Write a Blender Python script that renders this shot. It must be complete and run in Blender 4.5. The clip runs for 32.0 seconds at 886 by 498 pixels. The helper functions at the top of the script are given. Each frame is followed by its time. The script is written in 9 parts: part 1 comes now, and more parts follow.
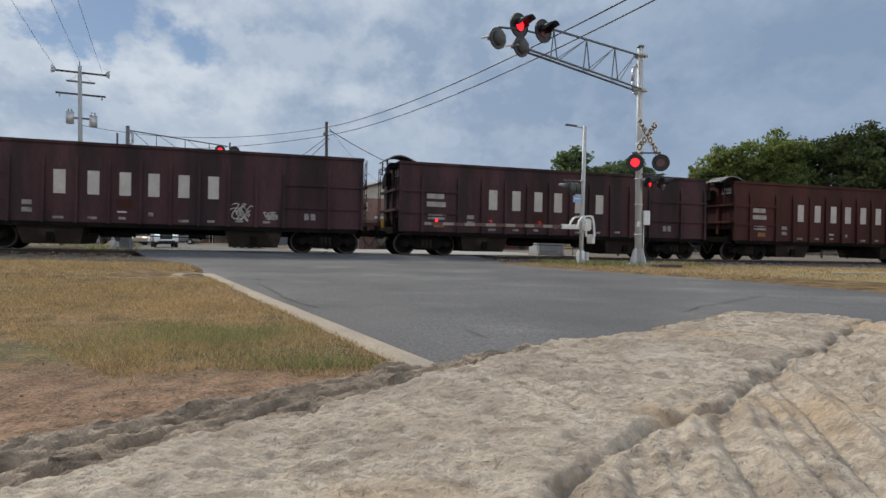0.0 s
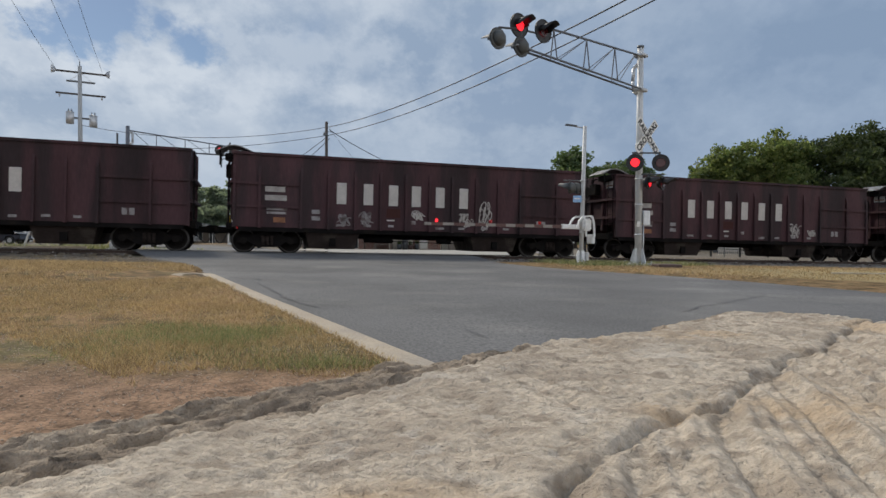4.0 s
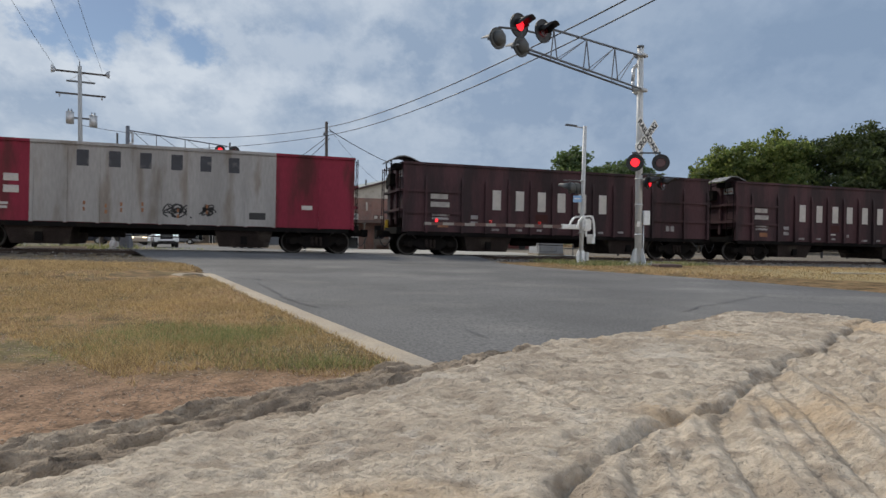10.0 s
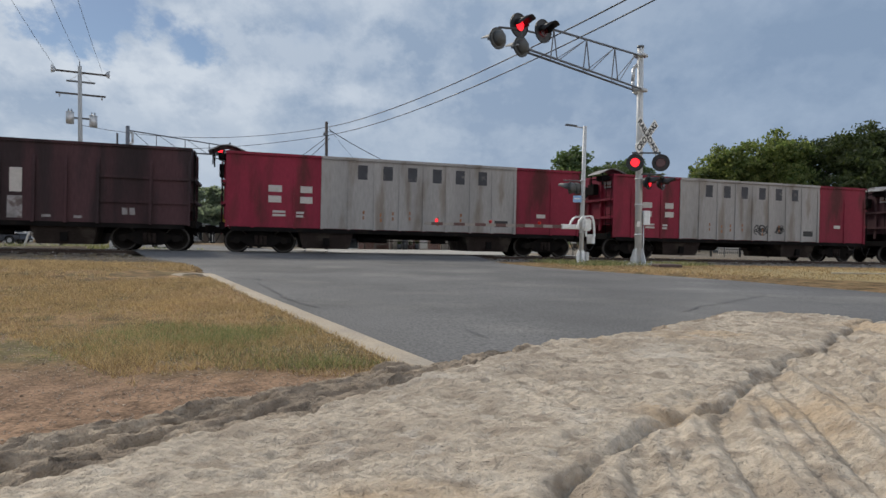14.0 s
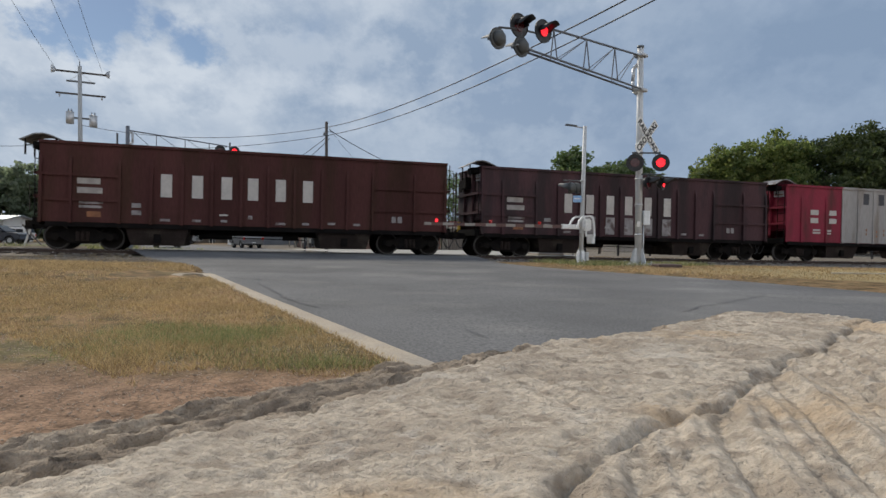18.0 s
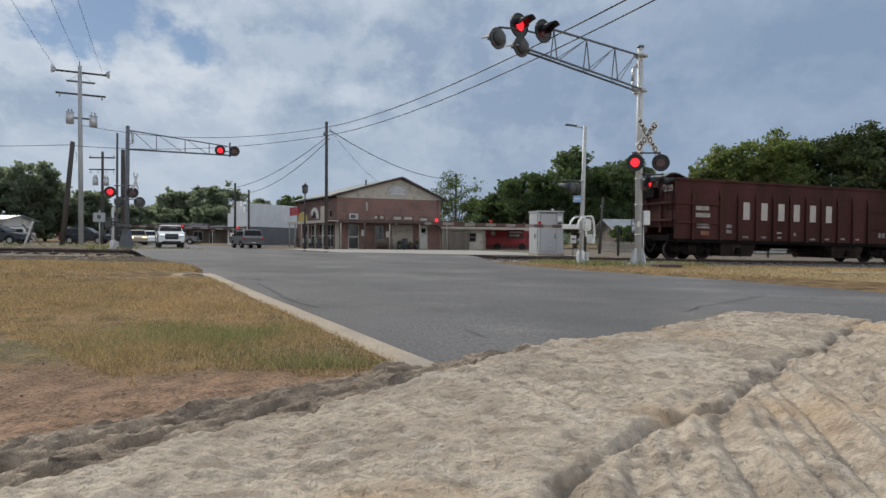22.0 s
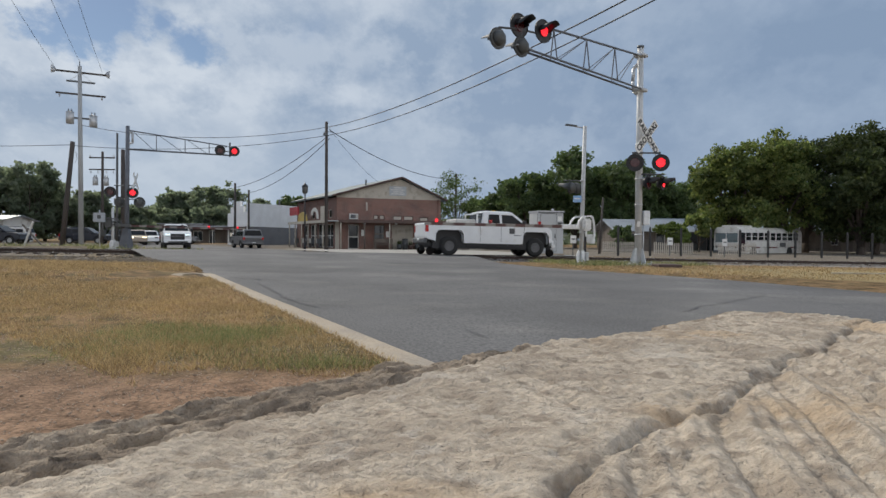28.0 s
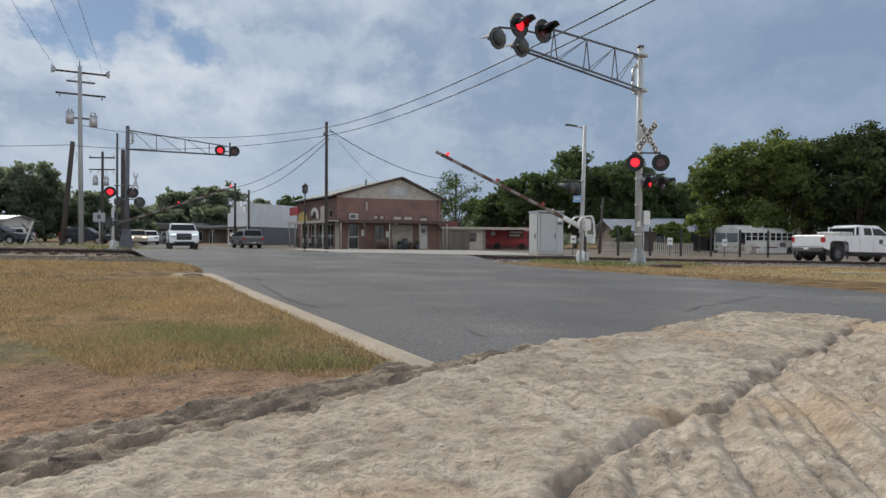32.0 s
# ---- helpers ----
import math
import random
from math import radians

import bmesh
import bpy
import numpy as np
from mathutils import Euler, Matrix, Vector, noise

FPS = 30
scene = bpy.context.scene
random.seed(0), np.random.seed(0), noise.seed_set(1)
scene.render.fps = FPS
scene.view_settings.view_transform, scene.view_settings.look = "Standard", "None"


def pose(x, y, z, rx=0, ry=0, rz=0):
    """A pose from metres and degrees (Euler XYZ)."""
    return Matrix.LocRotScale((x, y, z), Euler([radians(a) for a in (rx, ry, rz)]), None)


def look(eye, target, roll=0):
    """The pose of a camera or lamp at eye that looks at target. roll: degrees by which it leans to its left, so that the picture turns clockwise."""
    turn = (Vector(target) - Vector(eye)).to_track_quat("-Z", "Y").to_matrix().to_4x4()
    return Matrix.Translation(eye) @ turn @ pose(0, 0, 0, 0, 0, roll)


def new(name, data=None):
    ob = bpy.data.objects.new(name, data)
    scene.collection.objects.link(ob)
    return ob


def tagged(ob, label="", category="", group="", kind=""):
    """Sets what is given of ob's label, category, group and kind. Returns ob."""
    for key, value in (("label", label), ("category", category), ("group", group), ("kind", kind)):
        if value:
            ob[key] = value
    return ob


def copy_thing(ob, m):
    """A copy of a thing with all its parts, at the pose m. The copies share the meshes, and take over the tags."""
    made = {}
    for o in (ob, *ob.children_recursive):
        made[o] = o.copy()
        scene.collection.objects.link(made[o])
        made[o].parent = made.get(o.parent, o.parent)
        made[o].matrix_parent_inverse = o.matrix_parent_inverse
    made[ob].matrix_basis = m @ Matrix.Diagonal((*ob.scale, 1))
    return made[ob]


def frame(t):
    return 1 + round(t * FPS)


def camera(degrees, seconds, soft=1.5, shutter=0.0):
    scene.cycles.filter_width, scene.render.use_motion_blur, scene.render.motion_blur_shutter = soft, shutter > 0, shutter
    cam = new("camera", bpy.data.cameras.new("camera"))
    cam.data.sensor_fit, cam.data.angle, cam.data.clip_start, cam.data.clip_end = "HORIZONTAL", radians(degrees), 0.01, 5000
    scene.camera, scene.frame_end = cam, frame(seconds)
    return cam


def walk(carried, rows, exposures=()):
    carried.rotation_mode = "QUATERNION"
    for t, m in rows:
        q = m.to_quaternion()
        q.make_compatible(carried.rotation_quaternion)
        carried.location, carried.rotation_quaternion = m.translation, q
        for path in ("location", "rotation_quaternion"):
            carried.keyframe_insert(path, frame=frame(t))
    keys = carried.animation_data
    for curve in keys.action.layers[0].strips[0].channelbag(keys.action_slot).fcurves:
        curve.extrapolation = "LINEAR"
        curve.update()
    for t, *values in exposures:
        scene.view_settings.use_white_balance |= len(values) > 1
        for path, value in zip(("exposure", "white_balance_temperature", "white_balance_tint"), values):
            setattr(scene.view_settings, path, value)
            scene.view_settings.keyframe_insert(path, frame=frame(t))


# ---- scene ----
# ---- camera: stands still on a limestone block beside the crossing ----
cam = camera(70.0, 32.0, shutter=0.15)
EYE = Vector((0, 0, 0.85))
STAND = pose(*EYE, 90 - 0.870, 0, 0) @ pose(0, 0, 0, 0, 0, 0.4)
walk(cam, [(0.0, STAND), (32.0, STAND)])
scene.view_settings.exposure = 0.40

# ---- daylight: thin sun behind broken cloud, ahead and to the left ----
SUN_AZ, SUN_EL = radians(-38), radians(42)
world = bpy.data.worlds.new("sky")
scene.world = world
world.use_nodes = True


def sky_nodes(w):
    nt = w.node_tree
    n, ln = nt.nodes, nt.links
    n.clear()
    out = n.new("ShaderNodeOutputWorld")
    bg = n.new("ShaderNodeBackground")
    sky = n.new("ShaderNodeTexSky")
    sky.sky_type, sky.sun_disc = "NISHITA", False
    sky.sun_elevation, sky.sun_rotation = SUN_EL, SUN_AZ
    sky.air_density, sky.dust_density, sky.ozone_density = 1.0, 0.3, 2.5
    dim = n.new("ShaderNodeVectorMath")
    dim.operation = "SCALE"
    dim.inputs["Scale"].default_value = 0.050
    ln.new(sky.outputs[0], dim.inputs[0])
    tc = n.new("ShaderNodeTexCoord")
    sep = n.new("ShaderNodeSeparateXYZ")
    ln.new(tc.outputs["Generated"], sep.inputs[0])
    # a flat cloud deck: direction divided by height above the horizon
    up = n.new("ShaderNodeMath")
    up.operation = "MAXIMUM"
    ln.new(sep.outputs["Z"], up.inputs[0])
    up.inputs[1].default_value = 0.0
    add = n.new("ShaderNodeMath")
    add.operation = "ADD"
    ln.new(up.outputs[0], add.inputs[0])
    add.inputs[1].default_value = 0.62
    deck = n.new("ShaderNodeVectorMath")
    deck.operation = "DIVIDE"
    ln.new(tc.outputs["Generated"], deck.inputs[0])
    ln.new(add.outputs[0], deck.inputs[1])
    flat = n.new("ShaderNodeVectorMath")
    flat.operation = "MULTIPLY"
    flat.inputs[1].default_value = (1.0, 0.8, 0.7)
    ln.new(deck.outputs[0], flat.inputs[0])
    shift = n.new("ShaderNodeVectorMath")
    shift.operation = "ADD"
    shift.inputs[1].default_value = CLOUD_SHIFT
    ln.new(flat.outputs[0], shift.inputs[0])

    def cloud(scale, detail, rough, lo, hi):
        t = n.new("ShaderNodeTexNoise")
        t.inputs["Scale"].default_value, t.inputs["Detail"].default_value = scale, detail
        t.inputs["Roughness"].default_value, t.inputs["Distortion"].default_value = rough, 0.0
        ln.new(shift.outputs[0], t.inputs["Vector"])
        m = n.new("ShaderNodeMapRange")
        m.interpolation_type = "SMOOTHSTEP"
        m.inputs["From Min"].default_value, m.inputs["From Max"].default_value = lo, hi
        ln.new(t.outputs["Fac"], m.inputs["Value"])
        return m.outputs[0]

    rag = n.new("ShaderNodeTexNoise")
    rag.inputs["Scale"].default_value, rag.inputs["Detail"].default_value, rag.inputs["Roughness"].default_value = 9.0, 7, 0.6
    ln.new(shift.outputs[0], rag.inputs["Vector"])

    def spot(side, height, wide, tall, lo, hi, ragged):
        """A ragged oval of sky, by its slope to the side and upwards; 1 inside, 0 outside."""
        d = Vector((side, 1.0, height)).normalized()
        off = n.new("ShaderNodeVectorMath")
        off.operation = "SUBTRACT"
        ln.new(tc.outputs["Generated"], off.inputs[0])
        off.inputs[1].default_value = d
        sc = n.new("ShaderNodeVectorMath")
        sc.operation = "MULTIPLY"
        sc.inputs[1].default_value = (1 / wide, 1 / wide, 1 / tall)
        ln.new(off.outputs[0], sc.inputs[0])
        le = n.new("ShaderNodeVectorMath")
        le.operation = "LENGTH"
        ln.new(sc.outputs[0], le.inputs[0])
        ma = n.new("ShaderNodeMath")
        ma.operation = "MULTIPLY_ADD"
        ln.new(rag.outputs["Fac"], ma.inputs[0])
        ma.inputs[1].default_value = ragged
        ln.new(le.outputs["Value"], ma.inputs[2])
        mr = n.new("ShaderNodeMapRange")
        mr.interpolation_type = "SMOOTHSTEP"
        mr.inputs["From Min"].default_value, mr.inputs["From Max"].default_value = hi + ragged / 2, lo + ragged / 2
        ln.new(ma.outputs[0], mr.inputs["Value"])
        return mr.outputs[0]

    def maths(op, a, b):
        q = n.new("ShaderNodeMath")
        q.operation, q.use_clamp = op, True
        for sock, v in zip(q.inputs, (a, b)):
            if isinstance(v, (int, float)):
                sock.default_value = v
            else:
                ln.new(v, sock)
        return q.outputs[0]

    # blue gaps low in the cloud ahead, and the sunlit heaps round them
    gap = maths("MAXIMUM", spot(-0.545, 0.352, 0.075, 0.048, 0.5, 1.3, 5.0), spot(-0.395, 0.305, 0.030, 0.030, 0.4, 1.3, 5.0))
    heap = spot(-0.66, 0.32, 0.16, 0.11, 0.3, 1.2, 4.5)
    for sx, sz, w, h in ((-0.42, 0.235, 0.16, 0.075), (-0.36, 0.35, 0.09, 0.05), (-0.26, 0.27, 0.17, 0.06), (-0.55, 0.26, 0.09, 0.06), (-0.14, 0.22, 0.10, 0.04), (-0.66, 0.375, 0.19, 0.07), (0.28, 0.34, 0.20, 0.06), (0.42, 0.30, 0.10, 0.03), (0.46, 0.21, 0.09, 0.05), (0.66, 0.20, 0.08, 0.05), (0.52, 0.37, 0.22, 0.05)):
        heap = maths("MAXIMUM", heap, maths("MULTIPLY", spot(sx, sz, w, h, 0.2, 1.35, 5.0), 1.0 if sx < 0 else 0.55))
    grey = spot(-0.28, 0.32, 0.15, 0.065, 0.2, 1.35, 4.0)
    for sx, sz, w, h in ((-0.64, 0.205, 0.14, 0.032), (-0.47, 0.17, 0.13, 0.030), (-0.03, 0.29, 0.20, 0.055), (0.10, 0.20, 0.16, 0.04), (0.36, 0.25, 0.16, 0.035), (0.62, 0.33, 0.10, 0.03)):
        grey = maths("MAXIMUM", grey, spot(sx, sz, w, h, 0.2, 1.35, 5.0))
    cover = maths("SUBTRACT", cloud(2.6, 8, 0.55, 0.24, 0.36), gap)
    body = maths("ADD", maths("MULTIPLY", cloud(4.4, 12, 0.62, 0.38, 0.62), 0.52), maths("MULTIPLY", heap, 0.48))
    body = maths("ADD", body, maths("MULTIPLY", cloud(13.0, 10, 0.62, 0.42, 0.62), 0.26))
    body = maths("SUBTRACT", body, maths("MULTIPLY", grey, 0.48))
    # cloud brightness rises towards the sun
    to_sun = n.new("ShaderNodeVectorMath")
    to_sun.operation = "DOT_PRODUCT"
    to_sun.inputs[1].default_value = (math.sin(SUN_AZ) * math.cos(SUN_EL), math.cos(SUN_AZ) * math.cos(SUN_EL), math.sin(SUN_EL))
    ln.new(tc.outputs["Generated"], to_sun.inputs[0])
    near = n.new("ShaderNodeMapRange")
    near.interpolation_type = "SMOOTHSTEP"
    near.inputs["From Min"].default_value, near.inputs["From Max"].default_value = 0.45, 0.98
    ln.new(to_sun.outputs["Value"], near.inputs["Value"])
    dark = n.new("ShaderNodeMix")
    dark.data_type = "RGBA"
    dark.inputs["A"].default_value, dark.inputs["B"].default_value = (0.180, 0.246, 0.350, 1), (0.240, 0.308, 0.410, 1)
    ln.new(near.outputs[0], dark.inputs["Factor"])
    light = n.new("ShaderNodeMix")
    light.data_type = "RGBA"
    light.inputs["A"].default_value, light.inputs["B"].default_value = (0.250, 0.318, 0.42, 1), (0.50, 0.545, 0.60, 1)
    ln.new(near.outputs[0], light.inputs["Factor"])
    mass = n.new("ShaderNodeMix")
    mass.data_type = "RGBA"
    ln.new(body, mass.inputs["Factor"])
    ln.new(dark.outputs["Result"], mass.inputs["A"])
    ln.new(light.outputs["Result"], mass.inputs["B"])
    # pale haze low down on the sunward side
    low_haze = n.new("ShaderNodeMapRange")
    low_haze.interpolation_type = "SMOOTHSTEP"
    low_haze.inputs["From Min"].default_value, low_haze.inputs["From Max"].default_value = 0.24, 0.04
    low_haze.inputs["To Max"].default_value = 0.55
    ln.new(up.outputs[0], low_haze.inputs["Value"])
    hazed = n.new("ShaderNodeMix")
    hazed.data_type = "RGBA"
    ln.new(maths("MULTIPLY", low_haze.outputs[0], maths("ADD", near.outputs[0], 0.25)), hazed.inputs["Factor"])
    ln.new(mass.outputs["Result"], hazed.inputs["A"])
    hazed.inputs["B"].default_value = (0.40, 0.455, 0.52, 1)
    # clouds opposite the sun, out of view: brightened to fill faces turned from it
    facing_sun = n.new("ShaderNodeMapRange")
    facing_sun.interpolation_type = "SMOOTHSTEP"
    facing_sun.inputs["From Min"].default_value, facing_sun.inputs["From Max"].default_value = 0.35, -0.5
    ln.new(to_sun.outputs["Value"], facing_sun.inputs["Value"])
    lit = n.new("ShaderNodeMix")
    lit.data_type = "RGBA"
    ln.new(facing_sun.outputs[0], lit.inputs["Factor"])
    ln.new(hazed.outputs["Result"], lit.inputs["A"])
    lit.inputs["B"].default_value = (0.78, 0.80, 0.84, 1)
    # haze closes the gaps near the horizon
    hz = n.new("ShaderNodeMapRange")
    hz.interpolation_type = "SMOOTHSTEP"
    hz.inputs["From Min"].default_value, hz.inputs["From Max"].default_value = 0.20, 0.06
    ln.new(up.outputs[0], hz.inputs["Value"])
    closed = n.new("ShaderNodeMath")
    closed.operation = "MAXIMUM"
    ln.new(hz.outputs[0], closed.inputs[0])
    ln.new(cover, closed.inputs[1])
    cover = closed.outputs[0]
    both = n.new("ShaderNodeMix")
    both.data_type = "RGBA"
    ln.new(cover, both.inputs["Factor"])
    ln.new(dim.outputs[0], both.inputs["A"])
    ln.new(lit.outputs["Result"], both.inputs["B"])
    ln.new(both.outputs["Result"], bg.inputs["Color"])
    bg.inputs["Strength"].default_value = 1.0
    ln.new(bg.outputs[0], out.inputs["Surface"])


CLOUD_SHIFT = (5.3, 0.2, 2.1)
sky_nodes(world)
sun = new("sun", bpy.data.lights.new("sun", "SUN"))
sun.data.energy, sun.data.angle, sun.data.color = 2.1, radians(18), (1.0, 0.92, 0.80)
sun.matrix_basis = look((0, 0, 0), (-math.sin(SUN_AZ) * math.cos(SUN_EL), -math.cos(SUN_AZ) * math.cos(SUN_EL), -math.sin(SUN_EL)))
sun.location = (-30, 40, 60)

# ---- materials ----


def mat(name, col, rough=0.6, metal=0.0, var=0.2, scale=2.0, grain=0.12, fine=40.0, bump=0.15, stain=None, amount=0.0, spec=0.5, emit=0.0, streak=1.0):
    """A surface with broad variation, fine grain, optional stains of another colour, and a little relief."""
    m = bpy.data.materials.new(name)
    m.use_nodes = True
    nt = m.node_tree
    n, ln = nt.nodes, nt.links
    b = n["Principled BSDF"]
    b.inputs["Roughness"].default_value, b.inputs["Metallic"].default_value = rough, metal
    b.inputs["Specular IOR Level"].default_value = spec
    tc = n.new("ShaderNodeTexCoord")
    mp = n.new("ShaderNodeMapping")
    mp.inputs["Scale"].default_value = (1, 1, 1 / streak)
    ln.new(tc.outputs["Object"], mp.inputs["Vector"])

    def tex(s, d):
        t = n.new("ShaderNodeTexNoise")
        t.inputs["Scale"].default_value, t.inputs["Detail"].default_value = s, d
        ln.new(mp.outputs[0], t.inputs["Vector"])
        return t.outputs["Fac"]

    def mul(color, fac, amt):
        lo = n.new("ShaderNodeMapRange")
        lo.inputs["From Min"].default_value, lo.inputs["From Max"].default_value = 0.3, 0.7
        lo.inputs["To Min"].default_value, lo.inputs["To Max"].default_value = 1 - amt, 1 + amt
        ln.new(fac, lo.inputs["Value"])
        v = n.new("ShaderNodeVectorMath")
        v.operation = "SCALE"
        ln.new(color, v.inputs[0])
        ln.new(lo.outputs[0], v.inputs["Scale"])
        return v.outputs[0]

    base = n.new("ShaderNodeRGB")
    base.outputs[0].default_value = (*col, 1)
    color = base.outputs[0]
    if stain:
        ramp = n.new("ShaderNodeMapRange")
        ramp.interpolation_type = "SMOOTHSTEP"
        ramp.inputs["From Min"].default_value, ramp.inputs["From Max"].default_value = 0.62 - amount * 0.3, 0.78 - amount * 0.3
        ln.new(tex(scale * 1.7, 6), ramp.inputs["Value"])
        mx = n.new("ShaderNodeMix")
        mx.data_type = "RGBA"
        ln.new(ramp.outputs[0], mx.inputs["Factor"])
        ln.new(color, mx.inputs["A"])
        mx.inputs["B"].default_value = (*stain, 1)
        color = mx.outputs["Result"]
    color = mul(mul(color, tex(scale, 5), var), tex(fine, 3), grain)
    ln.new(color, b.inputs["Base Color"])
    if bump:
        bp = n.new("ShaderNodeBump")
        bp.inputs["Strength"].default_value, bp.inputs["Distance"].default_value = bump, 0.02
        ln.new(tex(fine, 4), bp.inputs["Height"])
        ln.new(bp.outputs[0], b.inputs["Normal"])
    if emit:
        b.inputs["Emission Color"].default_value, b.inputs["Emission Strength"].default_value = (*col, 1), emit
    return m


def leaf_mat(name, col, col2, thin_share=0.45):
    m = mat(name, col, 0.55, var=0.35, scale=0.6, grain=0.25, fine=5, bump=0, spec=0.25)
    n, ln = m.node_tree.nodes, m.node_tree.links
    b = n["Principled BSDF"]
    geo = n.new("ShaderNodeNewGeometry")
    mx = n.new("ShaderNodeMix")
    mx.data_type = "RGBA"
    src = b.inputs["Base Color"].links[0].from_socket
    ln.new(geo.outputs["Random Per Island"], mx.inputs["Factor"])
    ln.new(src, mx.inputs["A"])
    mx.inputs["B"].default_value = (*col2, 1)
    ln.new(mx.outputs["Result"], b.inputs["Base Color"])
    b.inputs["Transmission Weight"].default_value = 0.0
    tr = n.new("ShaderNodeBsdfTranslucent")
    thin = n.new("ShaderNodeVectorMath")
    thin.operation = "MULTIPLY"
    thin.inputs[1].default_value = (1.4, 1.5, 1.1)
    ln.new(mx.outputs["Result"], thin.inputs[0])
    ln.new(thin.outputs[0], tr.inputs["Color"])
    ms = n.new("ShaderNodeMixShader")
    ms.inputs["Fac"].default_value = thin_share
    ln.new(b.outputs[0], ms.inputs[1])
    ln.new(tr.outputs[0], ms.inputs[2])
    ln.new(ms.outputs[0], n["Material Output"].inputs["Surface"])
    return m


def glass_mat(name, col=(0.02, 0.025, 0.03), rough=0.06):
    m = bpy.data.materials.new(name)
    m.use_nodes = True
    b = m.node_tree.nodes["Principled BSDF"]
    b.inputs["Base Color"].default_value = (*col, 1)
    b.inputs["Roughness"].default_value = rough
    b.inputs["Specular IOR Level"].default_value = 0.6
    return m


def glow_mat(name, col, strength):
    m = bpy.data.materials.new(name)
    m.use_nodes = True
    nt = m.node_tree
    b = nt.nodes["Principled BSDF"]
    b.inputs["Base Color"].default_value = (*[c * 0.4 for c in col], 1)
    tc = nt.nodes.new("ShaderNodeTexCoord")
    v = nt.nodes.new("ShaderNodeTexVoronoi")
    v.inputs["Scale"].default_value = 26
    nt.links.new(tc.outputs["Object"], v.inputs["Vector"])
    r = nt.nodes.new("ShaderNodeMapRange")
    r.inputs["From Min"].default_value, r.inputs["From Max"].default_value = 0.0, 0.7
    r.inputs["To Min"].default_value, r.inputs["To Max"].default_value = strength * 2.0, strength * 0.35
    nt.links.new(v.outputs["Distance"], r.inputs["Value"])
    nt.links.new(r.outputs[0], b.inputs["Emission Strength"])
    b.inputs["Emission Color"].default_value = (*col, 1)
    return m


M = {}
M["car_brown"] = mat("oxide_brown_paint", (0.062, 0.030, 0.034), 0.68, var=0.32, scale=0.6, grain=0.14, fine=18, stain=(0.032, 0.021, 0.023), amount=0.5, bump=0.1, streak=5, spec=0.2)
M["car_brown2"] = mat("red_brown_paint", (0.066, 0.026, 0.024), 0.7, var=0.3, scale=0.6, grain=0.14, fine=18, stain=(0.05, 0.024, 0.018), amount=0.4, bump=0.1, streak=5, spec=0.12)
M["car_red"] = mat("red_paint", (0.21, 0.020, 0.040), 0.6, spec=0.2, var=0.2, scale=0.6, grain=0.1, fine=18, stain=(0.09, 0.02, 0.022), amount=0.35, bump=0.08, streak=4)
M["car_grey"] = mat("weathered_grey_paint", (0.30, 0.285, 0.275), 0.6, var=0.14, scale=0.8, grain=0.1, fine=16, stain=(0.20, 0.17, 0.145), amount=0.4, bump=0.08, streak=5)
M["under"] = mat("grimy_black_steel", (0.010, 0.009, 0.009), 0.9, var=0.3, scale=1.5, grain=0.2, fine=25, stain=(0.016, 0.013, 0.011), amount=0.35, spec=0.06)
M["hopper"] = mat("dusty_hopper_steel", (0.030, 0.023, 0.021), 0.9, var=0.25, scale=1.0, grain=0.2, fine=20, stain=(0.050, 0.042, 0.035), amount=0.35, spec=0.08)
M["wheel"] = mat("worn_wheel_steel", (0.013, 0.011, 0.010), 0.85, 0.0, var=0.2, scale=3, spec=0.08)
M["wheel_tread"] = mat("dull_tread", (0.075, 0.07, 0.066), 0.5, 0.6, var=0.2)
M["white_mark"] = mat("faded_white_stencil", (0.47, 0.44, 0.41), 0.65, var=0.12, scale=3, grain=0.12, fine=30)
M["grey_mark"] = mat("chalky_grey_spray", (0.27, 0.25, 0.25), 0.7, var=0.3, scale=2, stain=(0.12, 0.09, 0.085), amount=0.5)
M["dark_mark"] = mat("faded_black_stencil", (0.035, 0.036, 0.045), 0.6, var=0.2, scale=2, stain=(0.12, 0.115, 0.11), amount=0.3)
M["orange_mark"] = mat("rusty_orange_patch", (0.24, 0.10, 0.045), 0.7, var=0.3, scale=3)
M["yellow"] = mat("safety_yellow_paint", (0.62, 0.40, 0.03), 0.5)
M["asphalt"] = mat("worn_asphalt", (0.139, 0.136, 0.134), 0.85, var=0.24, scale=0.3, grain=0.34, fine=40, stain=(0.175, 0.17, 0.162), amount=0.42, bump=0.4, spec=0.15)
M["asphalt_patch"] = mat("dark_sealed_asphalt", (0.082, 0.082, 0.085), 0.8, var=0.15, scale=0.7, grain=0.2, fine=50, bump=0.3)
M["concrete"] = mat("weathered_concrete", (0.39, 0.322, 0.240), 0.9, var=0.09, scale=1.6, grain=0.16, fine=60, stain=(0.34, 0.290, 0.230), amount=0.35, bump=0.4)
M["pavement"] = mat("pale_pavement", (0.34, 0.32, 0.285), 0.85, var=0.12, scale=0.6, grain=0.1, fine=30)
M["tie"] = mat("creosoted_timber", (0.06, 0.045, 0.036), 0.85, var=0.3, scale=2, grain=0.25, fine=20)
M["rail"] = mat("rusty_rail_steel", (0.055, 0.036, 0.028), 0.75, 0.1, var=0.25, scale=2)
M["rail_top"] = mat("polished_rail_head", (0.50, 0.49, 0.48), 0.28, 0.95, var=0.1)
M["ballast"] = mat("grey_crushed_stone", (0.25, 0.228, 0.205), 0.9, var=0.3, scale=1.5, grain=0.45, fine=22, bump=0.8, stain=(0.17, 0.135, 0.10), amount=0.45)
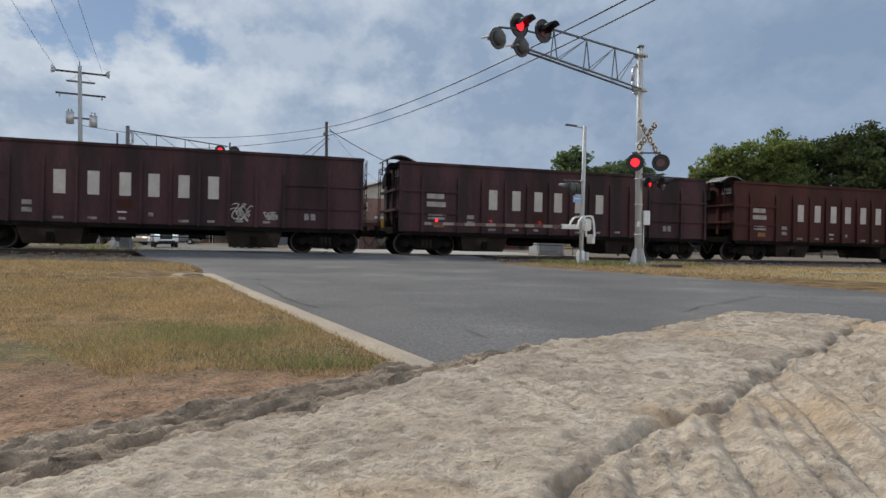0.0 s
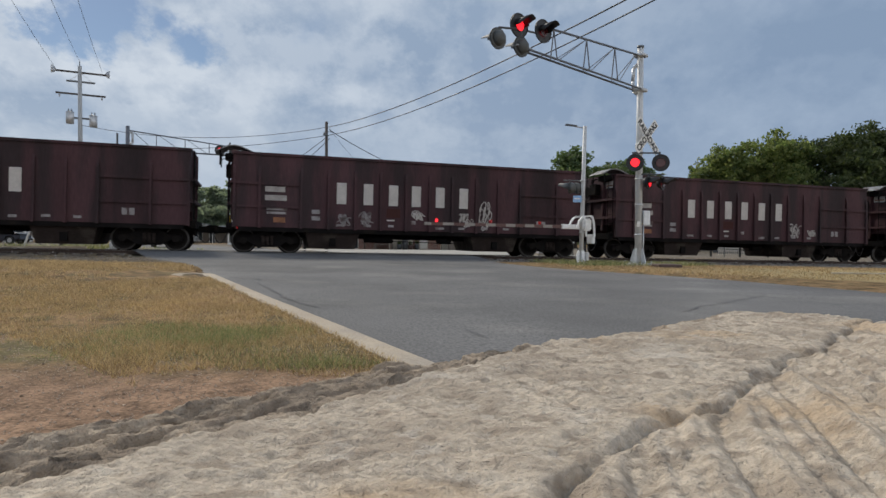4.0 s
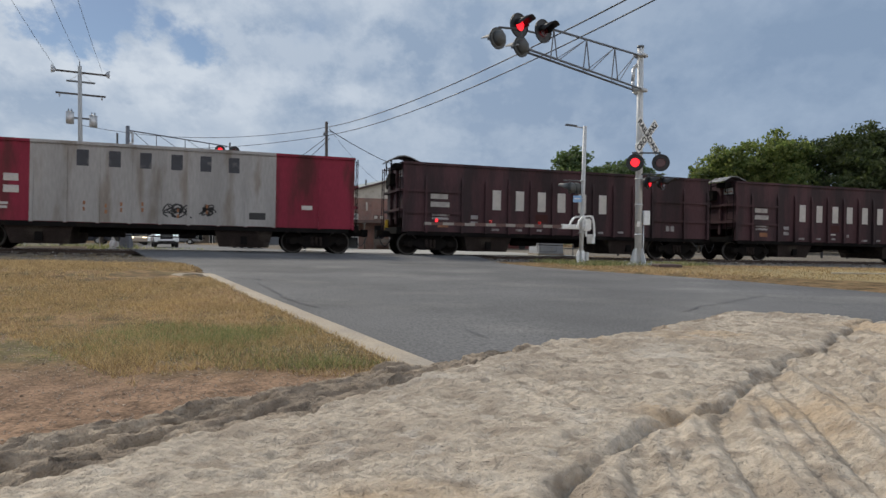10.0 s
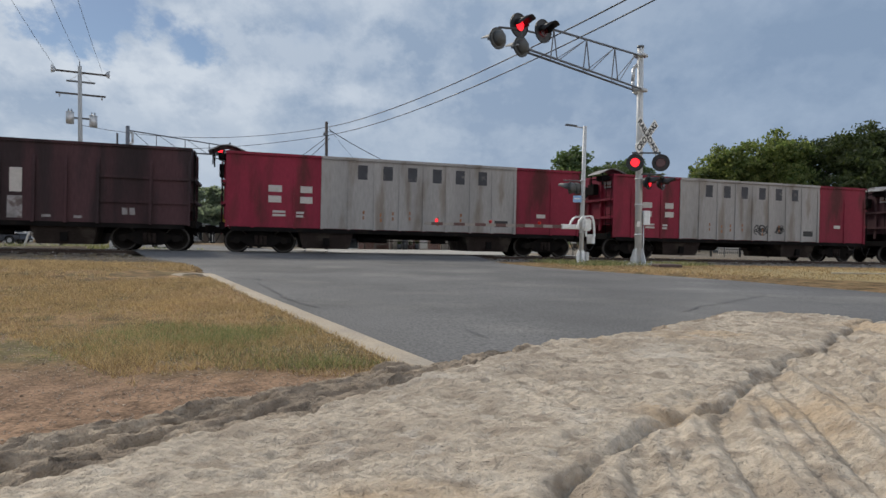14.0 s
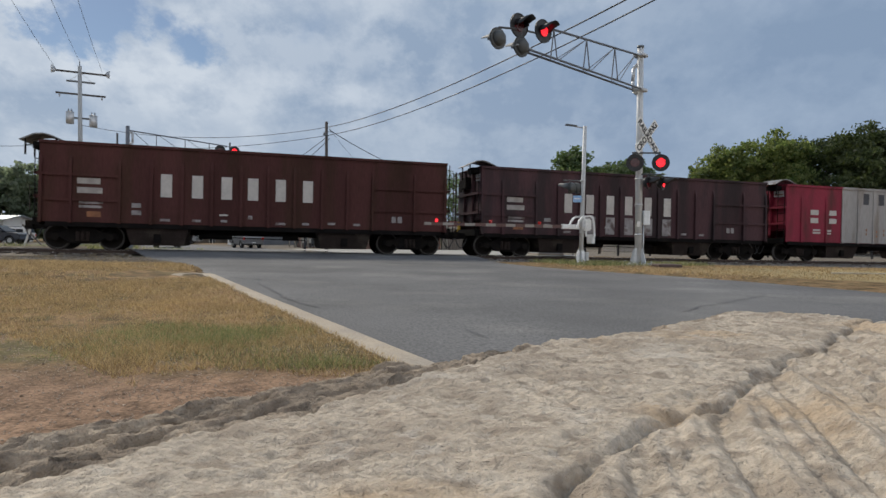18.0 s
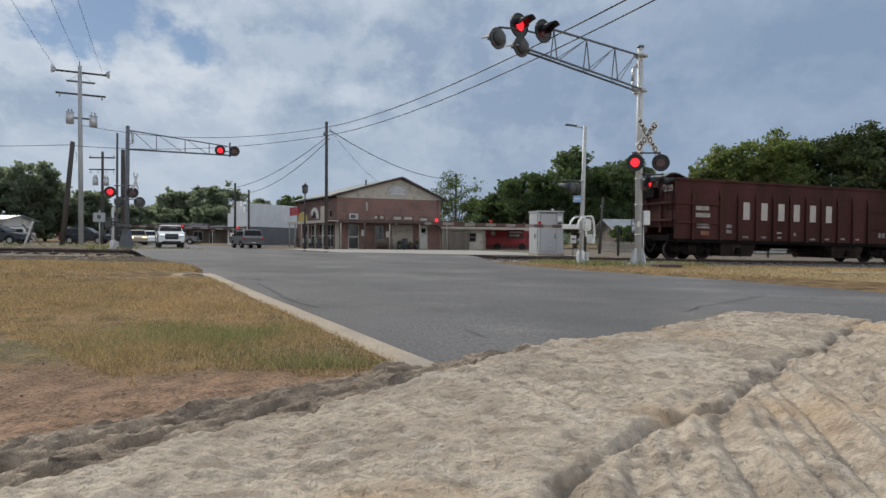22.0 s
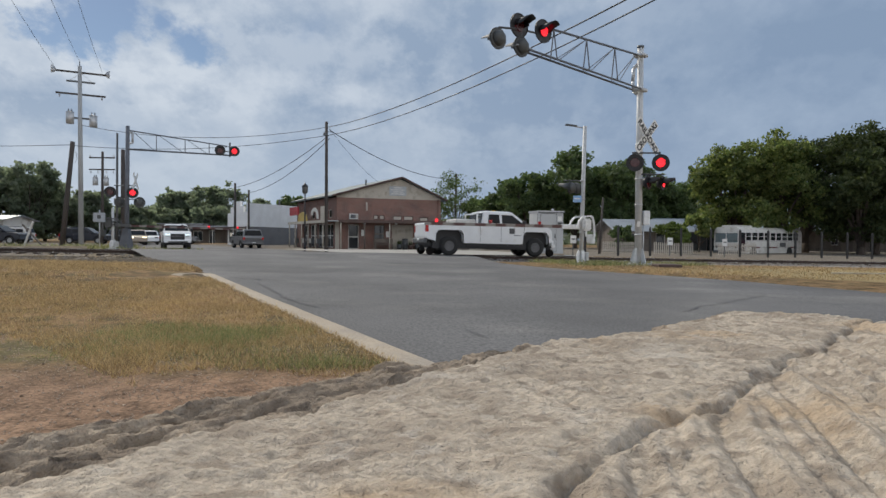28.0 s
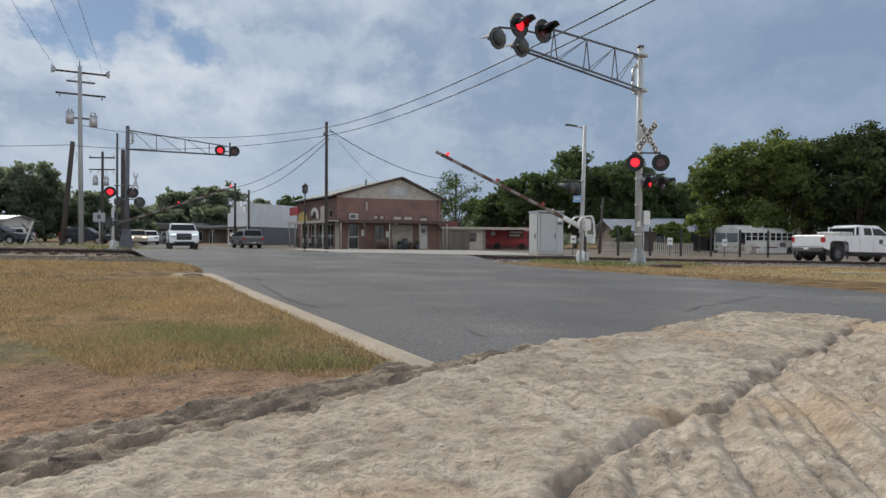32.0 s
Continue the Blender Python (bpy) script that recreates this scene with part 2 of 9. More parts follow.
M["cabinet_grey"] = mat("pale_grey_enamel", (0.46, 0.47, 0.475), 0.5, var=0.06, scale=1.2, grain=0.04, bump=0.03, stain=(0.46, 0.44, 0.41), amount=0.12, streak=3)
M["galv"] = mat("galvanised_steel", (0.50, 0.51, 0.52), 0.45, 0.35, var=0.15, scale=3, grain=0.1, fine=30)
# darker galvanised grey, with the shade of the backlit steelwork in its colour
M["galv_dark"] = mat("backlit_truss_steel", (0.14, 0.15, 0.17), 0.6, 0.2, var=0.15, scale=3)
# boom white, darkened: the shade of its backlit face is in the colour
M["boom_white"] = mat("shaded_boom_paint", (0.25, 0.225, 0.205), 0.6, var=0.15, scale=3)
M["silver"] = mat("aluminium_paint", (0.54, 0.55, 0.55), 0.45, 0.0, var=0.12, scale=2.5, stain=(0.40, 0.38, 0.35), amount=0.2, streak=4)
M["white"] = mat("white_enamel", (0.74, 0.75, 0.75), 0.45, var=0.08, scale=2, stain=(0.50, 0.47, 0.42), amount=0.22, streak=3)
M["dullwhite"] = mat("dull_white_paint", (0.62, 0.61, 0.58), 0.65, var=0.1, scale=1.2, stain=(0.45, 0.42, 0.37), amount=0.3)
M["black"] = mat("satin_black_paint", (0.016, 0.016, 0.018), 0.5, var=0.2, scale=3)
M["darkgrey"] = mat("dark_grey_steel", (0.10, 0.105, 0.11), 0.55, 0.3, var=0.2)
M["backplate"] = mat("grey_lamp_back", (0.085, 0.09, 0.09), 0.6, var=0.15)
M["lens_dark"] = mat("unlit_red_lens", (0.060, 0.008, 0.010), 0.25, var=0.3, scale=20, fine=60, spec=0.6)
M["lens_lit"] = glow_mat("lit_red_lens", (1.0, 0.018, 0.030), 1.5)
M["headlamp"] = glow_mat("lit_headlamp", (1.0, 0.80, 0.52), 3.0)
M["cool_lamp"] = glow_mat("lit_cool_headlamp", (0.80, 0.95, 1.0), 1.1)
# boom red, darkened in the same way for the backlit face
M["red_stripe"] = mat("shaded_red_stripe", (0.085, 0.034, 0.030), 0.4, var=0.2, scale=4)
M["pole_wood"] = mat("weathered_pole_timber", (0.068, 0.058, 0.052), 0.85, var=0.25, scale=2.5, grain=0.25, fine=24, streak=8)
M["pole_grey"] = mat("pale_grey_pole", (0.36, 0.37, 0.37), 0.7, var=0.15, scale=2, streak=6)
M["wire"] = mat("black_cable", (0.022, 0.023, 0.026), 0.6, var=0.1, bump=0)
M["cream"] = mat("cream_render", (0.46, 0.42, 0.36), 0.8, var=0.1, scale=1.0, stain=(0.34, 0.31, 0.26), amount=0.3)
M["teal_roof"] = mat("dark_teal_roof", (0.10, 0.125, 0.125), 0.6, 0.1, var=0.2, scale=1)
M["metal_roof"] = mat("grey_metal_roof", (0.34, 0.36, 0.38), 0.45, 0.4, var=0.15, scale=0.7)
M["rust_roof"] = mat("brown_metal_trim", (0.09, 0.055, 0.045), 0.6, var=0.25)
M["steel_siding"] = mat("pale_steel_siding", (0.62, 0.65, 0.68), 0.6, 0.0, var=0.1, scale=0.8)
M["timber"] = mat("grey_brown_timber", (0.16, 0.135, 0.115), 0.85, var=0.25, scale=2, fine=20, streak=6)
M["window"] = glass_mat("window_glass")
M["paint_white"] = mat("white_car_paint", (0.78, 0.79, 0.80), 0.28, var=0.05, scale=1.5, grain=0.03, bump=0.02, stain=(0.70, 0.69, 0.67), amount=0.05)
M["paint_silver"] = mat("silver_grey_car_paint", (0.20, 0.205, 0.215), 0.3, 0.45, var=0.06, grain=0.03, bump=0.02)
M["paint_black"] = mat("dark_car_paint", (0.022, 0.026, 0.036), 0.25, 0.1, var=0.1, grain=0.03, bump=0.02)
M["paint_tan"] = mat("tan_car_paint", (0.30, 0.25, 0.20), 0.35, 0.2, var=0.06, grain=0.03, bump=0.02)
M["rubber"] = mat("tyre_rubber", (0.022, 0.022, 0.022), 0.8, var=0.2)
M["alloy"] = mat("dull_alloy", (0.42, 0.42, 0.42), 0.4, 0.6, var=0.15)
M["alloy_dull"] = mat("dusty_wheel_steel", (0.13, 0.13, 0.135), 0.5, 0.4, var=0.2)
M["chrome"] = mat("chrome_trim", (0.62, 0.63, 0.64), 0.2, 0.9, var=0.1)
M["plastic"] = mat("black_plastic", (0.028, 0.028, 0.03), 0.6, var=0.15)
M["tail"] = mat("red_tail_lens", (0.45, 0.02, 0.02), 0.25, var=0.1)
M["caboose"] = mat("bright_red_paint", (0.40, 0.035, 0.045), 0.5, var=0.15, scale=1.2, stain=(0.25, 0.03, 0.03), amount=0.3)
M["sign_blue"] = mat("blue_sign_face", (0.25, 0.42, 0.66), 0.5)
M["sign_white"] = mat("white_sign_face", (0.72, 0.72, 0.70), 0.5, var=0.08)
M["brown_red"] = mat("faded_red_panel", (0.16, 0.05, 0.05), 0.7, var=0.2)
M["goldsign"] = mat("ochre_sign_paint", (0.46, 0.33, 0.09), 0.6, var=0.2)


def limestone_mat(name, col, grey, orange, pale):
    """Gritty stone with grey-brown, rusty and chalky blotches."""
    m = mat(name, col, 0.95, var=0.12, scale=22, grain=0.20, fine=150, bump=0.0, stain=grey, amount=0.42, spec=0.15)
    n, ln = m.node_tree.nodes, m.node_tree.links
    b = n["Principled BSDF"]
    tc = n.new("ShaderNodeTexCoord")
    c = b.inputs["Base Color"].links[0].from_socket

    def tex(s, d, rough=0.6):
        t = n.new("ShaderNodeTexNoise")
        t.inputs["Scale"].default_value, t.inputs["Detail"].default_value, t.inputs["Roughness"].default_value = s, d, rough
        ln.new(tc.outputs["Object"], t.inputs["Vector"])
        return t.outputs["Fac"]
    for s, lo, hi, most, other in ((4.5, 0.54, 0.66, 0.65, orange), (6.5, 0.56, 0.70, 0.6, pale), (11, 0.46, 0.64, 0.75, grey), (34, 0.56, 0.68, 0.45, pale), (60, 0.50, 0.66, 0.65, grey)):
        r = n.new("ShaderNodeMapRange")
        r.interpolation_type = "SMOOTHSTEP"
        r.inputs["From Min"].default_value, r.inputs["From Max"].default_value, r.inputs["To Max"].default_value = lo, hi, most
        ln.new(tex(s, 7), r.inputs["Value"])
        mx = n.new("ShaderNodeMix")
        mx.data_type = "RGBA"
        ln.new(r.outputs[0], mx.inputs["Factor"])
        ln.new(c, mx.inputs["A"])
        mx.inputs["B"].default_value = (*other, 1)
        c = mx.outputs["Result"]
    ln.new(c, b.inputs["Base Color"])
    last = None
    for s, dist in ((80, 0.010), (240, 0.005)):
        bp = n.new("ShaderNodeBump")
        bp.inputs["Strength"].default_value, bp.inputs["Distance"].default_value = 0.8, dist
        ln.new(tex(s, 4, 0.65), bp.inputs["Height"])
        if last:
            ln.new(last, bp.inputs["Normal"])
        last = bp.outputs[0]
    ln.new(last, b.inputs["Normal"])
    return m


M["limestone"] = limestone_mat("rough_limestone", (0.58, 0.490, 0.385), (0.365, 0.298, 0.230), (0.53, 0.385, 0.245), (0.64, 0.575, 0.49))
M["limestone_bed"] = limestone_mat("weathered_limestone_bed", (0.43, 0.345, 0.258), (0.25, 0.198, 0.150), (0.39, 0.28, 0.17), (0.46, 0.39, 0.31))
M["dirty_ballast"] = mat("earthy_crushed_stone", (0.15, 0.125, 0.098), 0.95, var=0.3, scale=0.8, grain=0.45, fine=14, bump=0.8, stain=(0.215, 0.165, 0.098), amount=0.62)
M["car_glass"] = glass_mat("tinted_car_glass", (0.010, 0.011, 0.013), 0.08)
M["car_glass"].node_tree.nodes["Principled BSDF"].inputs["Specular IOR Level"].default_value = 0.22
M["bark"] = mat("dark_bark", (0.075, 0.058, 0.046), 0.9, var=0.3, scale=2, fine=14, streak=5)
M["leaf_oak"] = leaf_mat("live_oak_leaf", (0.070, 0.105, 0.038), (0.22, 0.235, 0.085), 0.55)
M["leaf_dark"] = leaf_mat("dark_crown_leaf", (0.032, 0.048, 0.021), (0.085, 0.100, 0.040), 0.4)
M["leaf_mid"] = leaf_mat("elm_leaf", (0.060, 0.092, 0.042), (0.125, 0.160, 0.070))
# far leaves: paled and greyed, so distance haze sits in the leaf colour
M["leaf_hazed"] = leaf_mat("hazed_far_leaf", (0.150, 0.175, 0.140), (0.19, 0.21, 0.17), 0.75)
M["leaf_bright"] = leaf_mat("bright_shrub_leaf", (0.075, 0.11, 0.03), (0.12, 0.15, 0.045))
M["blade_green"] = leaf_mat("green_blade", (0.070, 0.095, 0.034), (0.40, 0.375, 0.195), 0.3)
M["blade_dry"] = leaf_mat("dry_blade", (0.200, 0.125, 0.060), (0.62, 0.450, 0.265), 0.25)
M["pebble"] = mat("pale_pebble", (0.42, 0.325, 0.245), 0.85, var=0.3, scale=8)


def ground_mat():
    """Dry lawn, a green patch, bare reddish dirt by the block, pale gravel beyond the track."""
    m = mat("dry_ground", (0.235, 0.150, 0.076), 0.95, var=0.5, scale=2.2, grain=0.55, fine=26, bump=0.9, stain=(0.120, 0.092, 0.046), amount=0.55, spec=0.1)
    n, ln = m.node_tree.nodes, m.node_tree.links
    b = n["Principled BSDF"]
    src = b.inputs["Base Color"].links[0].from_socket
    tc = n.new("ShaderNodeTexCoord")
    ns = n.new("ShaderNodeTexNoise")
    ns.inputs["Scale"].default_value, ns.inputs["Detail"].default_value = 0.9, 7
    ln.new(tc.outputs["Object"], ns.inputs["Vector"])
    gr = n.new("ShaderNodeTexNoise")
    gr.inputs["Scale"].default_value, gr.inputs["Detail"].default_value = 60, 3
    ln.new(tc.outputs["Object"], gr.inputs["Vector"])

    mid = n.new("ShaderNodeTexNoise")
    mid.inputs["Scale"].default_value, mid.inputs["Detail"].default_value, mid.inputs["Roughness"].default_value = 7.0, 8, 0.6
    ln.new(tc.outputs["Object"], mid.inputs["Vector"])

    def blob(cx, cy, rx, ry, lo, hi, rag):
        mp = n.new("ShaderNodeVectorMath")
        mp.operation = "SUBTRACT"
        ln.new(tc.outputs["Object"], mp.inputs[0])
        mp.inputs[1].default_value = (cx, cy, 0)
        sc = n.new("ShaderNodeVectorMath")
        sc.operation = "MULTIPLY"
        ln.new(mp.outputs[0], sc.inputs[0])
        sc.inputs[1].default_value = (1 / rx, 1 / ry, 0)
        le = n.new("ShaderNodeVectorMath")
        le.operation = "LENGTH"
        ln.new(sc.outputs[0], le.inputs[0])
        ad = n.new("ShaderNodeMath")
        ad.operation = "MULTIPLY_ADD"
        ln.new(ns.outputs["Fac"], ad.inputs[0])
        ad.inputs[1].default_value = rag
        ln.new(le.outputs["Value"], ad.inputs[2])
        mr = n.new("ShaderNodeMapRange")
        mr.interpolation_type = "SMOOTHSTEP"
        mr.inputs["From Min"].default_value, mr.inputs["From Max"].default_value = lo + rag / 2, hi + rag / 2
        mr.inputs["To Min"].default_value, mr.inputs["To Max"].default_value = 1, 0
        ln.new(ad.outputs[0], mr.inputs["Value"])
        return mr.outputs[0]

    def lay(color, fac, col, grain):
        sc = n.new("ShaderNodeMapRange")
        sc.inputs["From Min"].default_value, sc.inputs["From Max"].default_value = 0.3, 0.7
        sc.inputs["To Min"].default_value, sc.inputs["To Max"].default_value = 1 - grain, 1 + grain
        both = n.new("ShaderNodeMath")
        both.operation = "MULTIPLY_ADD"
        ln.new(mid.outputs["Fac"], both.inputs[0])
        both.inputs[1].default_value = 0.9
        half = n.new("ShaderNodeMath")
        half.operation = "MULTIPLY_ADD"
        ln.new(gr.outputs["Fac"], half.inputs[0])
        half.inputs[1].default_value, half.inputs[2].default_value = 0.9, -0.4
        ln.new(half.outputs[0], both.inputs[2])
        ln.new(both.outputs[0], sc.inputs["Value"])
        v = n.new("ShaderNodeVectorMath")
        v.operation = "SCALE"
        v.inputs[0].default_value = col
        ln.new(sc.outputs[0], v.inputs["Scale"])
        mx = n.new("ShaderNodeMix")
        mx.data_type = "RGBA"
        ln.new(fac, mx.inputs["Factor"])
        ln.new(color, mx.inputs["A"])
        ln.new(v.outputs[0], mx.inputs["B"])
        return mx.outputs["Result"]

    c = lay(src, blob(-1.7, 4.15, 1.4, 0.9, 0.35, 1.15, 0.9), (0.150, 0.130, 0.062), 0.5)
    c = lay(c, blob(-0.8, 0.9, 4.8, 2.55, 0.8, 1.1, 0.35), (0.232, 0.148, 0.095), 0.55)
    c = lay(c, blob(15.5, 17.5, 9.5, 4.6, 0.75, 1.1, 0.5), (0.36, 0.285, 0.150), 0.35)
    c = lay(c, blob(-9.6, 17.4, 6.5, 2.7, 0.7, 1.15, 0.8), (0.185, 0.155, 0.120), 0.5)
    c = lay(c, blob(-2.55, 7.3, 0.85, 2.2, 0.4, 1.15, 1.1), (0.30, 0.188, 0.100), 0.35)
    c = lay(c, blob(14, 62, 60, 26, 0.8, 1.05, 0.3), (0.19, 0.164, 0.132), 0.35)
    c = lay(c, blob(-33, 60, 24, 24, 0.75, 1.05, 0.3), (0.175, 0.150, 0.120), 0.3)
    ln.new(c, b.inputs["Base Color"])
    return m


M["ground"] = ground_mat()
M["pale_board"] = mat("bleached_timber", (0.46, 0.40, 0.30), 0.85, var=0.2, scale=3)
M["grey_board"] = mat("grey_sign_board", (0.36, 0.39, 0.42), 0.6, var=0.15)
M["dull_mark"] = mat("worn_white_stencil", (0.33, 0.305, 0.285), 0.65, var=0.2, scale=4)
M["clod"] = mat("dry_clod", (0.25, 0.172, 0.120), 0.95, var=0.35, scale=12)

# ---- shaping helpers ----


def box(bm, lo, hi, m=None):
    vs = [bm.verts.new((x, y, z)) for x in (lo[0], hi[0]) for y in (lo[1], hi[1]) for z in (lo[2], hi[2])]
    for f in ((0, 1, 3, 2), (4, 6, 7, 5), (0, 4, 5, 1), (2, 3, 7, 6), (0, 2, 6, 4), (1, 5, 7, 3)):
        bm.faces.new([vs[i] for i in f])
    if m:
        for v in vs:
            v.co = m @ v.co
    return vs


def cyl(bm, p0, p1, r0, r1=None, n=10, caps=True):
    p0, p1 = Vector(p0), Vector(p1)
    r1 = r0 if r1 is None else r1
    q = (p1 - p0).to_track_quat("Z", "Y")
    a = [bm.verts.new(p0 + q @ Vector((r0 * math.cos(i * math.tau / n), r0 * math.sin(i * math.tau / n), 0))) for i in range(n)]
    b = [bm.verts.new(p1 + q @ Vector((r1 * math.cos(i * math.tau / n), r1 * math.sin(i * math.tau / n), 0))) for i in range(n)]
    for i in range(n):
        j = (i + 1) % n
        bm.faces.new((a[i], a[j], b[j], b[i])).smooth = n > 6
    if caps:
        bm.faces.new(a[::-1]), bm.faces.new(b)
    return a, b


def prism(bm, pts, y0, y1, axis="y"):
    """A flat outline pushed from y0 to y1 (axis y: outline in x, z; axis x: in y, z; axis z: in x, y)."""
    def put(p, d):
        return {"y": (p[0], d, p[1]), "x": (d, p[0], p[1]), "z": (p[0], p[1], d)}[axis]
    a = [bm.verts.new(put(p, y0)) for p in pts]
    b = [bm.verts.new(put(p, y1)) for p in pts]
    n = len(pts)
    for i in range(n):
        bm.faces.new((a[i], a[(i + 1) % n], b[(i + 1) % n], b[i]))
    bm.faces.new(a[::-1]), bm.faces.new(b)
    return a, b


def loft(bm, rings, caps=True, smooth=True):
    vs = [[bm.verts.new(p) for p in r] for r in rings]
    n = len(rings[0])
    for a, b in zip(vs, vs[1:]):
        for i in range(n):
            bm.faces.new((a[i], a[(i + 1) % n], b[(i + 1) % n], b[i])).smooth = smooth
    if caps:
        bm.faces.new(vs[0][::-1]), bm.faces.new(vs[-1])
    return vs


def bevelled(bm, w=0.02, seg=2):
    bmesh.ops.recalc_face_normals(bm, faces=bm.faces)
    es = [e for e in bm.edges if len(e.link_faces) == 2 and e.calc_face_angle(0) > 0.6]
    bmesh.ops.bevel(bm, geom=es, offset=w, segments=seg, affect="EDGES", clamp_overlap=True)
    return bm


def part(name, bm, material, parent=None, label="", m=None):
    me = bpy.data.meshes.new(name)
    bmesh.ops.recalc_face_normals(bm, faces=bm.faces)
    bm.to_mesh(me)
    bm.free()
    for one in material if isinstance(material, (list, tuple)) else [material]:
        me.materials.append(one)
    ob = new(name, me)
    if parent:
        ob.parent = parent
    if m is not None:
        ob.matrix_basis = m
    if label:
        tagged(ob, label)
    return ob


def shared(name, me, parent, m):
    ob = new(name, me)
    ob.parent = parent
    ob.matrix_basis = m
    return ob


def thing(name, m, label, category, group="", kind=""):
    ob = new(name)
    ob.empty_display_size = 0.2
    ob.matrix_basis = m
    return tagged(ob, label, category, group, kind)


def quick(name, lo, hi, material, parent, label="", m=None, bev=0.0):
    bm = bmesh.new()
    box(bm, lo, hi)
    if bev:
        bevelled(bm, bev, 1)
    return part(name, bm, material, parent, label, m)


def rod(name, p0, p1, r, material, parent, r1=None, n=10, label=""):
    bm = bmesh.new()
    cyl(bm, p0, p1, r, r1, n)
    return part(name, bm, material, parent, label)


def grid_mesh(name, xs, ys, zfun, material):
    xs, ys = np.asarray(xs, float), np.asarray(ys, float)
    X, Y = np.meshgrid(xs, ys, indexing="ij")
    Z = zfun(X, Y)
    co = np.stack([X, Y, Z], -1).reshape(-1, 3)
    nx, ny = len(xs), len(ys)
    i = (np.arange(nx - 1)[:, None] * ny + np.arange(ny - 1)[None, :]).ravel()
    return mesh_from(name, co, np.stack([i, i + ny, i + ny + 1, i + 1], -1), material)


def mesh_from(name, co, quads, material, smooth=True, parent=None):
    me = bpy.data.meshes.new(name)
    me.vertices.add(len(co))
    me.vertices.foreach_set("co", np.asarray(co, np.float32).ravel())
    k = quads.shape[1]
    me.loops.add(quads.size)
    me.loops.foreach_set("vertex_index", quads.astype(np.int32).ravel())
    me.polygons.add(len(quads))
    me.polygons.foreach_set("loop_start", np.arange(0, quads.size, k, dtype=np.int32))
    me.polygons.foreach_set("use_smooth", np.full(len(quads), smooth))
    me.update(calc_edges=True)
    me.validate()
    me.materials.append(material)
    ob = new(name, me)
    if parent:
        ob.parent = parent
    return ob


def wobble(X, Y, s, seed=0):
    """Cheap smooth unevenness, about -1 to 1."""
    r = np.random.RandomState(seed)
    out = np.zeros_like(X)
    for k in range(7):
        a, f, p = r.uniform(0, math.tau), s * r.uniform(0.5, 1.9), r.uniform(0, math.tau)
        out = out + np.sin((X * math.cos(a) + Y * math.sin(a)) * f + p)
    return out / 3.5

# ---- the lie of the land: the track falls gently to the right ----
T0 = Vector((-15.195, 21.708))
ANG = 16.674
U = Vector((math.cos(radians(ANG)), math.sin(radians(ANG))))
NV = Vector((-U.y, U.x))
FALL = 0.0163
MID = 1.55


def sd(x, y):
    return (x - T0.x) * U.x + (y - T0.y) * U.y, (x - T0.x) * NV.x + (y - T0.y) * NV.y


def at(s, d):
    return T0.x + U.x * s + NV.x * d, T0.y + U.y * s + NV.y * d


def land(x, y):
    s, d = sd(x, y)
    return -FALL * (np.clip(s, -60, 90) - 20) * (0.25 + 0.75 * np.exp(-(((d - 1.5) / 14) ** 2)))


def railtop(s):
    return 0.43 - FALL * s


def edge_left(y):
    y = np.asarray(y, float)
    up, back = np.clip((y - 12.5) / 11, 0, 1), np.clip((y - 28) / 14, 0, 1)
    flare = 1.15 * up * up * (3 - 2 * up) * (1 - back * back * (3 - 2 * back))
    return -0.325 - 0.5225 * (y - 4.24) - flare


def edge_right(y):
    """The verge bulges towards the road before the track; beyond it the road swings away to the left."""
    y = np.asarray(y, float)
    bend = np.interp(y, [-40, 10.5, 13.0, 14.8, 16.5, 18.5, 21.0, 25.0, 30.0], [9.4, 7.2, 6.25, 5.35, 4.1, 2.9, 2.05, 1.55, 0.75])
    return np.where(y > 30.0, 0.75 - 0.6 * (y - 30.0), bend)


def road_top(x, y):
    s, d = sd(x, y)
    k = np.clip(1 - (np.abs(d - MID) - 1.9) / 4.0, 0, 1)
    k = k * k * (3 - 2 * k)
    dip = np.clip((d - 9.0) / 9.0, 0, 1)
    return (land(x, y) - 0.13 * dip * dip * (3 - 2 * dip)) * (1 - k) + (0.424 - FALL * np.clip(s, -60, 90)) * k + 0.012


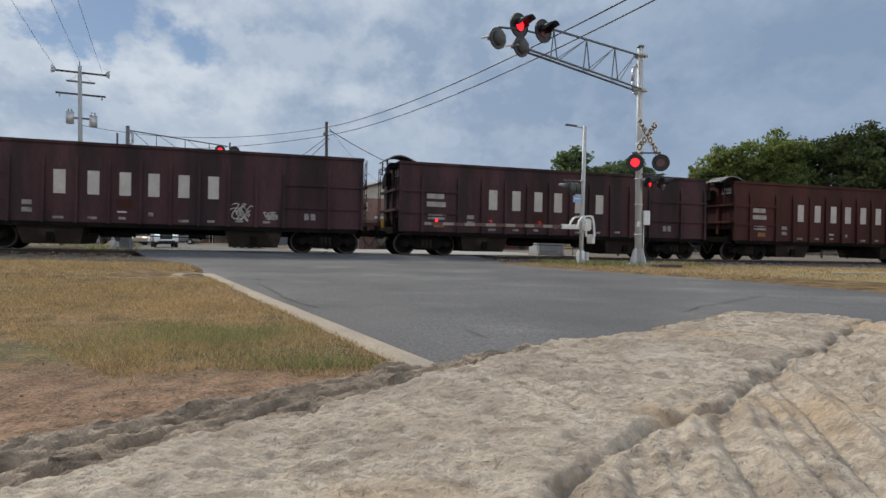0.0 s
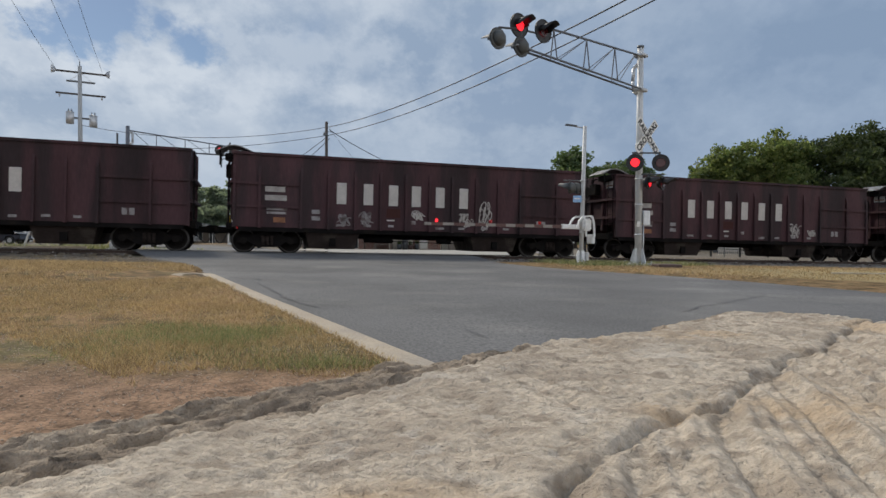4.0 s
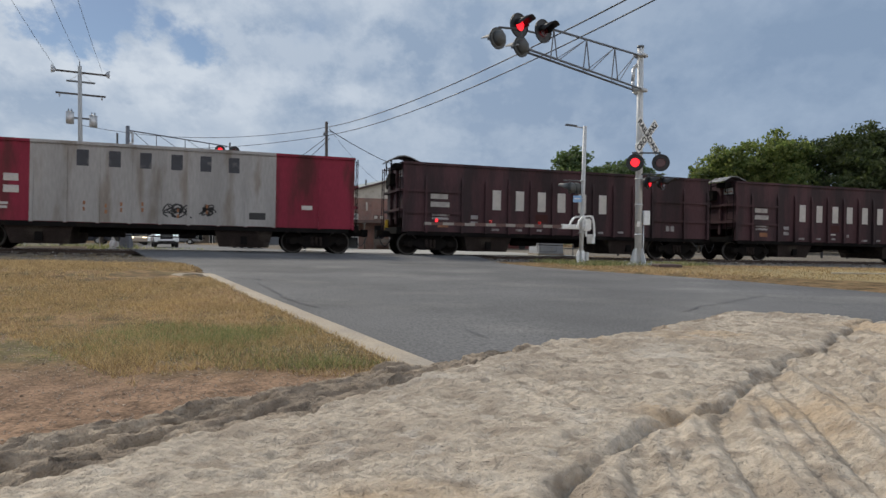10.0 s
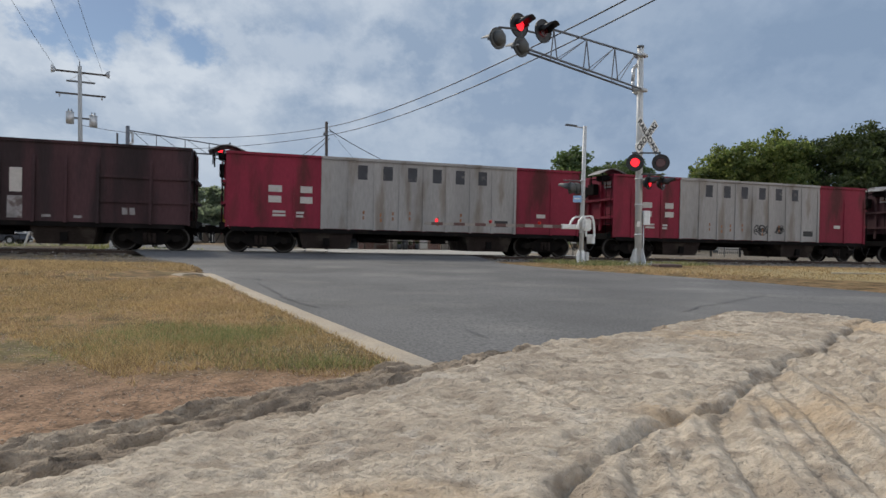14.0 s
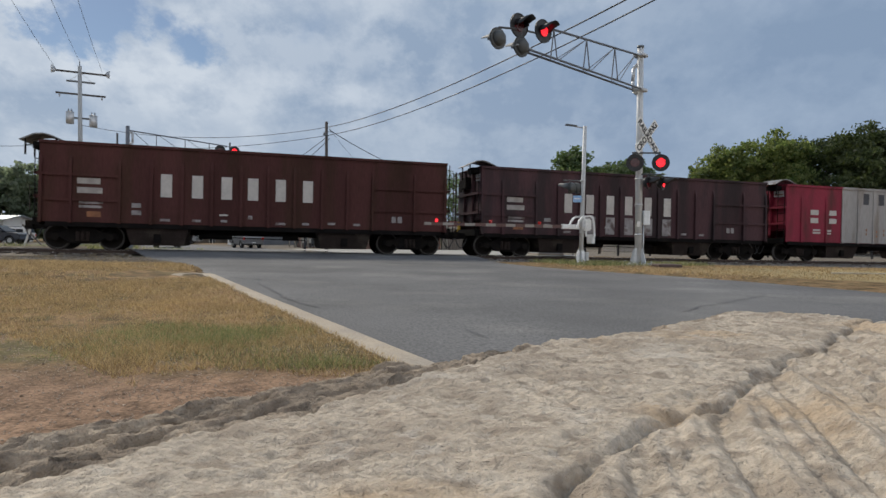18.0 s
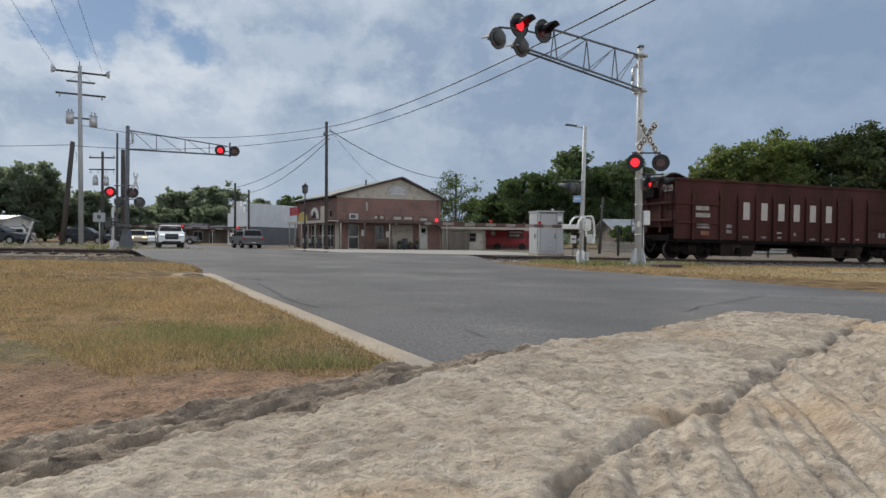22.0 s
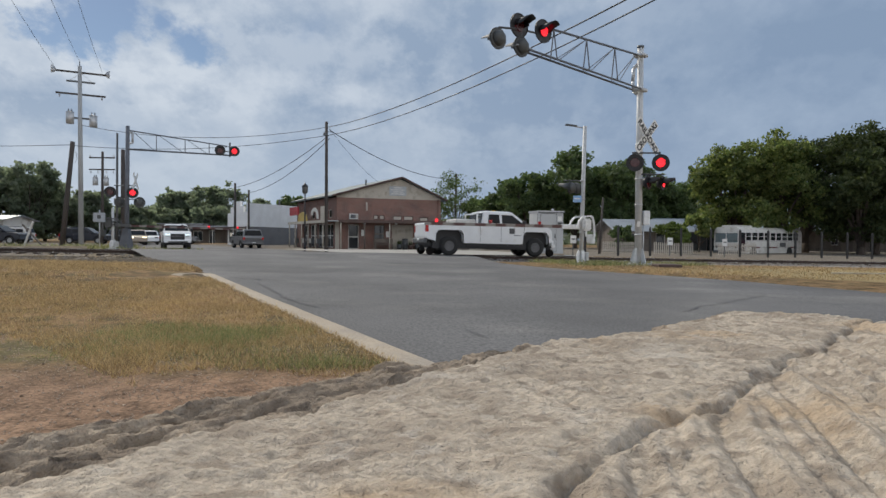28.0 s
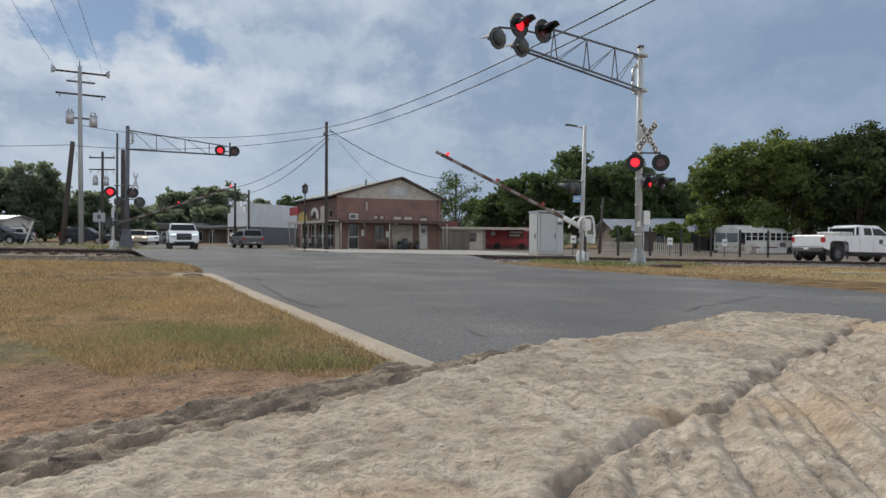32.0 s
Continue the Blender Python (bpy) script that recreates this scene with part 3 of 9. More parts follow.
def ground_top(x, y):
    inside = np.minimum(x - edge_left(y), edge_right(y) - x)
    near_lawn = (x - edge_left(y) < 1.0) & (y < 13.2)
    low = np.clip(np.where(near_lawn, inside + 0.26, inside) / 0.2, 0, 1)
    s, d = sd(x, y)
    lawn = np.clip((17.0 - y) / 4, 0, 1) * np.where(x < edge_left(y) + 1.0, 1.0, 0.0)
    lawn = lawn * (1 - 0.30 * np.exp(-((x + 4.75) / 0.9) ** 2 - ((y - 10.9) / 1.4) ** 2))
    calm = np.clip((edge_left(y) - 0.4 - x) / 0.8, 0, 1)
    bump = (wobble(x, y, 1.1, 3) * 0.014 + wobble(x, y, 0.35, 4) * 0.022 + wobble(x, y, 4.0, 6) * 0.006) * np.where(near_lawn, calm, 1.0)
    bed = np.clip(1 - np.abs(d - MID) / 5.0, 0, 1)
    brow = np.clip((y - 9.25 - 0.25 * np.sin(x * 1.3)) / 0.7, 0, 1) * np.clip((14.5 - y) / 3, 0, 1) * np.clip((-5.3 - x) / 0.8, 0, 1)
    bump = bump + 0.085 * brow * (1 - low) - 0.17 * np.exp(-(((d + 3.3) / 1.2) ** 2)) * np.clip((s - 21) / 2.5, 0, 1)
    return land(x, y) + 0.10 * lawn * (1 - low) + bump * (1 - low) * (1 - bed) - 0.16 * low - (0.10 + 0.10 * np.clip((s - 18) / 2, 0, 1)) * np.clip(bed * 2.5, 0, 1)


def graded(a, b, fine0, fine1, step, grow):
    """Even steps between fine0 and fine1, growing outside."""
    mid = list(np.arange(fine0, fine1 + 1e-6, step))
    left, right, k = [], [], step
    while (left[-1] if left else fine0) > a:
        k *= grow
        left.append((left[-1] if left else fine0) - k)
    k = step
    while (right[-1] if right else fine1) < b:
        k *= grow
        right.append((right[-1] if right else fine1) + k)
    return left[::-1] + mid + right


ground = grid_mesh("ground", graded(-1500, 1500, -16, 14, 0.2, 1.12), graded(-300, 2500, -2, 26, 0.2, 1.10), ground_top, M["ground"])
tagged(ground, "dry straw-coloured lawn with a green patch and reddish dirt", "ground", kind="structure")


def strip(name, ys, left, right, n, zfun, material, label, category, kind="structure"):
    ys = np.asarray(ys, float)
    w = np.linspace(0, 1, n)
    X = left(ys)[:, None] * (1 - w) + right(ys)[:, None] * w
    Y = np.repeat(ys[:, None], n, 1)
    Z = zfun(X, Y)
    i = (np.arange(len(ys) - 1)[:, None] * n + np.arange(n - 1)[None, :]).ravel()
    ob = mesh_from(name, np.stack([X, Y, Z], -1).reshape(-1, 3), np.stack([i, i + 1, i + n + 1, i + n], -1), material)
    return tagged(ob, label, category, kind=kind)


road = strip("road", graded(-30, 260, -3, 60, 0.35, 1.15), edge_left, edge_right, 60,
             lambda X, Y: road_top(X, Y) + wobble(X, Y, 0.8, 9) * 0.006, M["asphalt"], "worn grey asphalt road rising to the level crossing", "road")


# sealed cracks: narrow tarred seams
def seam(name, x0, y0, x1, y1, w, seed):
    r = np.random.RandomState(seed)
    n = 26
    t = np.linspace(0, 1, n)
    dx, dy = x1 - x0, y1 - y0
    L = math.hypot(dx, dy)
    off = np.cumsum(r.uniform(-1, 1, n)) * 0.03 * L / 3
    off -= np.linspace(off[0], off[-1], n)
    ww = w * r.uniform(0.5, 1.3, n)
    bm = bmesh.new()
    last = None
    for k in range(n):
        cx, cy = x0 + dx * t[k] - dy / L * off[k], y0 + dy * t[k] + dx / L * off[k]
        row = []
        for sgn in (-1, 1):
            px, py = cx - dy / L * ww[k] * sgn, cy + dx / L * ww[k] * sgn
            row.append(bm.verts.new((px, py, float(road_top(px, py)) + float(wobble(np.array(px), np.array(py), 0.8, 9)) * 0.006 + 0.009)))
        if last:
            bm.faces.new((last[0], last[1], row[1], row[0]))
        last = row
    return tagged(part(name, bm, M["asphalt_patch"]), "dark tar seam sealing a crack in the asphalt", "road seam", kind="structure")


seam("road_seam", -3.5, 11.9, -1.4, 7.05, 0.016, 1)
seam("road_seam", -4.6, 13.4, -2.3, 13.9, 0.05, 2)
seam("road_seam", -3.9, 11.6, -2.6, 11.0, 0.03, 7)
seam("road_seam", 2.7, 7.1, 4.9, 9.6, 0.010, 3)
seam("road_seam", 0.2, 5.45, 0.36, 5.0, 0.006, 8)
seam("road_seam", -0.6, 17.5, 4.2, 15.2, 0.022, 4)
seam("road_seam", -5.4, 17.5, 2.0, 20.5, 0.03, 5)


# ---- kerb: poured concrete along the lawn, curling away at its far end ----
def kerb():
    holder = thing("kerb", pose(0, 0, 0), "pale poured concrete kerb with worn rounded edge beside the lawn", "kerb", kind="structure")
    path = [(float(edge_left(y)), y) for y in np.arange(1.0, 11.6, 0.4)]
    rad = 0.42
    cx, cy = path[-1][0] - rad * 0.894, path[-1][1] - rad * 0.447
    for a in np.linspace(15, 165, 9):
        q = radians(26.6 + a)
        path.append((cx + rad * math.cos(q), cy + rad * math.sin(q)))
    for k in range(1, 5):
        path.append((path[-1][0] + 0.40 * 0.28, path[-1][1] - 0.40 * 0.96))
    tail = len(path) - 6
    prof = [(0.04, -0.15), (0.04, 0.02), (-0.01, 0.078), (-0.07, 0.100), (-0.22, 0.108), (-0.26, 0.10), (-0.26, -0.15)]
    seg = 6
    k = 0
    while k < len(path) - 1:
        pts = path[k:k + seg + 1]
        bm = bmesh.new()
        rings = []
        for j, (x, y) in enumerate(pts):
            i = k + j
            a, b = path[max(i - 1, 0)], path[min(i + 1, len(path) - 1)]
            t = Vector((b[0] - a[0], b[1] - a[1])).normalized()
            side = Vector((t.y, -t.x))
            sh = 0.004 if j == 0 else (-0.004 if j == len(pts) - 1 else 0)
            z = float(land(x, y)) - 0.022 * max(0, i - tail)
            rings.append([(x + side.x * o - t.x * -sh, y + side.y * o - t.y * -sh, z + h + random.uniform(-0.003, 0.003)) for o, h in prof])
        loft(bm, rings, smooth=False)
        part("kerb_section", bm, M["concrete"], holder)
        k += seg


kerb()


# ---- the track ----
def track():
    holder = thing("railway_track", pose(0, 0, 0), "rusty steel rails with polished heads on grey ballast", "railway", kind="structure")
    base = pose(*at(0, MID), 0.43, 0, 0, ANG) @ pose(0, 0, 0, 0, math.degrees(math.atan(FALL)), 0)
    # ballast bed, uneven
    ss = np.arange(-200, 262, 0.35)
    dd = np.array([-3.9, -3.4, -3.0, -2.6, -2.3, -2.0, -1.6, -1.2, -0.8, -0.4, 0.0, 0.4, 0.8, 1.2, 1.6, 2.0, 2.3, 2.6, 3.0, 3.4])
    S, Dd = np.meshgrid(ss, dd, indexing="ij")
    prof = np.interp(np.abs(Dd), [0, 1.6, 2.3, 3.0, 3.9], [-0.13, -0.14, -0.155, -0.18, -0.34])
    prof = np.where((S > 17.2) & (Dd < -0.8), np.interp(-Dd, [0.8, 1.3, 2.8, 3.9], [-0.165, -0.175, -0.20, -0.46]), prof)
    worn = (S < 6.5) & (Dd < -0.9)
    prof = np.where(worn, np.interp(-Dd, [0.9, 1.4, 2.6, 3.9], [-0.15, -0.19, -0.235, -0.30]), prof)
    r = np.random.RandomState(5)
    Z = prof + r.uniform(-0.03, 0.03, S.shape)
    i = (np.arange(len(ss) - 1)[:, None] * len(dd) + np.arange(len(dd) - 1)[None, :]).ravel()
    n = len(dd)
    ob = mesh_from("ballast", np.stack([S, Dd, Z], -1).reshape(-1, 3), np.stack([i, i + n, i + n + 1, i + 1], -1), M["ballast"], smooth=False, parent=holder)
    ob.matrix_basis = base
    ob.data.materials.append(M["dirty_ballast"])
    ob.data.polygons.foreach_set("material_index", worn[:-1, :-1].ravel().astype(np.int32))
    tagged(ob, "bed of grey crushed stone", kind="stuff")
    for side in (-1, 1):
        c = side * 0.7525
        bm = bmesh.new()
        outline = [(-0.07, -0.17), (0.07, -0.17), (0.07, -0.155), (0.012, -0.135), (0.012, -0.045), (0.036, -0.035), (0.036, -0.004), (-0.036, -0.004), (-0.036, -0.035), (-0.012, -0.045), (-0.012, -0.135), (-0.07, -0.155)]
        prism(bm, [(c + a, b) for a, b in outline], -200, 262, "x")
        rail = part("rail", bm, M["rail"], holder, m=base)
        bm = bmesh.new()
        box(bm, (-200, c - 0.030, -0.0035), (262, c + 0.030, 0.0))
        part("rail_head", bm, M["rail_top"], rail, "polished running surface")
    tie = bmesh.new()
    box(tie, (-0.11, -1.3, -0.29), (0.11, 1.3, -0.115))
    bevelled(tie, 0.012, 1)
    first = part("sleeper", tie, M["tie"], holder, m=base @ pose(-6, 0, 0))
    for k in range(1, 118):
        s = -6 + k * 0.5
        if 3.6 < s < 17.3:
            continue
        shared("sleeper", first.data, holder, base @ pose(s, random.uniform(-0.04, 0.04), random.uniform(-0.01, 0.01), 0, 0, random.uniform(-1.5, 1.5)))
    # crossing panels between and outside the rails
    for a, b in ((-0.66, 0.66), (-1.45, -0.85), (0.85, 1.45)):
        for k in range(6):
            bm = bmesh.new()
            box(bm, (4.45 + k * 2.1, a, -0.2), (4.45 + k * 2.1 + 2.085, b, 0.006))
            bevelled(bm, 0.01, 1)
            part("crossing_panel", bm, M["asphalt"], holder, "worn crossing panel", m=base)


track()


def stones(name, n, sfun, size, seed, material, label):
    """Loose crushed stones, one object."""
    r = np.random.RandomState(seed)
    co, q = [], []
    ico = np.array([(0, 0, 1), (1, 0, 0.1), (0, 1, -0.1), (-1, 0, 0.1), (0, -1, -0.1), (0, 0, -0.8)], float)
    tri = np.array([(0, 1, 2), (0, 2, 3), (0, 3, 4), (0, 4, 1), (5, 2, 1), (5, 3, 2), (5, 4, 3), (5, 1, 4)])
    for k in range(n):
        x, y, z = sfun(r)
        v = ico * r.uniform(0.5, 1.3, (6, 3)) * size * r.uniform(0.5, 1.5)
        a = r.uniform(0, math.tau)
        c, s = math.cos(a), math.sin(a)
        v = np.stack([v[:, 0] * c - v[:, 1] * s + x, v[:, 0] * s + v[:, 1] * c + y, v[:, 2] * 0.7 + z], -1)
        q.append(tri + 6 * k)
        co.append(v)
    ob = mesh_from(name, np.concatenate(co), np.concatenate(q), material, smooth=False)
    return tagged(ob, label, "stones", kind="stuff")


def on_bed(r):
    while True:
        s, d = r.uniform(-6, 46), MID + r.choice((-1, 1)) * abs(r.normal(2.1, 0.7))
        if s < 6.5 and d < MID and r.uniform() < 0.72:
            continue
        x, y = at(s, d)
        if not (edge_left(y) - 0.1 < x < edge_right(y) + 0.2):
            drop = float(np.interp(abs(d - MID), [0, 1.6, 2.3, 3.0, 3.9], [-0.13, -0.14, -0.155, -0.18, -0.34]))
            return x, y, max(railtop(s) + drop, float(ground_top(np.array(x), np.array(y)))) + 0.02


stones("ballast_stones", 3600, on_bed, 0.045, 11, M["ballast"], "loose grey crushed stones beside the rails")


def by_lawn(r):
    while True:
        x, y = r.uniform(-14, -4.6), min(r.uniform(13.2, 21.5), r.uniform(13.2, 21.5) + 3)
        if x < edge_left(y) - 0.05 and wobble(np.array(x), np.array(y), 1.6, 41) + 0.35 * (y - 16.5) > r.uniform(-0.9, 0.5):
            return x, y, float(ground_top(np.array(x), np.array(y))) + 0.012


stones("spilled_stones", 2600, by_lawn, 0.030, 12, M["dirty_ballast"], "grey stones spilled onto the dry verge")


def on_dirt(r):
    while True:
        x, y = r.uniform(-4.5, 0.3), r.uniform(0.9, 4.6)
        if x < edge_left(y) - 0.4:
            return x, y, float(ground_top(np.array(x), np.array(y))) + 0.002


stones("pebbles", 11000, on_dirt, 0.0050, 13, M["pebble"], "small pale pebbles scattered over reddish dirt")
stones("dirt_clods", 450, on_dirt, 0.0075, 16, M["clod"], "reddish dirt clods and chips lying on bare ground")

twig = thing("twig", pose(-0.95, 2.05, float(ground_top(np.array(-0.95), np.array(2.05))) + 0.006, 0, 0, 28), "short dry twig lying on the reddish dirt", "twig")
rod("stem", (0, 0, 0), (0.10, 0, 0.012), 0.004, M["tie"], twig, 0.002, 6)
rod("side_shoot", (0.05, 0, 0.006), (0.085, 0.03, 0.012), 0.0025, M["tie"], twig, 0.001, 5)

# pale pavement and gravel beyond the track, in front of the brick building
ss, dd = np.linspace(13.0, 27, 80), np.linspace(6.5, 21.0, 24)
S, Dd = np.meshgrid(ss, dd, indexing="ij")
lim = 13.0 + np.clip(Dd - 5, 0, 99) * -0.16
S2 = lim + (S - 13.0) * 1.0
X, Y = at(S2, Dd)
i = (np.arange(79)[:, None] * 24 + np.arange(23)[None, :]).ravel()
apron = mesh_from("pavement", np.stack([X, Y, land(X, Y) + 0.05], -1).reshape(-1, 3), np.stack([i, i + 24, i + 25, i + 1], -1), M["pavement"])
tagged(apron, "pale dusty concrete apron beyond the track", "pavement", kind="structure")


# ---- the limestone block under the camera ----
def limestone_block():
    C = Vector((0.64, 1.39))
    ea, eb = Vector((-0.707, -0.707)), Vector((0.87, -0.49))
    a = np.concatenate([np.linspace(0, 1.48, 560), np.linspace(1.49, 2.35, 36)])
    t = np.concatenate([np.linspace(0, 0.52, 330), np.linspace(0.525, 1, 60)])
    na, nb = len(a), len(t)
    step = np.clip((a - 0.50) / 0.32, 0, 1)
    low = -0.215 * step * step * (3 - 2 * step)
    A = np.repeat(a[:, None], nb, 1)
    B = low[:, None] * (1 - t[None, :]) + 1.35 * t[None, :]
    X, Y = C.x + ea.x * A + eb.x * B, C.y + ea.y * A + eb.y * B
    ab = np.stack([A, B], -1).reshape(-1, 2)

    def fractal(fa, fb, seed, octaves, rough=0.9):
        return np.array([noise.fractal((p * fa, q * fb, seed), rough, 2.0, octaves) for p, q in ab]).reshape(A.shape)

    def plain(fa, fb, seed):
        return np.array([noise.noise((p * fa, q * fb, seed)) for p, q in ab]).reshape(A.shape)

    big = fractal(4, 4, 3.0, 3)
    small = fractal(26, 26, 7.0, 3)
    tiny = fractal(85, 85, 2.0, 3, 0.7)
    warp = plain(4, 4, 1.0)
    warp2 = plain(11, 11, 5.0)
    warp3 = plain(34, 34, 9.0)
    H = big * 0.0046 + small * 0.0034 + tiny * 0.0021
    # hollows weathered into the top
    H -= 0.007 * np.clip(plain(16, 16, 4.0) * 2.2 - 0.75, 0, 1) + 0.004 * np.clip(plain(38, 38, 14.0) * 2.4 - 0.6, 0, 1)
    # a thin parting runs along the block, with straight saw furrows beyond it
    cr = B - 0.256 - 0.045 * A - warp * 0.022 - warp2 * 0.014 - warp3 * 0.010
    H -= 0.013 * np.exp(-((cr / 0.0062) ** 2)) * np.clip(0.8 + warp2 * 1.6, 0.4, 1)
    beyond = np.clip(cr / 0.02, 0, 1)
    H -= 0.0025 * np.clip(cr / 0.012, 0, 1)
    ph = A - 1.9 * (B - 0.3) + warp * 0.03 + warp2 * 0.008
    rip = np.sin(ph * math.tau / 0.135) + 0.7 * np.sin(ph * math.tau / 0.079 + 1.0) + 0.35 * np.sin(ph * math.tau / 0.031)
    H += (0.0042 * rip * (0.85 + warp2 * 0.6) - 0.75 * (big * 0.0042 + small * 0.0026)) * beyond
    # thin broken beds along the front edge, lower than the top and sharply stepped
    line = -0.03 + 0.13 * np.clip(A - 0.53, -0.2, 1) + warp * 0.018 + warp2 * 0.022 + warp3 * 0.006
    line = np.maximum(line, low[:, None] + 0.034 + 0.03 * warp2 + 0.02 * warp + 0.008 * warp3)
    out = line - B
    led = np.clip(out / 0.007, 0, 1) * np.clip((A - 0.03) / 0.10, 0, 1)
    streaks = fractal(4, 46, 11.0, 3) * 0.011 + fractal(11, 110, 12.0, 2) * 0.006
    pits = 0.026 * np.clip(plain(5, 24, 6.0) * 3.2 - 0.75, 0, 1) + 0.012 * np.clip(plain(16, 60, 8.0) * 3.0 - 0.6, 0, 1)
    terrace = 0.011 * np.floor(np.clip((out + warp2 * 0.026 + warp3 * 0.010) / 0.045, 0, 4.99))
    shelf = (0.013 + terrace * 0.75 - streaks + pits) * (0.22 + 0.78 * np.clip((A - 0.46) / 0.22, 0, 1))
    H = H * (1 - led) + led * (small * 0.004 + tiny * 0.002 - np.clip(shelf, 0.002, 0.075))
    edge_in = B - low[:, None]
    lip = np.clip((0.02 + warp2 * 0.012 - edge_in) / 0.02, 0, 1)
    H -= lip * 0.006 + 0.02 * np.clip((0.03 - A) / 0.03, 0, 1) ** 2
    ragged = warp * 0.030 + warp2 * 0.026 + warp3 * 0.010
    edge = np.exp(-edge_in / 0.03)
    X, Y = X + eb.x * ragged * edge, Y + eb.y * ragged * edge
    edge2 = np.exp(-A / 0.03)
    X, Y = X + ea.x * ragged * edge2, Y + ea.y * ragged * edge2
    Z = 0.70 + H
    co = np.stack([X, Y, Z], -1).reshape(-1, 3)
    i = (np.arange(na - 1)[:, None] * nb + np.arange(nb - 1)[None, :]).ravel()
    quads = [np.stack([i, i + nb, i + nb + 1, i + 1], -1)]
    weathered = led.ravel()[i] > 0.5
    # sides go down to the ground
    ring = [(k, 0) for k in range(na)] + [(na - 1, k) for k in range(1, nb)] + [(k, nb - 1) for k in range(na - 2, -1, -1)] + [(0, k) for k in range(nb - 2, 0, -1)]
    idx = np.array([p * nb + q for p, q in ring])
    top = co[idx]
    n = len(idx)
    cur, base = idx, len(co)
    for z in (0.60, 0.5, 0.34, 0.16, -0.1):
        wob = np.array([noise.noise((p[0] * 6, p[1] * 6, z * 5)) for p in top])
        side = top.copy()
        mid = top.mean(0)
        d = top[:, :2] - mid[:2]
        d /= np.linalg.norm(d, axis=1)[:, None]
        side[:, :2] += d * (0.01 + 0.03 * wob)[:, None]
        side[:, 2] = z
        co = np.concatenate([co, side])
        nxt = np.arange(base, base + n)
        quads.append(np.stack([cur, nxt, np.roll(nxt, -1), np.roll(cur, -1)], -1))
        cur, base = nxt, base + n
    quads = np.concatenate(quads)
    ob = mesh_from("limestone_block", co, quads, M["limestone"])
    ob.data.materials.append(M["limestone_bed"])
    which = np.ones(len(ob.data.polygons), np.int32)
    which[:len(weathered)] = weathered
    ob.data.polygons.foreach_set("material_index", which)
    tagged(ob, "rough pale quarried limestone block with a ragged edge, beside the road", "stone block")


limestone_block()
# ---- the ballast train ----
LEN, HALF = 14.84, 1.50
RIBS = (0.05, 0.98, 2.55, 3.60, 4.65, 5.68, 6.72, 7.72, 8.70, 9.75, 10.74, 11.76, 13.49, 14.79)
DROP = math.degrees(math.atan(FALL))


def bars(name, x0, z0, w, h, rows, material, parent, y, seed=0, thick=0.006):
    """Plain bars in place of writing: rows of small blocks."""
    r = random.Random(seed)
    bm = bmesh.new()
    rh = h / (rows * 1.6 - 0.6)
    for k in range(rows):
        z = z0 + h - rh - k * rh * 1.6
        ww = w * r.uniform(0.75, 1.0)
        box(bm, (x0, y - thick, z), (x0 + ww, y, z + rh))
    return part(name, bm, material, parent)


def scrawl(x0, z0, w, h, seed, material, parent, y, width=0.035):
    """Sprayed loops that spell nothing."""
    r = random.Random(seed)
    bm = bmesh.new()
    for k in range(4):
        n = 22
        px, pz = r.uniform(0.05, 0.5), r.uniform(0.2, 0.7)
        fx, fz, a, b = r.uniform(2, 4), r.uniform(4, 8), r.uniform(0, 6), r.uniform(0, 6)
        pts = []
        for i in range(n):
            t = i / (n - 1)
            pts.append((x0 + w * min(1, max(0, px + 0.45 * t + 0.10 * math.sin(fx * math.tau * t + a))), z0 + h * min(1, max(0, pz + 0.28 * math.sin(fz * t * 2 + b)))))
        last = None
        for i, (x, z) in enumerate(pts):
            q = pts[min(i + 1, n - 1)]
            p = pts[max(i - 1, 0)]
            t = Vector((q[0] - p[0], q[1] - p[1]))
            t = t.normalized() if t.length > 1e-6 else Vector((1, 0))
            row = [bm.verts.new((x - t.y * width * 0.5 * e, y, z + t.x * width * 0.5 * e)) for e in (-1, 1)]
            if last:
                bm.faces.new((last[0], last[1], row[1], row[0]))
            last = row
    return part("graffiti", bm, material, parent, "loose sprayed scrawl")


def wheel_mesh():
    bm = bmesh.new()
    n = 24
    prof = [(0.06, 0.07), (0.10, 0.10), (0.14, 0.06), (0.34, 0.035), (0.40, 0.07), (0.457, 0.07), (0.460, -0.02), (0.487, -0.035), (0.487, -0.06), (0.40, -0.065), (0.36, -0.02), (0.14, -0.03), (0.06, -0.05)]
    rings = [[(r * math.cos(i * math.tau / n), -y, r * math.sin(i * math.tau / n)) for r, y in prof] for i in range(n)]
    vs = [[bm.verts.new(p) for p in ring] for ring in rings]
    m = len(prof)
    for i in range(n):
        a, b = vs[i], vs[(i + 1) % n]
        for j in range(m - 1):
            f = bm.faces.new((a[j], b[j], b[j + 1], a[j + 1]))
            f.smooth = True
            f.material_index = 1 if j in (4, 5) else 0
    return bm


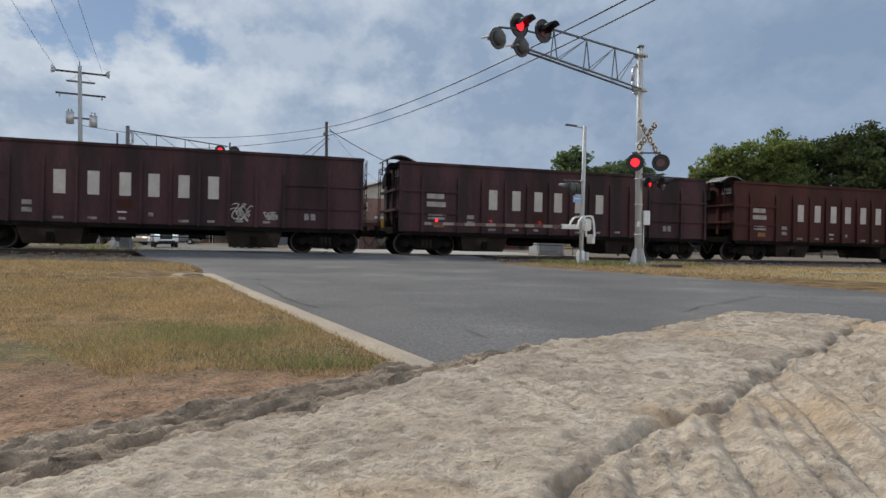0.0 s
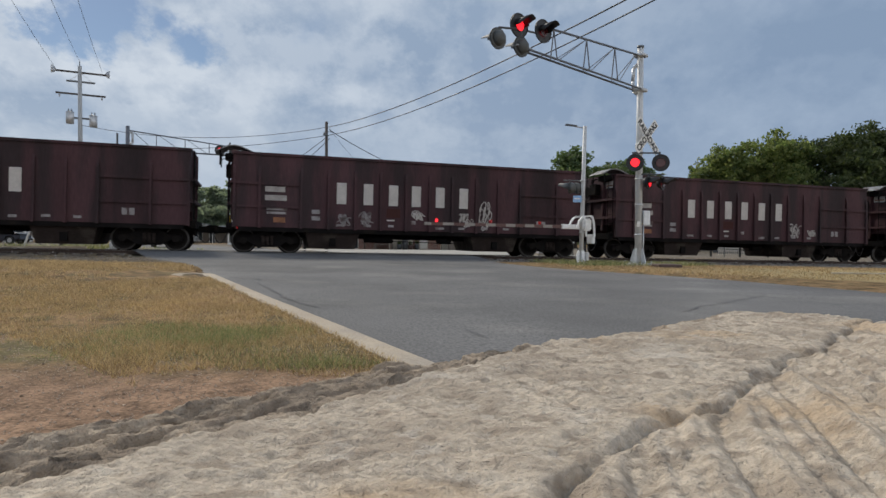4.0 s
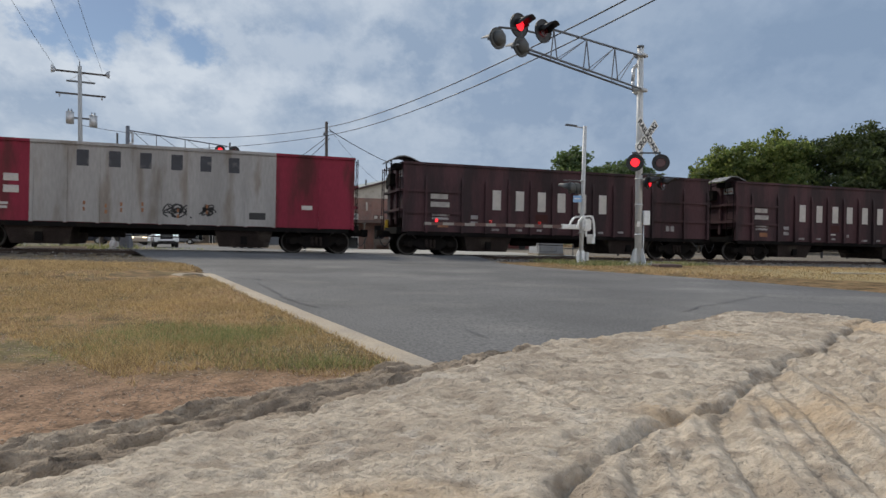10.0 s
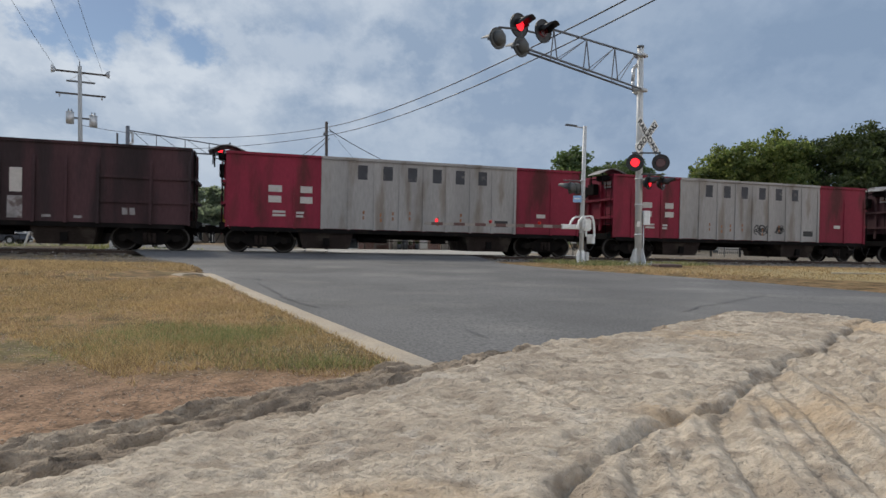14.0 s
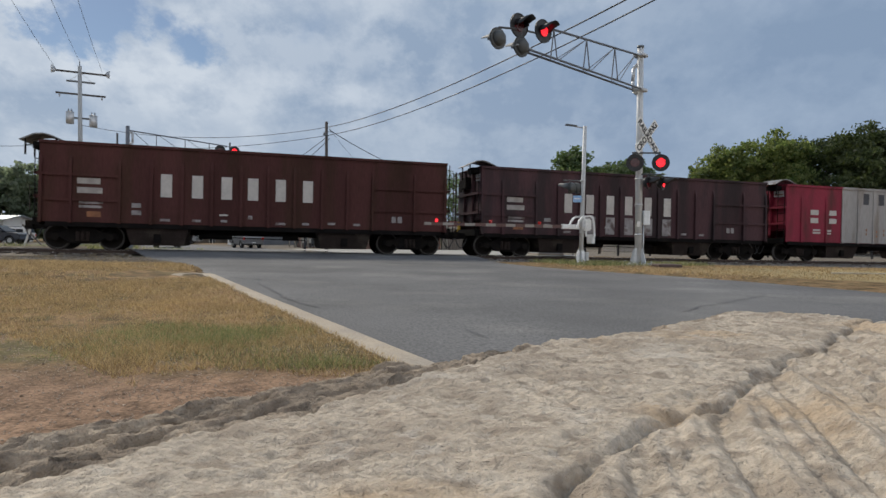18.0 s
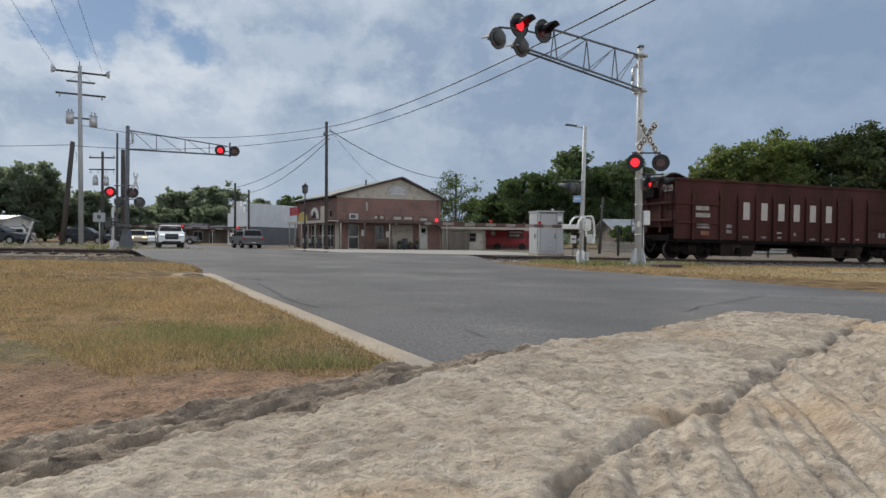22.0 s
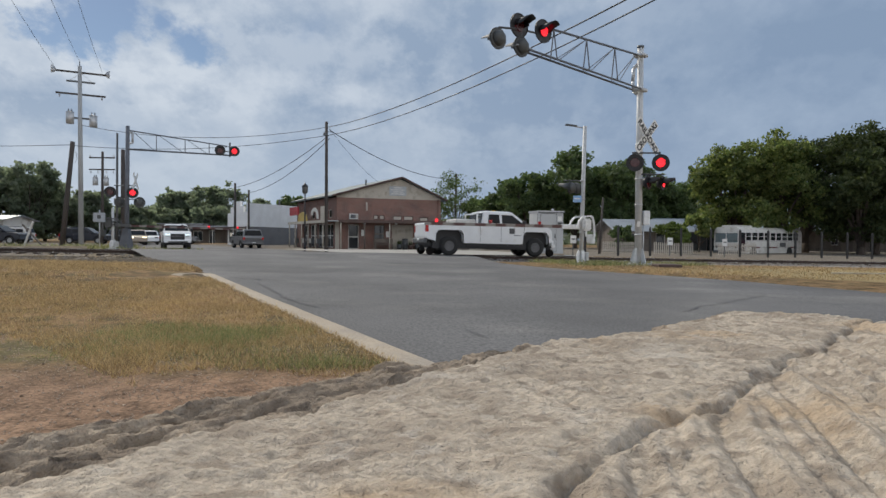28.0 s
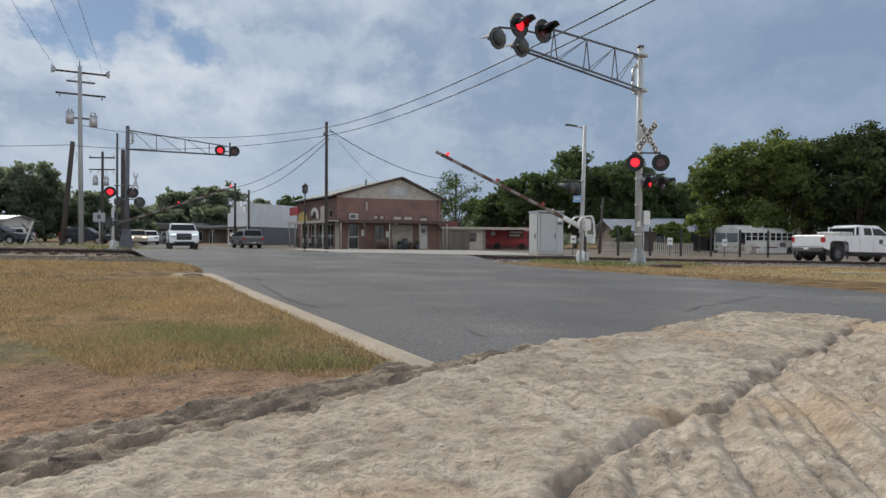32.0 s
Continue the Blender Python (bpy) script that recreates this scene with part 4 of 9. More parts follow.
def gondola(name, body_mat, label, plain=False):
    """One covered-end ballast hopper, rear end at x = 0, running towards +x, camera side at -y, rails at z = 0."""
    car = thing(name, pose(0, 0, 0), label, "railway wagon", "ballast wagons of the train")
    zb, zt = 0.98, 3.74
    # open-topped body: sides, ends, floor slopes
    bm = bmesh.new()
    outer = [(0.0, zb + 0.55), (0.12, zb), (LEN - 0.12, zb), (LEN, zb + 0.55), (LEN, zt), (0, zt)]
    for sy in (-1, 1):
        prism(bm, outer, sy * HALF, sy * (HALF - 0.05))
    box(bm, (0.0, -HALF + 0.05, zb + 0.55), (0.06, HALF - 0.05, zt))
    box(bm, (LEN - 0.06, -HALF + 0.05, zb + 0.55), (LEN, HALF - 0.05, zt))
    box(bm, (0.06, -HALF + 0.05, 2.2), (LEN - 0.06, HALF - 0.05, 2.3))
    body = part("body", bm, body_mat, car)
    # top rail
    bm = bmesh.new()
    for sy in (-1, 1):
        box(bm, (-0.02, sy * HALF - 0.07, zt - 0.01), (LEN + 0.02, sy * HALF + 0.07, zt + 0.09))
    box(bm, (-0.03, -HALF + 0.07, zt - 0.01), (0.10, HALF - 0.07, zt + 0.09))
    box(bm, (LEN - 0.10, -HALF + 0.07, zt - 0.01), (LEN + 0.03, HALF - 0.07, zt + 0.09))
    part("top_rail", bm, body_mat, car)
    # ribs: tapered posts, deeper at the bottom
    for x in RIBS:
        for sy in (-1, 1):
            bm = bmesh.new()
            top, low = (0.01, 0.045) if plain else (0.035, 0.13)
            mid = 0.03 if plain else 0.08
            loft(bm, [[(x - 0.05, sy * HALF, zt - 0.42), (x + 0.05, sy * HALF, zt - 0.42), (x + 0.05, sy * (HALF + top * 0.3), zt - 0.42), (x - 0.05, sy * (HALF + top * 0.3), zt - 0.42)],
                      [(x - 0.05, sy * HALF, zt - 0.75), (x + 0.05, sy * HALF, zt - 0.75), (x + 0.05, sy * (HALF + mid), zt - 0.75), (x - 0.05, sy * (HALF + mid), zt - 0.75)],
                      [(x - 0.05, sy * HALF, zb - 0.02), (x + 0.05, sy * HALF, zb - 0.02), (x + 0.05, sy * (HALF + low), zb - 0.02), (x - 0.05, sy * (HALF + low), zb - 0.02)]], smooth=False)
            part("rib", bm, body_mat, car)
    # shelf rails across the end bays
    for x0, x1 in (() if plain else ((0.03, 2.5), (11.8, LEN - 0.03))):
        for z in (2.66, 1.78):
            for sy in (-1, 1):
                bm = bmesh.new()
                y0, y1 = sorted((sy * HALF, sy * (HALF + 0.075)))
                prism(bm, [(y0, z - 0.05), (y1, z - 0.03), (y1, z + 0.03), (y0, z + 0.05)], x0, x1, "x")
                part("shelf_rail", bm, body_mat, car)
    # end walls: ledges, posts, platform, ladder, canopy
    for end, sx in ((0.0, -1), (LEN, 1)):
        for z in (2.68, 1.86):
            bm = bmesh.new()
            x0, x1 = sorted((end, end + sx * 0.17))
            box(bm, (x0, -HALF - 0.02, z - 0.05), (x1, HALF + 0.02, z + 0.05))
            part("end_ledge", bm, body_mat, car)
        for y in (-0.55, 0.55):
            quick("end_post", (min(end, end + sx * 0.10), y - 0.06, zb + 0.3), (max(end, end + sx * 0.10), y + 0.06, zt), body_mat, car)
        quick("end_sill", (min(end, end + sx * 0.22), -1.42, zb - 0.1), (max(end, end + sx * 0.22), 1.42, zb + 0.16), M["under"], car)
        bm = bmesh.new()
        for dy in (0.0, 0.42):
            cyl(bm, (end + sx * 0.12, -HALF - 0.03 + dy, zb), (end + sx * 0.12, -HALF - 0.03 + dy, zt + 0.02), 0.018, n=6)
        for k in range(7):
            z = zb + 0.2 + k * 0.4
            cyl(bm, (end + sx * 0.12, -HALF - 0.03, z), (end + sx * 0.12, -HALF + 0.39, z), 0.014, n=6)
        part("ladder", bm, M["under"], car)
        if sx < 0:
            bm = bmesh.new()
            for dy in (0.0, 0.42):
                cyl(bm, (-0.26, HALF + 0.06 - dy, zb - 0.3), (-0.26, HALF + 0.06 - dy, zt + 0.05), 0.022, n=6)
            for k in range(8):
                z = zb - 0.15 + k * 0.4
                cyl(bm, (-0.26, HALF - 0.36, z), (-0.26, HALF + 0.06, z), 0.016, n=6)
            for z in (1.4, zt):
                cyl(bm, (-0.26, HALF - 0.1, z), (0.0, HALF - 0.1, z), 0.02, n=6)
            part("ladder", bm, body_mat, car)
        # coupler
        bm = bmesh.new()
        x0, x1 = sorted((end, end + sx * 0.62))
        box(bm, (x0, -0.11, 0.72), (x1, 0.11, 0.98))
        bx0, bx1 = sorted((end + sx * 0.55, end + sx * 0.80))
        box(bm, (bx0, -0.19, 0.70), (bx1, 0.19, 1.02))
        part("coupler", bm, M["under"], car)
        bm = bmesh.new()
        n = 10
        rings = []
        for k in range(n + 1):
            q = k / n
            cx, cz, lean = end + sx * (0.2 + 0.55 * q), 0.75 - 0.42 * math.sin(q * math.pi), math.atan2(-0.42 * math.pi * math.cos(q * math.pi), 0.55)
            rings.append([(cx - sx * 0.022 * math.sin(lean) * math.sin(w), -0.35 + 0.022 * math.cos(w), cz + 0.022 * math.cos(lean) * math.sin(w)) for w in (j * math.tau / 6 for j in range(6))])
        loft(bm, rings)
        part("brake_hose", bm, M["black"], car)
        # rounded end canopy
        if sx < 0:
            bm = bmesh.new()
            prism(bm, [(-0.66, 3.80), (-0.62, 3.84), (-0.20, 4.05), (0.06, 4.08), (0.28, 4.04), (0.72, 3.86), (0.72, 3.83), (0.27, 4.00), (0.06, 4.04), (-0.19, 4.01), (-0.60, 3.80)], -1.44, -0.30)
            cap = part("canopy", bm, M["car_cap"], car, "small bent sheet-metal cover over the end platform")
            for yy in (-1.36, -0.36):
                quick("canopy_leg", (-0.50, yy - 0.025, 3.3), (-0.45, yy + 0.025, 3.86), M["under"], cap)
                quick("canopy_leg", (0.46, yy - 0.025, 3.7), (0.51, yy + 0.025, 3.92), M["under"], cap)
                rod("canopy_rail", (-0.48, yy, 3.62), (0.48, yy, 3.80), 0.02, M["under"], cap, n=6)
            quick("motor_box", (-0.30, -1.20, 3.55), (0.20, -0.52, 3.78), M["under"], cap)
            quick("end_placard", (-0.006, -1.34, 3.22), (0.0, -0.72, 3.52), M["white_mark"], car, "faded pale placard on the end wall")
            quick("placard_stripe", (-0.010, -1.30, 3.30), (-0.006, -0.78, 3.36), M["orange_mark"], car)
            quick("brake_box", (-0.30, -0.28, 2.95), (-0.02, 0.28, 3.45), M["under"], car, bev=0.02)
            rod("brake_wheel", (-0.24, 0.62, 3.1), (-0.20, 0.62, 3.1), 0.28, M["under"], car, n=16)
            quick("yellow_valve", (-0.22, 0.9, 1.05), (-0.10, 1.02, 1.5), M["yellow"], car)
    # centre sill and side sill
    quick("centre_sill", (-0.1, -0.26, 0.62), (LEN + 0.1, 0.26, 0.92), M["under"], car)
    for sy in (-1, 1):
        y0, y1 = sorted((sy * 1.44, sy * 1.52))
        quick("side_sill", (0.2, y0, 0.82), (LEN - 0.2, y1, 0.99), M["under"], car)
    # hopper pockets
    for x0, x1 in ((2.75, 4.85), (9.62, 11.72)):
        bm = bmesh.new()
        loft(bm, [[(x0 - 0.05, -1.42, 0.95), (x1 + 0.05, -1.42, 0.95), (x1 + 0.05, 1.42, 0.95), (x0 - 0.05, 1.42, 0.95)],
                  [(x0 + 0.15, -1.22, 0.2), (x1 - 0.15, -1.22, 0.2), (x1 - 0.15, 1.22, 0.2), (x0 + 0.15, 1.22, 0.2)]], smooth=False)
        hop = part("hopper_pocket", bm, M["hopper"], car, "dusty sloped discharge pocket")
        bm = bmesh.new()
        cyl(bm, ((x0 + x1) / 2 - 0.7, -1.28, 0.55), ((x0 + x1) / 2 + 0.7, -1.28, 0.55), 0.03, n=6)
        box(bm, ((x0 + x1) / 2 - 0.12, -1.40, 0.30), ((x0 + x1) / 2 + 0.12, -1.22, 0.62))
        part("gate_gear", bm, M["under"], hop)
    # brake gear under the middle
    bm = bmesh.new()
    cyl(bm, (5.2, -0.5, 0.62), (6.4, -0.5, 0.62), 0.16, n=10)
    cyl(bm, (6.4, -0.4, 0.55), (9.2, -0.4, 0.5), 0.02, n=6)
    cyl(bm, (8.3, -0.7, 0.60), (8.9, -0.7, 0.60), 0.13, n=10)
    part("brake_cylinder", bm, M["under"], car)
    # bogies
    for cx in (1.30, LEN - 1.42):
        for sy in (-1, 1):
            bm = bmesh.new()
            y0, y1 = sorted((sy * 0.98, sy * 1.14))
            prism(bm, [(cx - 1.15, 0.36), (cx - 1.15, 0.60), (cx - 0.62, 0.66), (cx - 0.35, 0.82), (cx + 0.35, 0.82), (cx + 0.62, 0.66), (cx + 1.15, 0.60), (cx + 1.15, 0.36), (cx + 0.72, 0.40), (cx + 0.42, 0.22), (cx - 0.42, 0.22), (cx - 0.72, 0.40)], y0, y1)
            bevelled(bm, 0.025, 1)
            frame_ = part("bogie_frame", bm, M["under"], car)
            bm = bmesh.new()
            for k in (-0.16, 0.0, 0.16):
                cyl(bm, (cx + k, sy * 1.14, 0.30), (cx + k, sy * 1.14, 0.66), 0.065, n=8)
            part("spring", bm, M["hopper"], frame_)
        quick("bolster", (cx - 0.22, -1.1, 0.52), (cx + 0.22, 1.1, 0.82), M["under"], car)
    return car


def hopper_marks(car, y, kind, seed):
    r = random.Random(seed)
    if kind == "grey":
        for k, x in enumerate((4.95, 5.98, 7.0, 8.05, 9.05, 10.05)):
            bm = bmesh.new()
            box(bm, (x + 0.03, y - 0.006, 2.99), (x + 0.42, y, 3.56))
            bevelled(bm, 0.04, 1)
            part("name_block", bm, M["dark_mark"], car, "faded dark lettering block")
        bars("car_number", 1.55, 1.95, 0.62, 0.66, 2, M["white_mark"], car, y, seed)
        bars("car_number", 2.75, 1.95, 0.50, 0.66, 2, M["white_mark"], car, y, seed + 1)
        bars("data_stencil", 1.72, 1.42, 0.5, 0.22, 2, M["white_mark"], car, y, seed + 2)
        bars("data_stencil", 2.52, 1.40, 0.45, 0.22, 2, M["white_mark"], car, y, seed + 3)
        quick("data_plate", (10.85, y - 0.008, 1.26), (11.45, y, 1.52), M["black"], car)
        bars("data_stencil", 12.8, 1.7, 0.5, 0.16, 1, M["white_mark"], car, y, seed + 4)
    else:
        for k, x in enumerate((3.88, 4.95, 5.98, 6.93, 7.95, 8.98)):
            bm = bmesh.new()
            box(bm, (x + 0.03, y - 0.006, 1.98), (x + 0.41, y, 2.82))
            bevelled(bm, 0.035, 1)
            part("name_block", bm, M["white_mark"], car, "faded off-white lettering block")
        bars("car_number", 1.18, 2.02, 0.92, 0.54, 2, M["dull_mark"], car, y, seed)
        bars("data_stencil", 1.25, 1.50, 0.95, 0.24, 2, M["grey_mark"], car, y, seed + 1)
        quick("load_plate", (1.5, y - 0.006, 1.18), (1.95, y, 1.38), M["orange_mark"], car)
        bars("data_stencil", 2.95, 1.30, 0.34, 0.42, 2, M["grey_mark"], car, y, seed + 2)
        for x in (3.9, 5.0, 6.0, 8.0, 9.0, 10.0, 11.0):
            bars("data_stencil", x, 1.08 + r.uniform(0, 0.06), r.uniform(0.25, 0.45), 0.09, 1, M["grey_mark"], car, y, seed + int(x))
        bars("data_stencil", 5.95, 1.36, 0.38, 0.06, 1, M["white_mark"], car, y, seed + 5)
        quick("reflector", (6.98, y - 0.006, 1.26), (7.14, y, 1.40), M["grey_mark"], car)
        for k in range(2):
            quick("data_plate", (12.55 + k * 0.24, y - 0.008, 1.30), (12.73 + k * 0.24, y, 1.55), M["grey_mark"], car)
        quick("rust_patch", (5.92, y - 0.004, 1.50), (6.5, y, 1.86), M["car_brown2"], car)


M["car_cap"] = mat("dull_zinc_sheet", (0.20, 0.20, 0.20), 0.6, 0.2, var=0.25, scale=2, stain=(0.09, 0.07, 0.06), amount=0.4)
Y0 = -HALF - 0.003
brown = gondola("ballast_wagon", M["car_brown"], "dark brown ribbed ballast wagon with faded pale lettering blocks")
brown2 = gondola("ballast_wagon", M["car_brown2"], "red-brown ribbed ballast wagon with faded pale lettering blocks")
grey = gondola("ballast_wagon", M["car_red"], "red and grey flush-sided ballast wagon with dark lettering blocks", True)
# grey painted middle: panels between the ribs and over the top rail
for a, b in zip(RIBS[3:11], RIBS[4:12]):
    quick("grey_panel", (a + 0.05, Y0 - 0.004, 1.0), (b - 0.05, Y0 + 0.002, 3.73), M["car_grey"], grey, "weathered grey painted panel")
for x in RIBS[3:12]:
    bm = bmesh.new()
    z0, z1 = 0.97, 3.73
    loft(bm, [[(x - 0.054, Y0 - 0.0, z1), (x + 0.054, Y0, z1), (x + 0.054, Y0 - 0.02, z1), (x - 0.054, Y0 - 0.02, z1)],
              [(x - 0.054, Y0, 2.99), (x + 0.054, Y0, 2.99), (x + 0.054, Y0 - 0.036, 2.99), (x - 0.054, Y0 - 0.036, 2.99)],
              [(x - 0.054, Y0, z0), (x + 0.054, Y0, z0), (x + 0.054, Y0 - 0.052, z0), (x - 0.054, Y0 - 0.052, z0)]], smooth=False)
    part("grey_rib", bm, M["car_grey"], grey)
quick("grey_rail", (RIBS[3] - 0.05, -HALF - 0.075, 3.726), (RIBS[11] + 0.05, -HALF + 0.075, 3.835), M["car_grey"], grey)
for x in (5.2, 5.9, 6.4, 7.1, 8.3, 9.3):
    bars("rust_fleck", x, random.uniform(1.15, 1.5), 0.08, 0.35, 2, M["orange_mark"], grey, Y0 - 0.004, int(x * 10))
hopper_marks(brown, Y0, "brown", 3)
hopper_marks(brown2, Y0, "brown", 3)
hopper_marks(grey, Y0 - 0.004, "grey", 4)

WHEEL = wheel_mesh()
wheel_me = bpy.data.meshes.new("wheelset")
bm2 = WHEEL.copy()
bmesh.ops.translate(WHEEL, verts=WHEEL.verts, vec=(0, -0.74, 0))
bmesh.ops.rotate(bm2, verts=bm2.verts, matrix=Matrix.Rotation(math.pi, 3, "Z"))
bmesh.ops.translate(bm2, verts=bm2.verts, vec=(0, 0.74, 0))
tmp = bpy.data.meshes.new("tmp")
bm2.to_mesh(tmp)
WHEEL.from_mesh(tmp)
bpy.data.meshes.remove(tmp)
bm2.free()
cyl(WHEEL, (0, -1.0, 0), (0, 1.0, 0), 0.085, n=10)
cyl(WHEEL, (0, -1.19, 0), (0, -1.02, 0), 0.13, n=10)
bmesh.ops.recalc_face_normals(WHEEL, faces=WHEEL.faces)
WHEEL.to_mesh(wheel_me)
WHEEL.free()
wheel_me.materials.append(M["wheel"])
wheel_me.materials.append(M["wheel_tread"])
AXLES = (0.42, 2.18, LEN - 2.32, LEN - 0.52)

# rear ends of the wagons along the track at the start, first in the train first
TRAIN = []
plan = ((30.4, brown2, ""), (13.95, brown, ""), (-2.35, brown, "a"), (-18.75, brown, "b"), (-35.08, brown, ""), (-51.48, brown, ""),
        (-68.3, grey, "c"), (-84.85, grey, ""), (-100.92, brown, "d"), (-117.3, brown2, ""))
used = set()
for s0, kind_, extra in plan:
    car = kind_ if kind_ not in used else copy_thing(kind_, pose(0, 0, 0))
    used.add(kind_)
    TRAIN.append((s0, car, extra))
for s0, car, extra in TRAIN:
    if extra == "a":
        scrawl(9.8, 1.15, 0.95, 0.75, 5, M["white_mark"], car, Y0 - 0.003)
        scrawl(10.85, 1.25, 0.75, 0.35, 6, M["white_mark"], car, Y0 - 0.003)
        tagged(car, "dark brown ribbed ballast wagon with small pale graffiti near its front")
    if extra == "b":
        scrawl(9.8, 1.1, 0.85, 1.35, 7, M["white_mark"], car, Y0 - 0.003)
        scrawl(8.9, 1.2, 0.75, 0.6, 8, M["white_mark"], car, Y0 - 0.003)
        scrawl(6.8, 1.45, 0.75, 0.4, 9, M["white_mark"], car, Y0 - 0.003)
        scrawl(3.75, 1.15, 0.75, 0.6, 10, M["grey_mark"], car, Y0 - 0.003)
        scrawl(4.8, 1.1, 0.75, 0.7, 12, M["grey_mark"], car, Y0 - 0.003)
        tagged(car, "dark brown ribbed ballast wagon with several pale graffiti scrawls")
    if extra == "c":
        scrawl(7.75, 1.25, 1.2, 0.6, 14, M["black"], car, Y0 - 0.008, 0.05)
        scrawl(8.85, 1.35, 0.8, 0.5, 15, M["black"], car, Y0 - 0.008, 0.05)
        tagged(car, "red and grey ribbed ballast wagon with black graffiti on the grey")
    if extra == "d":
        for k, x in enumerate((5.0, 5.98, 6.95, 7.95, 8.95)):
            bm = bmesh.new()
            box(bm, (x, Y0 - 0.006, 1.08), (x + 0.46, Y0, 1.85))
            bevelled(bm, 0.08, 1)
            part("sprayed_block", bm, M["grey_mark"], car, "chalky sprayed block")
        tagged(car, "dark brown ribbed ballast wagon with a row of sprayed blocks")
AXLE_OBS = []
for s0, car, extra in TRAIN:
    for x in AXLES:
        AXLE_OBS.append((x, shared("wheelset", wheel_me, car, pose(x, 0, 0.457))))

# ---- crossing signals ----
LAMPS, LATER = [], []


def disc(bm, r0, r1, y0, y1, n=24):
    """A ring or disc facing -y."""
    a = [[bm.verts.new((r * math.cos(i * math.tau / n), y, r * math.sin(i * math.tau / n))) for i in range(n)] for r, y in ((r1, y1), (r1, y0), (max(r0, 0.001), y0), (max(r0, 0.001), y1))]
    for p, q in zip(a, a[1:] + a[:1]):
        for i in range(n):
            bm.faces.new((p[i], p[(i + 1) % n], q[(i + 1) % n], q[i]))


def lamp_head(parent, m, phase, hood=0.30, steady=False, r=0.30):
    """A round flashing lamp that faces its own -y. phase: lit first, lit second, or None for one seen only from behind."""
    bm = bmesh.new()
    disc(bm, 0.0, r, -0.012, 0.012)
    disc(bm, r - 0.02, r, -0.03, 0.012)
    rings = []
    for rr, y in ((0.20, 0.012), (0.19, 0.10), (0.13, 0.17), (0.04, 0.19)):
        rings.append([(rr * math.cos(i * math.tau / 16), y, rr * math.sin(i * math.tau / 16)) for i in range(16)])
    loft(bm, rings)
    lamp = part("lamp", bm, M["black"] if phase is not None else M["backplate"], parent, m=m)
    bm = bmesh.new()
    arc = [radians(a) for a in range(-10, 191, 20)]
    rings = []
    for k, y in ((1.0, -0.01), (0.98, -hood * 0.5), (0.96, -hood)):
        keep = [(0.185 * k * math.cos(a), y * (1.0 if 0.2 < a < 2.9 else 0.45), 0.185 * k * math.sin(a)) for a in arc]
        inner = [(0.172 * k * math.cos(a), y * (1.0 if 0.2 < a < 2.9 else 0.45), 0.172 * k * math.sin(a)) for a in arc[::-1]]
        rings.append(keep + inner)
    loft(bm, rings)
    part("hood", bm, M["black"] if phase is not None else M["backplate"], lamp)
    bm = bmesh.new()
    disc(bm, 0.0, 0.155, -0.014, 0.014, 20)
    bmesh.ops.recalc_face_normals(bm, faces=bm.faces)
    for f in bm.faces:
        f.material_index = 0 if f.calc_center_median().y < -0.005 else 1
    lens = part("lens", bm, [M["lens_lit"], M["lens_dark"]], lamp, "red signal lens")
    where = pose(0, -0.035, 0)
    lens.matrix_basis = where if phase in (True,) or steady else where @ pose(0, 0, 0, 0, 0, 180)
    if phase is not None and not steady:
        LAMPS.append((lens, where, bool(phase)))
    return lamp


def facing(x, y, z, nx, ny):
    """A pose whose -y looks along (nx, ny)."""
    return pose(x, y, z, 0, 0, math.degrees(math.atan2(nx, -ny)))


def lettering(text, height, material, parent, m, name="lettering"):
    cu = bpy.data.curves.new("text", "FONT")
    cu.body, cu.size, cu.align_x, cu.align_y, cu.extrude = text, height, "CENTER", "CENTER", 0.003
    cu.offset = 0.008
    tmp = bpy.data.objects.new("text", cu)
    me = bpy.data.meshes.new_from_object(tmp)
    bpy.data.objects.remove(tmp)
    me.name = name
    me.materials.clear()
    me.materials.append(material)
    ob = new(name, me)
    ob.parent, ob.matrix_basis = parent, m
    return ob


def crossbuck(parent, m, words):
    for k, (turn, word) in enumerate(((45, words[1]), (-45, words[0]))):
        bm = bmesh.new()
        box(bm, (-0.61, -0.004 - 0.008 * k, -0.115), (0.61, 0.004 - 0.008 * k, 0.115))
        b = part("crossbuck_blade", bm, M["sign_white"], parent, "white blade of a crossbuck sign", m=m @ pose(0, -0.03 * k, 0, 0, -turn, 0))
        if word:
            lettering(word, 0.235, M["black"], b, pose(0, -0.007 - 0.008 * k, -0.01, 90, 0, 0))


